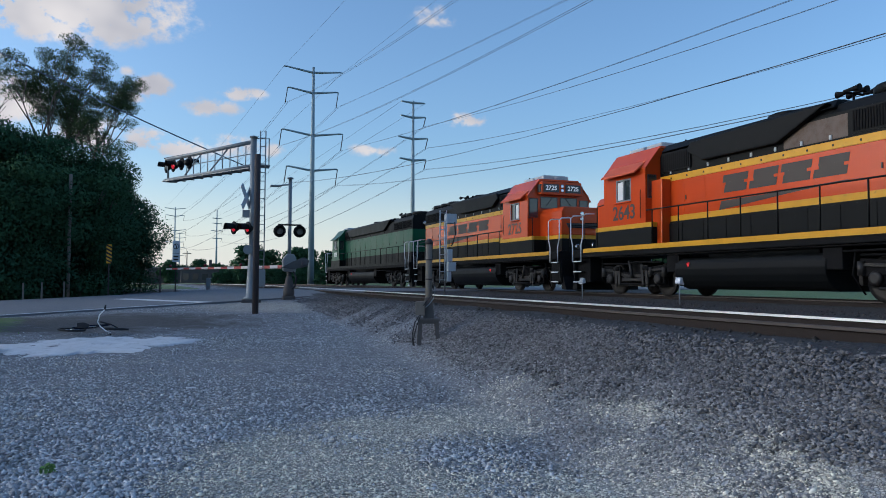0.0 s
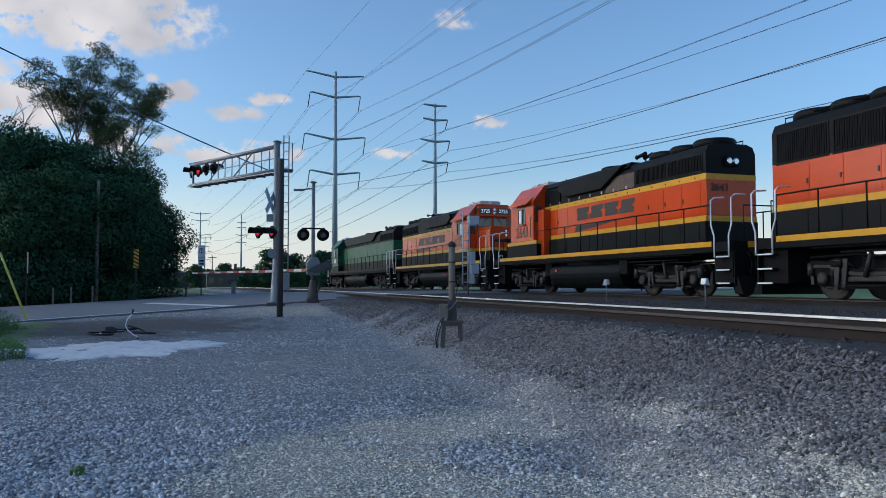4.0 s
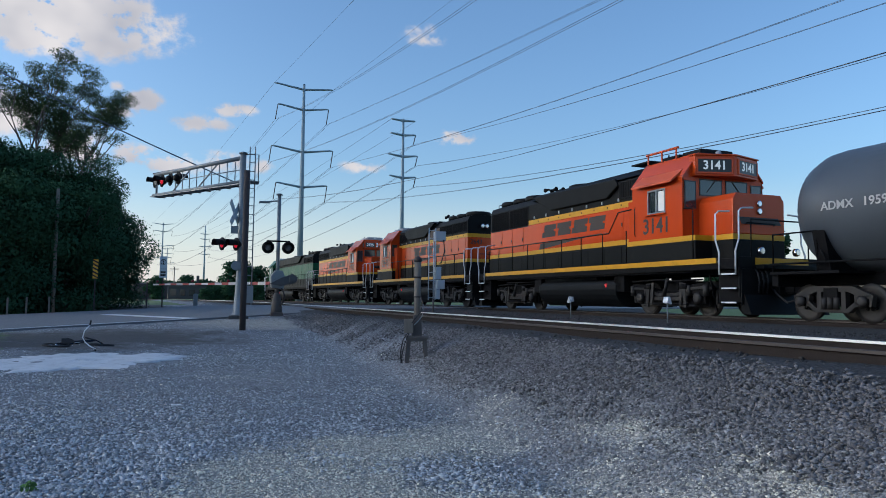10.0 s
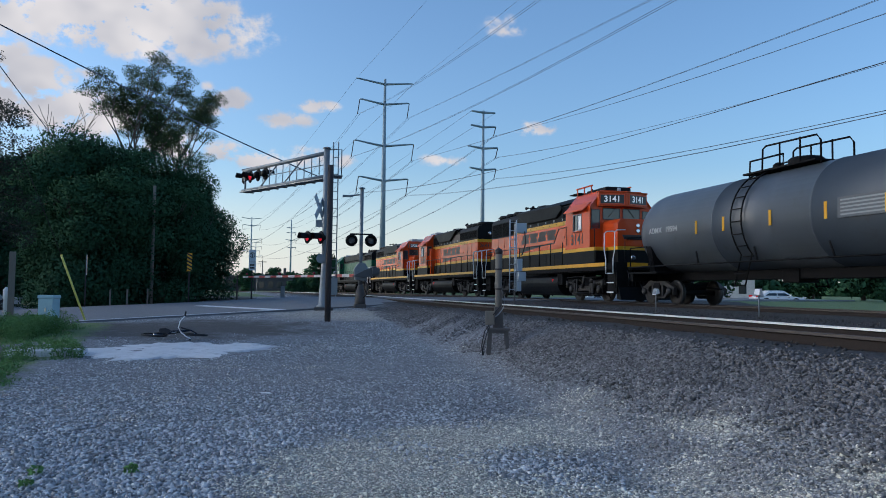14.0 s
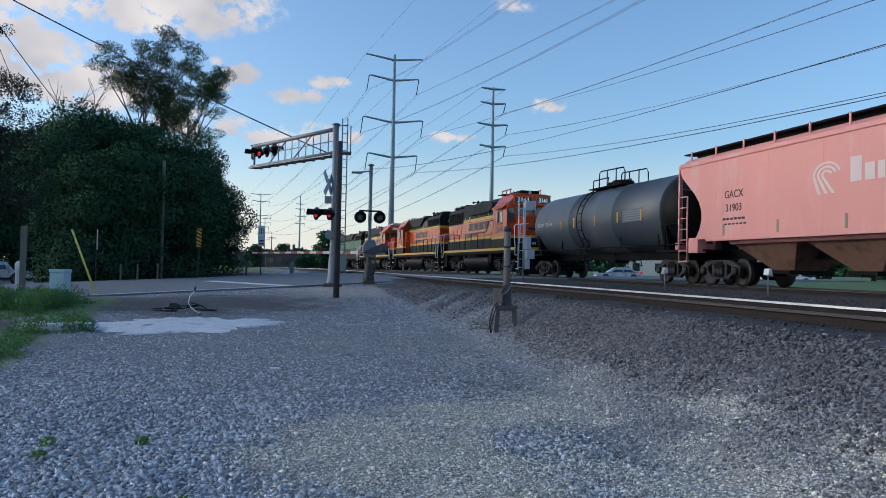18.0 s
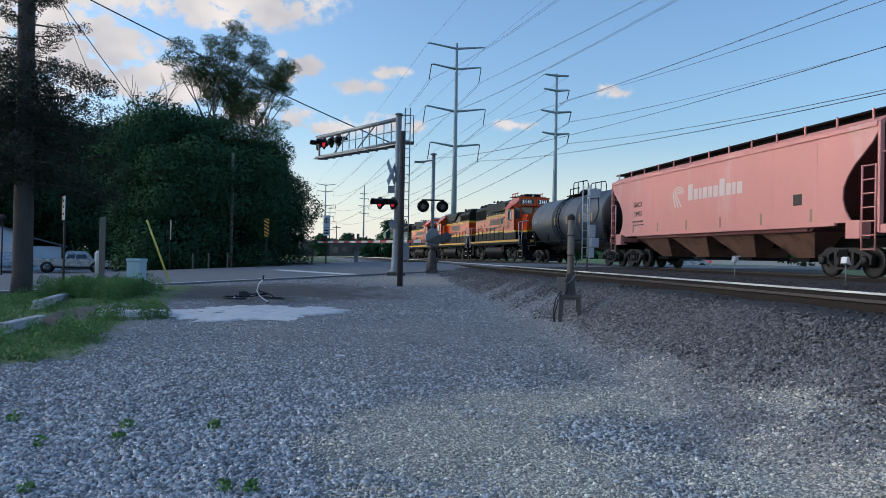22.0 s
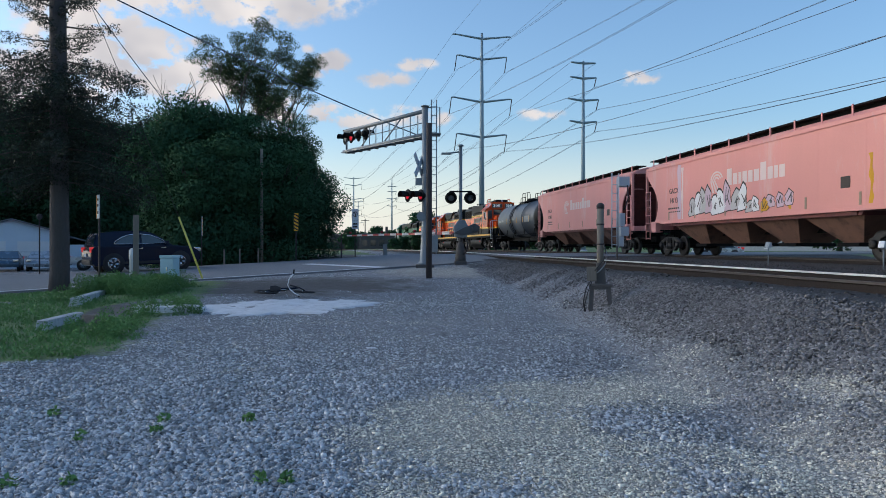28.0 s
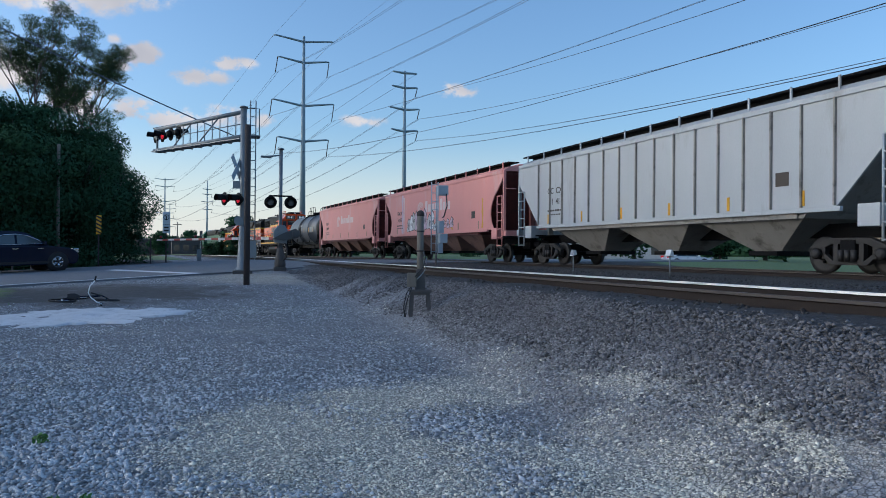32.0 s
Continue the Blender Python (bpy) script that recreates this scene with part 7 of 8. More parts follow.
whole("pipe_marker", lathe(B(), [(0.075, -0.2), (0.075, 0.75), (0.09, 0.78), (0.09, 0.98), (0.04, 1.05)], "z", (0, 0, 0), 12), "white", "white plastic cable marker post", "post", at=pose(-7.05, 19.9, 0.48))


def broken_slab():
    n, cx, cy, cz = 132, -2.42, 15.3, 0.38
    ring = []
    for i in range(n):
        a = 2 * math.pi * i / n
        rough = noise.noise((math.cos(a) * 2.1, math.sin(a) * 2.1, 0.4)) * 0.34 + noise.noise((math.cos(a) * 7, math.sin(a) * 7, 2.4)) * 0.20 + noise.noise((math.cos(a) * 19, math.sin(a) * 19, 5.1)) * 0.12
        ring.append((1.62 * (1 + rough) * math.cos(a), 1.42 * (1 + rough) * math.sin(a) + 0.20 * math.cos(a)))
    bm = B()
    rows = []
    for q in (1.0, 0.9, 0.7, 0.45, 0.2):
        rows.append([bm.verts.new((x * q, y * q, ground_z(cx + x * q, cy + y * q) - cz + (-0.004 if q == 1 else 0.016) + 0.018 * noise.noise((x * q * 2.2, y * q * 2.2, 8.8)))) for x, y in ring])
    low = [bm.verts.new((x * 1.02, y * 1.02, ground_z(cx + x, cy + y) - cz - 0.10)) for x, y in ring]
    mid = bm.verts.new((0, 0, ground_z(cx, cy) - cz + 0.045))
    for a, b in [(low, rows[0])] + list(zip(rows, rows[1:])):
        for i in range(n):
            bm.faces.new((a[i], a[(i + 1) % n], b[(i + 1) % n], b[i])).smooth = True
    for i in range(n):
        bm.faces.new((rows[-1][i], rows[-1][(i + 1) % n], mid))
    whole("concrete_patch", bm, "pale_slab", "pale broken concrete patch flush with the gravel", "concrete", at=pose(cx, cy, cz))
    bm = prism(B(), [(-0.62, -0.26), (-0.2, -0.36), (0.25, -0.34), (0.60, -0.16), (0.66, 0.16), (0.2, 0.32), (-0.3, 0.30), (-0.66, 0.06)], "z", -0.12, 0.05, 0.035)
    whole("concrete_patch", bm, "pale_slab", "pale broken concrete lump at the weeds", "concrete", at=pose(-4.45, 14.5, ground_z(-4.45, 14.5) + 0.06))


M["pale_slab"] = surf("pale_broken_concrete", (0.64, 0.645, 0.655), 0.9, var=0.22, scale=2.5, bump=0.5, dirt=(0.30, 0.29, 0.285), dirt_amount=0.55)
broken_slab()
whole("paper_scrap", box(B(), -0.06, -0.035, 0.0, 0.06, 0.035, 0.012, 0.004), "white", "small scrap of white paper on the gravel", "litter", at=pose(-0.42, 9.85, 0.255, 0, 4, 12))
for x, y, a, L in ((-5.62, 12.62, 93, 1.55), (-6.86, 16.75, 101, 2.9), (-5.12, 12.75, 148, 0.55)):
    whole("kerb_block", prism(B(), [(-0.10, -0.06), (0.10, -0.06), (0.07, 0.12), (-0.07, 0.12)], "y", -L / 2, L / 2, 0.015), "concrete" if L > 1 else "stand", "broken grey concrete wheel stop lying in weeds" if L > 1 else "short dark piece of timber lying in weeds", "kerb block", "broken wheel stops", at=pose(x, y, ground_z(x, y) + 0.02, 0, 3, a - 90))


def bicycle():
    """A bicycle lying on its side, the handlebar in the air."""
    o = thing("bicycle", "dark bicycle lying on its side beside the concrete patch", "bicycle", pose(-2.62, 17.05, ground_z(-2.62, 17.05) + 0.06, 0, 0, 6) @ Matrix.Scale(0.78, 4))
    for x, tilt in ((-0.60, 2), (0.46, -3)):
        w = part("wheel", lathe(B(), [(0.285, -0.026), (0.335, -0.024), (0.345, 0.0), (0.335, 0.024), (0.285, 0.026)], "z", (0, 0, 0), 32, cap=False), "rubber", o, "black tyred wheel lying flat")
        w.matrix_basis = pose(x, 0, 0.08, tilt * 0.6, 3, 0)
        for k in range(10):
            a = k * math.pi / 5
            part("spoke", tube(B(), [(0, 0, 0), (0.30 * math.cos(a), 0.30 * math.sin(a), 0)], 0.004, 4), "chrome", w)
        part("hub", lathe(B(), [(0.025, -0.05), (0.025, 0.05)], "z", (0, 0, 0), 10), "chrome", w)
    pts = dict(bb=(-0.12, -0.02, 0.12), seat=(-0.28, -0.42, 0.20), head=(0.36, -0.35, 0.22), fork=(0.50, 0, 0.12), rear=(-0.62, 0, 0.12))
    for a, b in (("bb", "seat"), ("bb", "head"), ("seat", "head"), ("bb", "rear"), ("seat", "rear"), ("head", "fork")):
        part("frame_tube", tube(B(), [pts[a], pts[b]], 0.017, 8), "car_dark", o)
    part("saddle", prism(B(), [(-0.14, -0.06), (0.02, -0.075), (0.15, -0.02), (0.15, 0.02), (0.02, 0.075), (-0.14, 0.06)], "z", -0.03, 0.03, 0.01), "rubber", o).matrix_basis = pose(-0.30, -0.54, 0.22, 70, 0, 0)
    part("handlebar", tube(B(), [(0.20, -0.40, 0.62), (0.08, -0.44, 0.48), (0.04, -0.44, 0.30), (0.10, -0.40, 0.18), (0.24, -0.42, 0.06), (0.36, -0.40, 0.0)], 0.016, 8), "white", o, "bright bent handlebar")
    part("stem", tube(B(), [(0.36, -0.35, 0.22), (0.10, -0.40, 0.30)], 0.02, 8), "rubber", o)
    for e in ((0.20, -0.40, 0.62), (0.34, -0.40, -0.02)):
        part("grip", tube(B(), [e, (e[0] + 0.02, e[1] + 0.02, e[2] + (0.12 if e[2] > 0.3 else -0.02))], 0.022, 8), "rubber", o)
    part("crank", lathe(B(), [(0.09, -0.006), (0.09, 0.006)], "z", (-0.12, -0.02, 0.15), 18), "galv", o)
    for d in (-1, 1):
        part("pedal", box(B(), -0.12 + d * 0.15 - 0.04, -0.06, 0.12 + d * 0.03, -0.12 + d * 0.15 + 0.04, 0.03, 0.15 + d * 0.03, 0.005), "rubber", o)


bicycle()

# ---- power line ----


def lattice_arm(o, z, half, lift, drop, left=True, right=True):
    tips = []
    for sx, on in ((-1, left), (1, right)):
        a = part("crossarm", tube(B(), [(0, 0, z), (sx * half * 0.45, 0, z + lift * 0.5), (sx * half * 0.9, 0, z + lift), (sx * half, 0, z + lift * 0.97)], 0.19, 8, 0.10), "tower", o)
        end = (sx * half, 0, z + lift * 0.95)
        if drop and on:
            part("insulator", tube(B(), [end, (sx * (half + 0.0) - sx * 0.25 * drop * 0.0 - 0.35, 0, z + lift - drop)], 0.07, 6), "post", a)
            end = (sx * half - 0.35, 0, z + lift - drop)
        tips.append(end)
    return tips


def pylon(x, y, z, turn, arms, top, r, group, name="transmission_tower"):
    o = thing(name, "tall grey steel transmission pole with upswept arms", "transmission tower", pose(x, y, z, 0, 0, turn), group)
    part("shaft", tube(B(), [(0, 0, 0), (0, 0, top * 0.5), (0, 0, top)], r, 12, r * 0.36), "tower", o)
    part("footing", lathe(B(), [(r * 1.5, -0.5), (r * 1.5, 0.4), (r * 1.1, 0.5)], "z", (0, 0, 0), 14), "concrete", o)
    m = pose(x, y, z, 0, 0, turn)
    out = []
    for az, half, lift, drop, lf, rt in arms:
        out.append([m @ Vector(p) for p in lattice_arm(o, az, half, lift, drop, lf, rt)])
    return out


ARMS_A = [(34.25, 4.75, 0.55, 0, 1, 1), (30.95, 4.1, 0.55, 2.5, 1, 1), (24.15, 4.95, 0.65, 2.7, 1, 1), (18.55, 4.1, 0.5, 2.7, 1, 1)]
ARMS_C = [(27.4, 1.9, 0.1, 0, 1, 1), (25.2, 2.0, 0.2, 1.4, 0, 1), (22.0, 2.35, 0.25, 1.5, 0, 1), (18.8, 2.1, 0.25, 1.5, 0, 1)]


def wire(name, a, b, sag, r=0.03, label="sagging black power line wire", group="power line wires"):
    pts = []
    for i in range(25):
        q = i / 24
        p = Vector(a).lerp(Vector(b), q)
        p.z -= 4 * sag * q * (1 - q)
        pts.append(p)
    whole(name, tube(B(), pts, r, 5), "wire", label, "wire", group)


def power_line():
    a = pylon(12.5, 119.0, 0.4, 8, ARMS_A, 35.15, 0.55, "transmission towers")
    c = pylon(25.95, 106.9, 0.6, 8, ARMS_C, 27.7, 0.42, "transmission towers")
    a2 = pylon(-24.3, 369.0, 0.2, 8, ARMS_A, 35.15, 0.55, "transmission towers")
    c2 = pylon(-5.0, 330.0, 0.2, 8, ARMS_C, 31.0, 0.5, "transmission towers")
    step_a, step_c = Vector((36.8, -250, 0)), Vector((33.0, -223, 0))
    pylon(-33.5, 560.0, 0.0, 8, ARMS_A, 35.15, 0.55, "transmission towers")
    # rise and sag of each span towards the lot, arm by arm (left, right)
    span_a = [((0.0, 1.8), (0.0, 1.8)), ((14.0, 11.5), (-11.2, 2.7)), ((5.6, 7.9), (-1.0, 5.4)), ((4.1, 8.2), (2.8, 7.6))]
    span_c = [None, (None, (2.2, 6.2)), (None, (8.0, 8.2)), (None, (6.0, 7.5))]
    for t, f, step, spans in ((a, a2, step_a, span_a), (c, c2, step_c, span_c)):
        for i, (near, far) in enumerate(zip(t, f)):
            for k in (0, 1):
                if t is c and k == 0 and i > 0:
                    continue
                for e in ((0.0, 0.45) if i else (0.0,)):
                    up = Vector((e, 0, e * 0.3))
                    if spans[i]:
                        rise, sag = spans[i][k]
                        wire("power_wire", near[k] + up, near[k] + step + up + Vector((0, 0, rise)), sag, 0.015)
                    wire("power_wire", near[k] + up, far[k] + up, 1.5 if i == 0 else 4.6, 0.022)


power_line()
wire("overhead_cable", (-30, 29, 21), (1.0, 45.0, 8.2), 0.8, 0.035, "black overhead cable along the road", "roadside cables")
wire("overhead_cable", (-28.1, 55.2, 27.0), (-21.3, 82.3, 11.6), 0.5, 0.04, "thin black overhead cable along the road", "roadside cables")

# ---- trees ----


def leaf_cloud(lobes, count, size, seed, flat=0.0):
    """Small leaves in tufts through the lobes (x, y, z, rx, ry, rz), more at their skins. Vertices, faces and clump normals."""
    rng = np.random.default_rng(seed)
    vol = np.array([l[3] * l[4] * l[5] for l in lobes]) ** 0.75
    pick = rng.choice(len(lobes), count, p=vol / vol.sum())
    L = np.array(lobes)[pick]
    d = rng.normal(size=(count, 3))
    d /= np.linalg.norm(d, axis=1)[:, None]
    rad = rng.uniform(0.45, 1.06, (count, 1)) ** 0.6
    tuft = np.sin(d[:, :1] * 9 + pick[:, None]) * np.sin(d[:, 1:2] * 8 + 2 * pick[:, None]) * np.sin(d[:, 2:] * 7)
    c = L[:, :3] + d * L[:, 3:] * rad * (1 + 0.22 * tuft)
    u = rng.normal(size=(count, 3))
    u[:, 2] *= 1 - flat
    u /= np.linalg.norm(u, axis=1)[:, None]
    v = np.cross(u, rng.normal(size=(count, 3)))
    v /= np.linalg.norm(v, axis=1)[:, None]
    s = size * rng.uniform(0.6, 1.4, (count, 1))
    facing = np.cross(u, v)
    v = np.where((facing * d).sum(1, keepdims=True) < 0, -v, v)
    out = d + np.array([0, 0, 0.25]) + rng.normal(0, 0.14, (count, 3))
    out /= np.linalg.norm(out, axis=1)[:, None]
    quad = np.stack([c - u * s, c - v * s * 0.55, c + u * s, c + v * s * 0.55], 1).reshape(-1, 3)
    return quad.tolist(), np.arange(4 * count).reshape(-1, 4).tolist(), np.repeat(out, 4, 0).tolist()


def limbs(trunk_h, r, seed, spread, top, n=9, start=0.35):
    rng = random.Random(seed)
    bm = B()
    tube(bm, [(0, 0, -0.3), (0.06, 0.03, trunk_h * 0.4), (-0.05, 0.1, trunk_h * 0.75), (0.05, 0.0, trunk_h)], r, 10, r * 0.35)
    tips = []
    for i in range(n):
        a = 2.4 * i + rng.uniform(-0.4, 0.4)
        z = trunk_h * (start + (1 - start) * i / n)
        reach = spread * rng.uniform(0.6, 1.0)
        e = (reach * math.cos(a), reach * math.sin(a), z + (top - z) * rng.uniform(0.35, 0.9))
        tube(bm, [(0, 0, z), (e[0] * 0.4, e[1] * 0.4, z + (e[2] - z) * 0.3), (e[0] * 0.75, e[1] * 0.75, z + (e[2] - z) * 0.7), e], r * 0.38, 6, r * 0.06)
        tips.append(e)
        for j in range(3):
            b = a + rng.uniform(-0.9, 0.9)
            f = (e[0] * 0.7 + 0.5 * spread * 0.5 * math.cos(b), e[1] * 0.7 + 0.25 * spread * math.sin(b), e[2] + rng.uniform(-0.1, 0.5) * (top - z) * 0.4)
            tube(bm, [(e[0] * 0.6, e[1] * 0.6, z + (e[2] - z) * 0.55), f], r * 0.14, 5, r * 0.03)
            tips.append(f)
    return bm, tips


def broadleaf(label, top, spread, seed, material, leaves, size, low=0.12, name="tree"):
    o = thing(name, label, "tree", group="trees behind the road")
    rng = random.Random(seed)
    bm, tips = limbs(top * 0.72, 0.16 + top * 0.012, seed, spread * 0.6, top * 0.86, 8, 0.3)
    part("trunk", bm, "bark", o)
    lobes = []
    for i in range(26):
        z = top * (low + (0.93 - low) * rng.random())
        q = z / top
        w = spread * (0.75 if q < 0.35 else 1.0 - 0.75 * (q - 0.35) ** 1.3)
        a = rng.uniform(0, 6.28)
        rr = w * rng.uniform(0.35, 0.8)
        s = spread * rng.uniform(0.26, 0.42)
        lobes.append((rr * math.cos(a), rr * math.sin(a), z, s, s, s * 0.8))
    lobes.append((0, 0, top * 0.9, spread * 0.35, spread * 0.35, top * 0.1))
    lobes.append((0, 0, top * 0.5, spread * 0.7, spread * 0.7, top * 0.3))
    v, f, out = leaf_cloud(lobes, leaves, size, seed)
    raw("crown", v, f, material, o, normals=out)
    return o


def airy_tree(label, top, seed, leaves, name="tree", wood_mat="bark"):
    """A tall tree of forking limbs with thin tufts of leaves at the twigs, or bare."""
    o = thing(name, label, "tree", group="trees behind the road")
    rng = random.Random(seed)
    wood, tips = B(), []

    def grow(p, d, length, r, level):
        bend = Vector((rng.uniform(-0.25, 0.25), rng.uniform(-0.25, 0.25), rng.uniform(-0.05, 0.2)))
        m = p + d * length * 0.5
        q = m + (d + bend).normalized() * length * 0.5
        tube(wood, [p, m, q], r, 7 if level < 2 else 4, r * 0.62)
        if level >= 4:
            tips.append(q)
            return
        if level >= 3:
            tips.append(q)
        for k in range(2 if level == 0 else 3):
            a = rng.uniform(0, 6.28) if level else 3.14 * k + rng.uniform(-0.5, 0.5)
            tilt = rng.uniform(0.35, 0.75) if level else 0.38
            side = Vector((math.cos(a), math.sin(a) * 0.9, 0))
            grow(q if k < 2 else m, ((d + bend).normalized() * (1 - 0.35 * tilt) + side * tilt + Vector((0, 0, 0.12))).normalized(), length * rng.uniform(0.60, 0.78), r * 0.58, level + 1)

    grow(Vector((0, 0, -0.3)), Vector((0.04, 0, 1)).normalized(), top * 0.40, 0.24, 0)
    high = max(q.z for q in tips)
    for v in wood.verts:
        v.co = (v.co.x * 0.74, v.co.y * 0.74, v.co.z * top / high)
    part("trunk", wood, wood_mat, o)
    if not leaves:
        return o
    lobes = [(q.x * 0.74, q.y * 0.74, q.z * top / high, *[rng.uniform(0.30, 0.72)] * 2, rng.uniform(0.22, 0.45)) for q in tips if q.z > high * 0.45]
    v, f, out = leaf_cloud(lobes, leaves, 0.040, seed)
    raw("crown", v, f, "leaf_thin", o, normals=out)
    return o


def stand_at(ob, az, d, turn, s=1.0, z=None, copy=True):
    a = radians(az)
    x, y = d * math.sin(a), d * math.cos(a)
    zz = ground_z(x, y) if z is None else z
    m = pose(x, y, zz, 0, 0, turn) @ Matrix.Scale(s, 4)
    if not copy:
        ob.matrix_basis = m
        return ob
    return copy_thing(ob, m @ Matrix.Diagonal([1 / q for q in ob.scale] + [1]))


def woods():
    dense = [broadleaf("dense dark green broadleaf tree at the wood's edge", 7.4, 3.3, 21, "leaf_dark", 50000, 0.058),
             broadleaf("dense dark green broadleaf tree at the wood's edge", 8.2, 3.6, 22, "leaf", 52000, 0.058),
             broadleaf("dense dark green broadleaf tree at the wood's edge", 6.2, 3.0, 23, "leaf", 42000, 0.055, low=0.04)]
    tall = [airy_tree("tall airy tree with see-through olive crown", 13.9, 31, 25000), airy_tree("tall airy tree with see-through olive crown", 13.8, 36, 25000)]
    # kind, azimuth, distance, turn and size of each tree, row by row
    edge = [(0, -8.6, 44, 10), (1, -11.0, 43, 80), (2, -13.6, 41, 30), (0, -14.4, 42.5, 150, 1.16), (1, -15.6, 44, 210, 1.14), (2, -7.9, 46, 99), (2, -10.0, 39.5, 10), (2, -13.9, 38.4, 200), (2, -15.4, 39.5, 310), (2, -12.2, 38.8, 120)]
    back = [(1, -9.9, 52, 200), (0, -13.5, 51, 40), (1, -16.0, 54, 100)]
    yard = [(1, -17.0, 76, 80, 1.7), (0, -22.0, 80, 300, 1.95), (1, -25.5, 84, 300, 2.0), (1, -29, 82, 120, 2.1), (0, -33, 78, 60, 2.0), (2, -23.8, 78, 33, 1.6), (2, -27, 80, 133, 1.7), (2, -31, 80, 233, 1.7), (0, -19.8, 76, 260, 1.8)]
    # unseen trees beyond the left edge of view, added to block the low sun
    unseen_sun_screen = [(0, -38, 56, 200, 1.4), (1, -44, 43, 10), (0, -51, 41, 90), (1, -59, 40, 30), (0, -68, 40, 140), (1, -78, 40, 20), (1, -36, 58, 77), (0, -41, 60, 50)]
    first = set()
    for i, az, d, turn, *s in edge + back + yard + unseen_sun_screen:
        stand_at(dense[i], az, d, turn, *s, copy=i in first)
        first.add(i)
    stand_at(tall[0], -12.6, 47, 90, copy=False)
    stand_at(tall[1], -9.6, 48, 40, copy=False)
    stand_at(tall[0], -10.4, 54, 130)
    # bare dead tree between them
    o = airy_tree("bare grey dead tree rising over the wood", 11.9, 44, 0, "dead_tree", "wood")
    stand_at(o, -16.9, 46, 0, copy=False)
    # thicket along the foot of the wood
    rng = random.Random(4)
    lobes = []
    for i in range(46):
        k, w = -3.0 + 3.4 * i / 45 + rng.uniform(-0.5, 0.5), 12.6 + rng.uniform(0, 1.8)
        x, y, z = on_road(k, w)
        s = rng.uniform(0.9, 1.5)
        lobes.append((x, y, z + s * 0.7, s, s, s * 1.2))
    v, f, out = leaf_cloud(lobes, 16000, 0.07, 6)
    tagged(raw("thicket", v, f, "leaf_dark", normals=out), "dark green undergrowth along the foot of the wood", "bushes", kind="stuff")
    whole("utility_pole", tube(B(), [(0, 0, -0.5), (0, 0, 5.6)], 0.085, 10, 0.07), "wood", "grey weathered utility pole at the wood's edge", "utility pole", at=pose(*on_road(0.42, 12.2)[:2], 0.7))


woods()


def conifer(x, y):
    o = thing("spruce_tree", "spruce with a thick grey trunk, dense below and thin above", "tree", pose(x, y, ground_z(x, y)))
    part("trunk", tube(B(), [(0, 0, -0.2), (0.02, 0.02, 0.5), (0, 0.02, 4), (-0.03, 0.0, 9), (0, 0, 15)], 0.27, 14, 0.17), "trunk_bark", o)
    rng = random.Random(12)
    lobes = []
    for i in range(104):
        z = 2.9 + 11.6 * i / 104
        low = z < 6.3
        a = 2.399 * i + rng.uniform(-0.3, 0.3)
        reach = (2.2 if low else 1.35 - 0.06 * (z - 6)) * rng.uniform(0.7, 1.15)
        lift = -0.22 * reach if low else rng.uniform(-0.05, 0.40) * reach
        at = lambda q: (reach * q * math.cos(a), reach * q * math.sin(a), z + lift * q * q)
        part("branch", tube(B(), [(0, 0, z), at(0.5), at(1.0)], 0.030, 5, 0.006), "bark", o)
        for q in ((0.2, 0.4, 0.6, 0.8, 1.0) if low else (0.45, 0.65, 0.85, 1.0)):
            x1, y1, z1 = at(q)
            lobes.append((x1, y1, z1 - 0.05, 0.36, 0.36, 0.30) if low else (x1, y1, z1 - 0.02, 0.21, 0.21, 0.17))
    for keep, count, nm in ((True, 60000, "lower_needles"), (False, 44000, "upper_needles")):
        v, f, out = leaf_cloud([q for q in lobes if (q[3] > 0.3) == keep], count, 0.028 if keep else 0.022, 15)
        raw(nm, v, f, "needle", o, normals=out)


M["trunk_bark"] = surf("pale_grey_bark", (0.062, 0.056, 0.056), 0.95, var=0.35, scale=5, bump=1.0, fine=25, stretch=(1, 1, 0.3))
conifer(-9.15, 20.4)


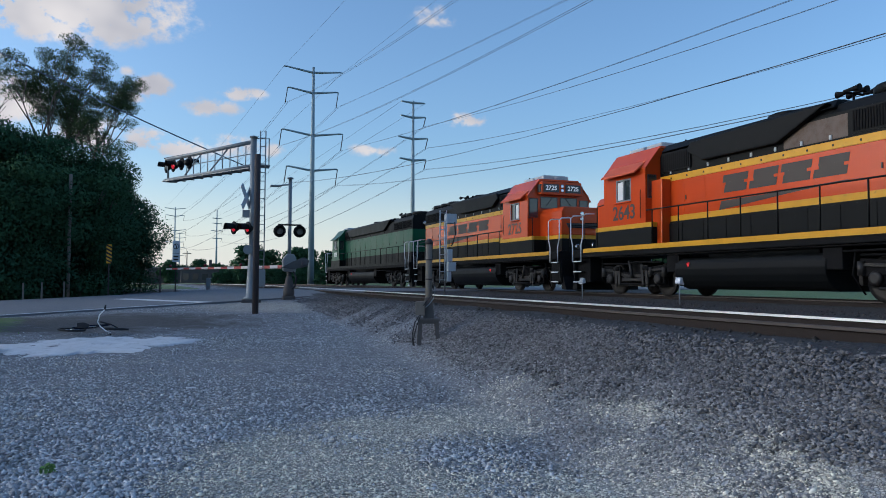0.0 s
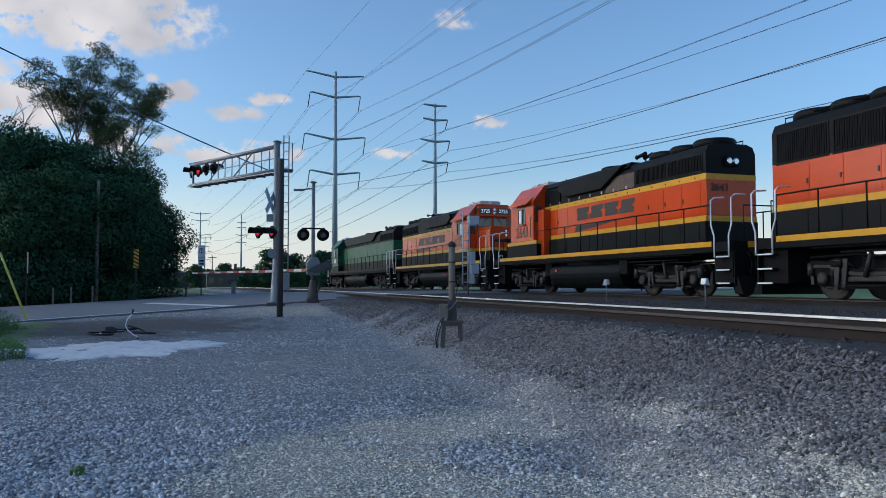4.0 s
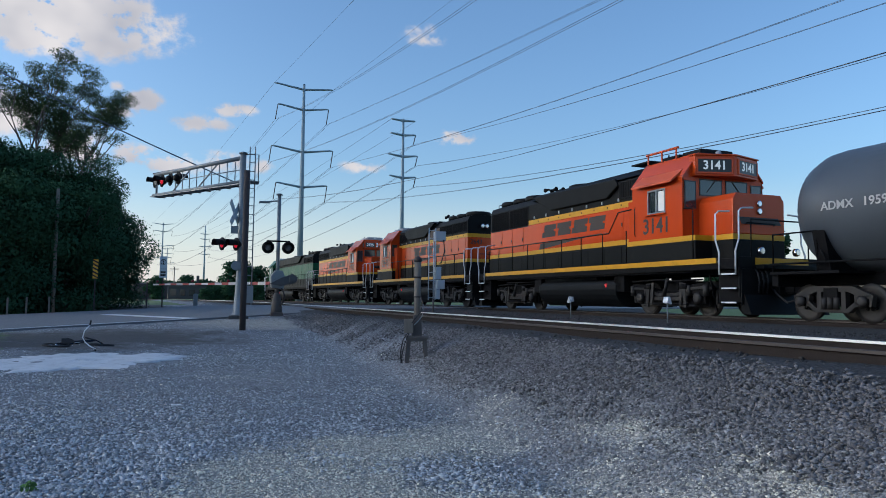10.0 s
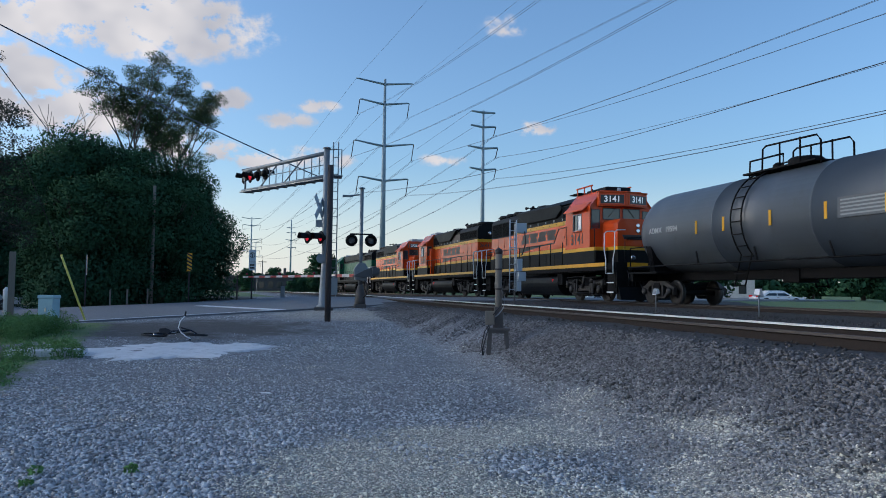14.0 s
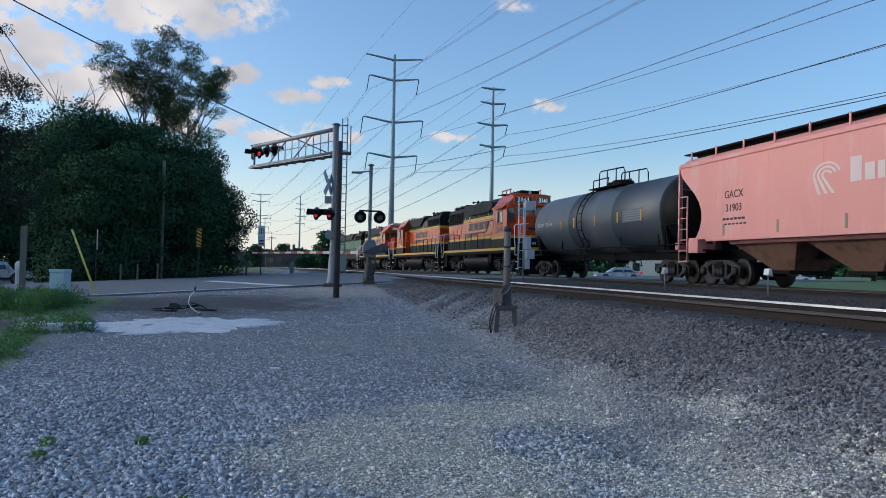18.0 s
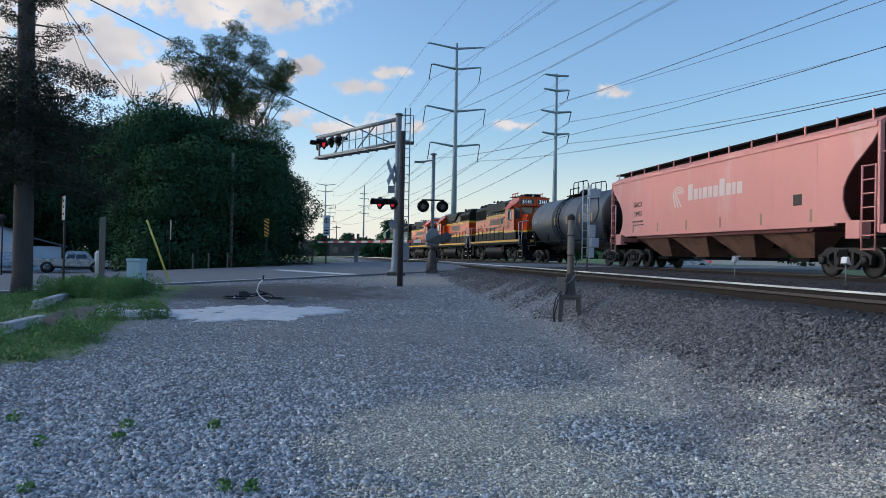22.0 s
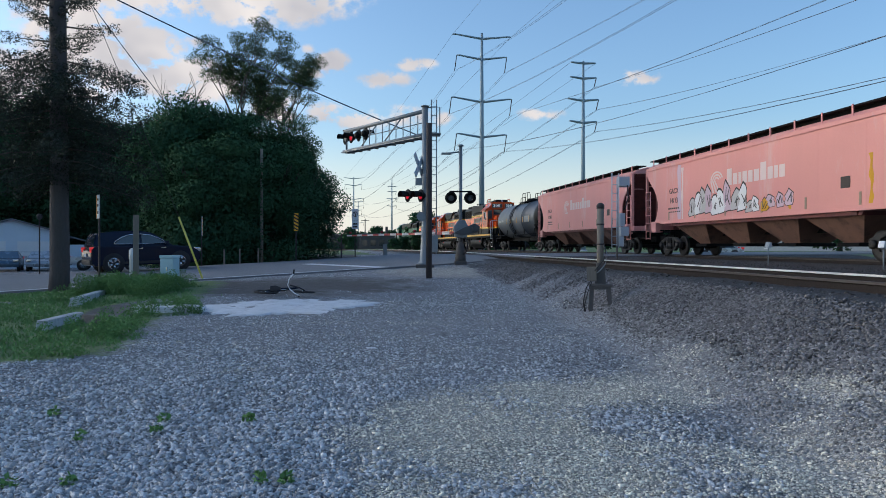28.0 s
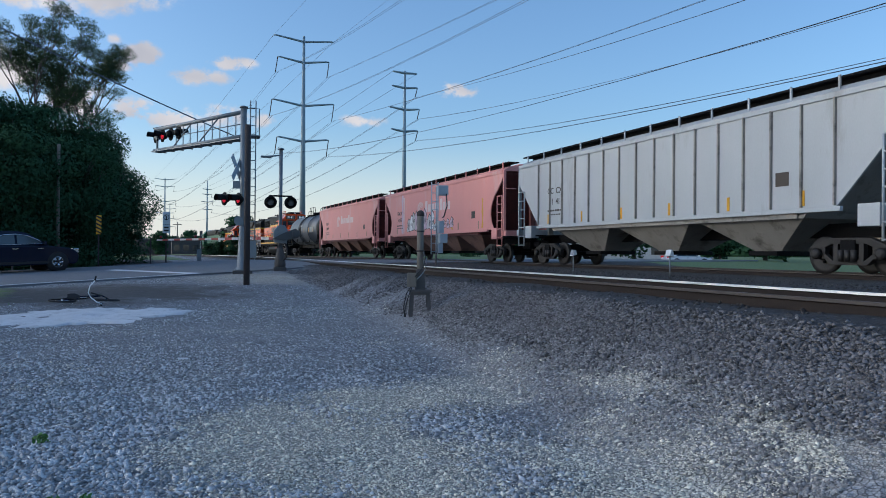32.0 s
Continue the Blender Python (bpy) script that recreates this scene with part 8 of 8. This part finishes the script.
def weeds():
    rng = np.random.default_rng(9)
    lobes = []
    for _ in range(900):
        x, y = rng.uniform(-9.2, -2.9), rng.uniform(8.2, 21.2)
        g = zone_grass(x, y)
        if g + 0.4 * noise.noise((x * 1.1, y * 1.1, 3.3)) < 0.48 or (x < -6.5 and 12.3 < y and rng.random() < 0.97) or (x > -5.7 and y > 16.2) or blob(x, y, -5.62, 12.4, 0.55, 1.3) > 0 or blob(x, y, -6.86, 16.7, 0.5, 1.7) > 0 or blob(x, y, -5.1, 12.6, 0.4, 0.5) > 0 or (-6.5 < x < -4.9 and 13.2 < y < 16.8 and rng.random() < 0.85) or (y < 12.5 and noise.noise((x * 0.9, y * 0.9, 1.2)) < -0.12):
            continue
        s = rng.uniform(0.5, 1.3) * (0.13 if y < 16.5 else 0.18)
        lobes.append((x, y, ground_z(x, y) + s * 0.8, s * 1.0, s * 1.0, s * rng.uniform(0.9, 1.5)))
    for _ in range(230):                                      # tall band round the pedestal
        x = rng.uniform(-7.7, -5.6)
        y = 18.7 + rng.uniform(-1.1, 1.1) - 0.25 * (x + 6.6)
        s = rng.uniform(0.07, 0.17)
        lobes.append((x, y, ground_z(x, y) + s * 1.2, s, s, s * rng.uniform(1.4, 2.3)))
    v, f, out = leaf_cloud(lobes, 90000, 0.018, 3)
    tagged(raw("weeds", v, f, "weed"), "green weeds round the pedestal and the kerb blocks", "weeds", kind="stuff")
    # lone sprouts in the gravel
    lobes = []
    for x, y in ((-2.46, 5.85), (-1.94, 5.99), (-1.98, 6.33), (-0.91, 4.82), (-0.74, 4.81), (-2.1, 4.81), (-2.46, 4.8), (-1.28, 6.31), (-2.95, 5.3), (-3.0, 6.6)):
        lobes.append((x, y, ground_z(x, y) + 0.035, 0.05, 0.05, 0.05))
    v, f, out = leaf_cloud(lobes, 420, 0.022, 8)
    tagged(raw("sprouts", v, f, "weed"), "small green sprouts in the gravel", "weeds", kind="stuff")
    # grass blades of the lawn patch
    n = 34000
    x, y = rng.uniform(-12, -3.2, n), rng.uniform(8, 21, n)
    keep = np.array([zone_grass(a, b) + 0.45 * noise.noise((a * 1.1, b * 1.1, 3.3)) + 0.25 * noise.noise((a * 3.7, b * 3.7, 9.3)) > 0.62 and road_k(a, b)[1] < -0.5 and blob(a, b, -5.35, 15.0, 0.7, 1.7) < 0.2 and blob(a, b, -9.4, 16.2, 1.2, 0.5) < 0.1 for a, b in zip(x, y)])
    x, y = x[keep], y[keep]
    z = np.array([ground_z(a, b) for a, b in zip(x, y)])
    h, a = rng.uniform(0.03, 0.075, len(x)), rng.uniform(0, 6.28, len(x))
    dx, dy = 0.012 * np.cos(a), 0.012 * np.sin(a)
    lean = rng.normal(0, 0.03, (2, len(x)))
    v = np.stack([np.stack([x - dx, y - dy, z], -1), np.stack([x + dx, y + dy, z], -1), np.stack([x + lean[0], y + lean[1], z + h], -1)], 1).reshape(-1, 3)
    tagged(raw("grass", v.tolist(), np.arange(len(v)).reshape(-1, 3).tolist(), "weed"), "short green grass at the edge of the lot", "grass", kind="stuff")


weeds()

# ---- house, parked cars ----


def garage():
    o = thing("garage", "low blue-grey garage with a gable roof and two white doors", "building", pose(-30.8, 60.6, -0.25, 0, 0, 27))
    part("wall", box(B(), -3.4, 0, -0.3, 3.4, 7, 2.85), "siding", o)
    part("gable", prism(B(), [(-3.4, 2.85), (3.4, 2.85), (0, 3.85)], "y", 0.0, 7.0), "siding", o)
    for sx in (-1, 1):
        part("roof", prism(B(), [(sx * 3.7, 2.76), (0, 3.86), (0, 3.98), (sx * 3.7, 2.88)], "y", -0.3, 7.3), "roof", o)
        d = part("garage_door", box(B(), sx * 1.65 - 1.25, -0.05, -0.2, sx * 1.65 + 1.25, -0.005, 2.15), "white", o)
        for z in (0.3, 0.8, 1.3):
            part("door_seam", box(B(), sx * 1.65 - 1.25, -0.056, z, sx * 1.65 + 1.25, -0.052, z + 0.03), "galv", d)
    part("downpipe", tube(B(), [(3.3, -0.06, 0), (3.3, -0.06, 2.8)], 0.05, 6), "white", o)
    part("lean_to_wall", box(B(), 3.4, 1.0, -0.3, 6.2, 6.0, 1.9), "siding", o)
    part("lean_to_roof", prism(B(), [(3.4, 2.7), (6.6, 1.85), (6.6, 1.95), (3.4, 2.82)], "y", 0.7, 6.3), "roof", o)
    o2 = thing("yard_lamp", "slim dark yard lamp post", "lamp post", pose(-23.5, 49.7, -0.1))
    part("post", tube(B(), [(0, 0, -0.3), (0, 0, 3.4)], 0.045, 8), "post", o2)
    part("head", lathe(B(), [(0.05, 0), (0.16, 0.1), (0.18, 0.3), (0.05, 0.38)], "z", (0, 0, 3.35), 12), "post", o2)


garage()


def car_wheels(o, xs, half, r, moving=False):
    for x in xs:
        for sy in (-1, 1):
            w = part("wheel", lathe(B(), [(r * 0.62, -0.10), (r, -0.09), (r, 0.09), (r * 0.62, 0.10)], "y", (0, 0, 0), 24, cap=False), "rubber", o)
            w.matrix_basis = pose(x, sy * half, r)
            bm = B()
            lathe(bm, [(0.05, -0.07), (r * 0.60, -0.05), (r * 0.64, -0.095), (r * 0.64, 0.095), (r * 0.60, 0.05), (0.05, 0.07)], "y", (0, 0, 0), 20)
            part("rim", bm, "under", w)
            sp = B()
            lathe(sp, [(r * 0.54, sy * 0.086), (r * 0.63, sy * 0.098), (r * 0.63, sy * 0.080), (r * 0.54, sy * 0.076)], "y", (0, 0, 0), 24, cap=False)
            for k in range(10):
                a = 2 * math.pi * (k // 2) / 5 + (0.17 if k % 2 else -0.17)
                tube(sp, [(0.05 * math.cos(a), sy * 0.088, 0.05 * math.sin(a)), (r * 0.58 * math.cos(a), sy * 0.092, r * 0.58 * math.sin(a))], 0.022, 5)
            part("spoke_ring", sp, "chrome", w)
            if moving:
                CAR_WHEELS.append((w, r, (x, sy * half, r)))


CAR_WHEELS = []


def vehicle(name, label, shape, roof, length, width, paint, at, r=0.34, wheels=(0.19, 0.80), moving=False, panes=None):
    """A car along +x from its side outline (x, z) in shares of its length: lower body, cabin, glass, lamps."""
    o = thing(name, label, "car", at)
    L, h = length, width / 2
    X = lambda q: (q - 0.5) * L
    part("body", prism(B(), [(X(a), z) for a, z in shape], "y", -h, h, 0.05), paint, o)
    bm = B()
    lo, hi = [], []
    for a, z, inset in roof:
        lo.append(bm.verts.new((X(a), -h + inset, z))), hi.append(bm.verts.new((X(a), h - inset, z)))
    n = len(lo)
    bm.faces.new(lo), bm.faces.new(hi[::-1])
    for i in range(n):
        bm.faces.new((lo[i], hi[i], hi[(i + 1) % n], lo[(i + 1) % n]))
    bmesh.ops.bevel(bm, geom=bm.edges[:], offset=0.03, segments=2, affect="EDGES")
    part("cabin", bm, paint, o)
    zs = [z for a, z, i in roof]
    z0, z1 = min(zs) + 0.07, max(zs) - 0.08
    a0, a1 = min(a for a, z, i in roof), max(a for a, z, i in roof)
    for sy in (-1, 1):
        t0, t1 = [a for a, z, i in roof if z == max(zs)][0], [a for a, z, i in roof if z == max(zs)][-1]
        t0, t1 = min(t0, t1), max(t0, t1)
        cut = (t0 + t1) / 2
        if panes:
            ins, top_in = roof[0][2], min(i for a, z, i in roof if z > max(zs) - 0.15)
            side = lambda z: h - ins - (top_in - ins) * (z - min(zs)) / (max(zs) - min(zs)) + 0.014
            for pane in panes:
                g = B()
                vs = [g.verts.new((X(a), sy * side(z), z)) for a, z in pane]
                vs2 = [g.verts.new((X(a), sy * (side(z) - 0.05), z)) for a, z in pane]
                g.faces.new(vs), g.faces.new(vs2[::-1])
                for i in range(len(pane)):
                    g.faces.new((vs[i], vs[i - 1], vs2[i - 1], vs2[i]))
                part("side_glass", g, "glass", o)
            ring = SUV_TRIM + SUV_TRIM[:1]
            part("window_trim", tube(B(), [(X(a), sy * (side(z) + 0.012), z) for a, z in ring], 0.016, 5), "chrome", o, "bright window trim")
        for p, q in () if panes else ((a0 + (t0 - a0) * 0.35, cut - 0.008), (cut + 0.008, a1 - (a1 - t1) * 0.30)):
            u0 = max(p, t0 + 0.005)
            u1 = min(q, t1 - 0.005)
            out = [(X(p), z0), (X(q), z0), (X(u1), z1), (X(u0), z1)]
            g = B()
            ins = roof[0][2]
            top_in = [i for a, z, i in roof if z == max(zs)][0]
            lo_y, hi_y = h - ins + 0.012, h - top_in + 0.006
            vs = [g.verts.new((x, sy * (lo_y if z == z0 else hi_y), z)) for x, z in out]
            vs2 = [g.verts.new((x, sy * ((lo_y if z == z0 else hi_y) - 0.03), z)) for x, z in out]
            g.faces.new(vs), g.faces.new(vs2[::-1])
            for i in range(4):
                g.faces.new((vs[i], vs[(i + 1) % 4], vs2[(i + 1) % 4], vs2[i]))
            part("side_glass", g, "glass", o)
        if not panes:
            part("window_trim", tube(B(), [(X(a0 + (t0 - a0) * 0.3), sy * (h - roof[0][2] + 0.015), z0 - 0.01), (X(t0), sy * (h - top_in + 0.012), z1 + 0.02), (X(t1), sy * (h - top_in + 0.012), z1 + 0.02), (X(a1 - (a1 - t1) * 0.2), sy * (h - roof[0][2] + 0.015), z0 - 0.01)], 0.012, 5), "chrome", o)
        part("tail_light", box(B(), X(0.0) - 0.01, *sorted((sy * (h - 0.02), sy * (h - 0.28)))[:1], 0.78, X(0.05), sorted((sy * (h + 0.005), sy * (h - 0.28)))[1], 0.98, 0.02), "tail", o, "red tail light")
        part("headlight", box(B(), X(0.95), *sorted((sy * (h - 0.35), sy * (h - 0.01)))[:1], 0.68, X(1.0) + 0.01, sorted((sy * (h - 0.35), sy * (h - 0.01)))[1], 0.84, 0.02), "chrome", o, "clear headlight")
        part("mirror", box(B(), X(a1 - 0.08), *sorted((sy * h, sy * (h + 0.18)))[:1], z0 - 0.02, X(a1 - 0.055), sorted((sy * h, sy * (h + 0.18)))[1], z0 + 0.12, 0.02), paint, o)
        for q in (0.40, 0.62):
            part("door_handle", box(B(), X(q), *sorted((sy * h, sy * (h + 0.025)))[:1], z0 - 0.16, X(q) + 0.2, sorted((sy * h, sy * (h + 0.025)))[1], z0 - 0.13), "chrome", o)
        part("sill_trim", box(B(), X(0.27), *sorted((sy * (h - 0.02), sy * (h + 0.012)))[:1], 0.30, X(0.72), sorted((sy * (h - 0.02), sy * (h + 0.012)))[1], 0.40), "rubber", o)
        for w in wheels:
            part("wheel_arch", lathe(B(), [(0.02, sy * (h - 0.16)), (r + 0.06, sy * (h - 0.16)), (r + 0.06, sy * (h + 0.004)), (0.02, sy * (h + 0.004))], "y", (X(w), 0, r), 20), "rubber", o)
    part("bumper", box(B(), X(0) - 0.04, -h + 0.1, 0.32, X(0) + 0.1, h - 0.1, 0.52, 0.03), "rubber", o)
    part("plate", box(B(), X(0) - 0.05, -0.16, 0.62, X(0) - 0.035, 0.16, 0.74), "white", o, "plain pale number plate")
    car_wheels(o, [X(w) for w in wheels], h - 0.085, r, moving)
    return o


SUV = [(0.01, 0.38), (0.03, 0.28), (0.97, 0.26), (0.995, 0.40), (1.0, 0.60), (0.985, 0.78), (0.94, 0.90), (0.86, 0.98), (0.72, 1.05), (0.4, 1.08), (0.03, 1.10), (0.0, 0.95), (-0.005, 0.62)]
SUV_TOP = [(0.02, 1.07, 0.05), (0.74, 1.03, 0.05), (0.64, 1.34, 0.15), (0.56, 1.56, 0.21), (0.50, 1.64, 0.24), (0.40, 1.68, 0.25), (0.20, 1.67, 0.25), (0.06, 1.60, 0.22), (0.05, 1.52, 0.19)]
SUV_TRIM = [(0.20, 1.16), (0.21, 1.26), (0.27, 1.42), (0.34, 1.52), (0.44, 1.54), (0.54, 1.48), (0.63, 1.30), (0.68, 1.14), (0.44, 1.13)]
SUV_PANES = [[(0.215, 1.17), (0.43, 1.145), (0.43, 1.52), (0.35, 1.50), (0.28, 1.41), (0.225, 1.26)], [(0.45, 1.145), (0.665, 1.15), (0.62, 1.29), (0.535, 1.465), (0.45, 1.52)]]
SUV, SUV_TOP = [(a, z * 0.93) for a, z in SUV], [(a, z * 0.93, q) for a, z, q in SUV_TOP]
SUV_TRIM, SUV_PANES = [(a, z * 0.93) for a, z in SUV_TRIM], [[(a, z * 0.93) for a, z in p] for p in SUV_PANES]
SEDAN = [(0.0, 0.35), (0.02, 0.28), (0.98, 0.28), (1.0, 0.5), (0.97, 0.72), (0.72, 0.86), (0.12, 0.90), (0.0, 0.80)]
SEDAN_TOP = [(0.10, 0.86, 0.05), (0.74, 0.86, 0.05), (0.58, 1.36, 0.22), (0.52, 1.40, 0.24), (0.32, 1.40, 0.24), (0.26, 1.36, 0.22)]
PICK = [(0.0, 0.5), (0.02, 0.42), (0.98, 0.42), (1.0, 0.6), (0.99, 0.86), (0.74, 0.98), (0.0, 0.98)]
PICK_TOP = [(0.40, 0.96, 0.05), (0.76, 0.96, 0.05), (0.67, 1.52, 0.2), (0.62, 1.56, 0.22), (0.46, 1.56, 0.22), (0.42, 1.50, 0.2)]
suv = vehicle("sport_utility_car", "dark blue sport utility car driving up to the crossing", SUV, SUV_TOP, 4.05, 1.70, "car_dark", pose(*on_road(-9, 8.55), 0, 0, 33.9), r=0.34, moving=True, panes=SUV_PANES)
vehicle("pickup_truck", "silver pickup truck parked before the garage", PICK, PICK_TOP, 5.3, 1.9, "car_silver", pose(-22.2, 57.6, -0.22, 0, 0, 18), r=0.36)
vehicle("parked_car", "steel blue saloon parked before the garage", SEDAN, SEDAN_TOP, 4.5, 1.78, "car_blue", pose(-28.4, 55.3, -0.22, 0, 0, -68))
vehicle("parked_car", "pale saloon parked before the garage", SEDAN, SEDAN_TOP, 4.5, 1.78, "car_silver", pose(-26.4, 56.2, -0.22, 0, 0, -68))
# beyond the train
vehicle("parked_car", "white saloon parked beyond the tracks", SEDAN, SEDAN_TOP, 4.5, 1.78, "white", pose(43, 62, 0.55, 0, 0, -10))
vehicle("parked_car", "silver saloon parked beyond the tracks", SEDAN, SEDAN_TOP, 4.5, 1.78, "car_silver", pose(30, 70, 0.55, 0, 0, 170))

# ---- distance ----


def far_building(x, y, w, d, h, material, label, turn=0, stack=None, windows=4):
    o = thing("building", label, "building", pose(x, y, 0.2, 0, 0, turn), "low buildings in the distance")
    part("wall", box(B(), -w / 2, 0, -0.5, w / 2, d, h), material, o)
    part("roof", box(B(), -w / 2 - 0.2, -0.2, h, w / 2 + 0.2, d + 0.2, h + 0.35), "roof", o)
    for i in range(windows):
        q = -w / 2 + w * (i + 0.5) / windows
        part("window", box(B(), q - 0.6, -0.03, h * 0.35, q + 0.6, -0.005, h * 0.7), "glass", o)
    if stack:
        part("chimney", box(B(), stack - 0.3, 1, h + 0.35, stack + 0.3, 1.7, h + 2.0), material, o)


far_building(-6.0, 175, 8, 8, 3.9, "far_dark", "low dark brick building with a chimney beyond the crossing", 4, stack=2.2)
far_building(62, 118, 26, 12, 4.0, "concrete", "long pale building beyond the train", -28, windows=7)
far_building(85, 70, 20, 12, 4.4, "brick", "tan building beyond the train", -50, windows=6)
far_building(-16, 260, 20, 10, 5.0, "far_dark", "low dark building on the skyline", 6)


def far_trees():
    one = broadleaf("round green tree in the distance", 7.5, 3.6, 51, "leaf", 4200, 0.26, low=0.15)
    spots = [(1.5, 138), (2.6, 160), (4.6, 145), (5.5, 150), (7.6, 160), (9.6, 170), (12.5, 165), (15.5, 170), (19, 160), (22.5, 165), (26, 150), (29, 160), (33, 150), (37, 150), (41, 140), (46, 140), (52, 130),
             (-2.2, 240), (-4.2, 255), (-1.0, 300), (-3.3, 330), (-5.5, 300), (23.5, 88), (31.0, 78), (40, 84)]
    for i, (az, d) in enumerate(spots):
        stand_at(one, az, d, 47 * i, z=0.0 if d > 100 else None, copy=i > 0)
    for i in range(13):
        stand_at(one, -0.7 + 0.62 * i, 118 + 9 * (i % 3), 61 * i, 0.34 + 0.05 * (i % 4), z=0.1)
    # skyline of far woods
    rng = random.Random(2)
    lobes = []
    for i in range(150):
        a = radians(-8 + 80 * i / 150 + rng.uniform(-0.3, 0.3))
        d = rng.uniform(420, 520)
        s = rng.uniform(4, 8)
        lobes.append((d * math.sin(a), d * math.cos(a), s * 0.5, s * 1.4, s * 1.4, s))
    v, f, out = leaf_cloud(lobes, 44000, 1.7, 31)
    tagged(raw("far_woods", v, f, "leaf", normals=out), "low green woods along the horizon", "woods", kind="stuff")


far_trees()


def signal_hut():
    o = thing("equipment_hut", "small grey equipment cabinet beside the far gate", "equipment cabinet", pose(-1.15, 47.5, 1.0))
    part("body", box(B(), -0.13, -0.13, -0.2, 0.13, 0.13, 0.66, 0.03), "galv", o)
    part("roof", prism(B(), [(-0.16, 0.66), (0.16, 0.66), (0.08, 0.72), (-0.08, 0.72)], "y", -0.16, 0.16), "galv", o)


signal_hut()
for az, d, h in ((-2.9, 210, 9), (1.2, 230, 9), (-5.6, 120, 7.5)):
    a = radians(az)
    o = thing("utility_pole", "distant wooden utility pole with crossarm", "utility pole", pose(d * math.sin(a), d * math.cos(a), 0.2), "distant poles")
    part("pole", tube(B(), [(0, 0, -0.5), (0, 0, h)], 0.17, 8, 0.12), "wood", o)
    part("crossarm", box(B(), -1.1, -0.08, h - 0.7, 1.1, 0.08, h - 0.5), "wood", o)

# ---- what moves ----


def motions():
    times = [0.5 * i for i in range(65)]
    for o, centre, back in MOVERS:
        walk(o, [(t, on_track(centre + gone(t), back)) for t in times])
    quick = [0.2 * i for i in range(161)]
    for o, r, at in WHEELS:
        top = o
        while top.parent:
            top = top.parent
        sign = 1.0 if any(top is m and b for m, c, b in MOVERS) else -1.0
        walk(o, [(t, Matrix.Translation(at) @ Matrix.Rotation(sign * gone(t) / r, 4, "X")) for t in quick])

    # the car: along its lane, slowing towards the crossing
    walk(suv, [(t, pose(*on_road(k, CAR_W), 0, -math.degrees(math.atan(0.038)), 33.9)) for t, k in CAR_RUN])
    fine = [0.1 * i for i in range(321)]
    for o, r, at in CAR_WHEELS:
        walk(o, [(t, Matrix.Translation(at) @ Matrix.Rotation((np.interp(t, *zip(*CAR_RUN)) + 60) / r, 4, "Y")) for t in fine])


CAR_W = 8.55
CAR_RUN = [(0.0, -75), (20.0, -23.5), (24.0, -14.0), (25.4, -10.93), (27.6, -6.76), (28.2, -5.78), (28.6, -5.13), (29.0, -4.63), (29.4, -4.15), (30.2, -3.32), (31.0, -2.95), (31.6, -2.74), (32.0, -2.70)]
motions()
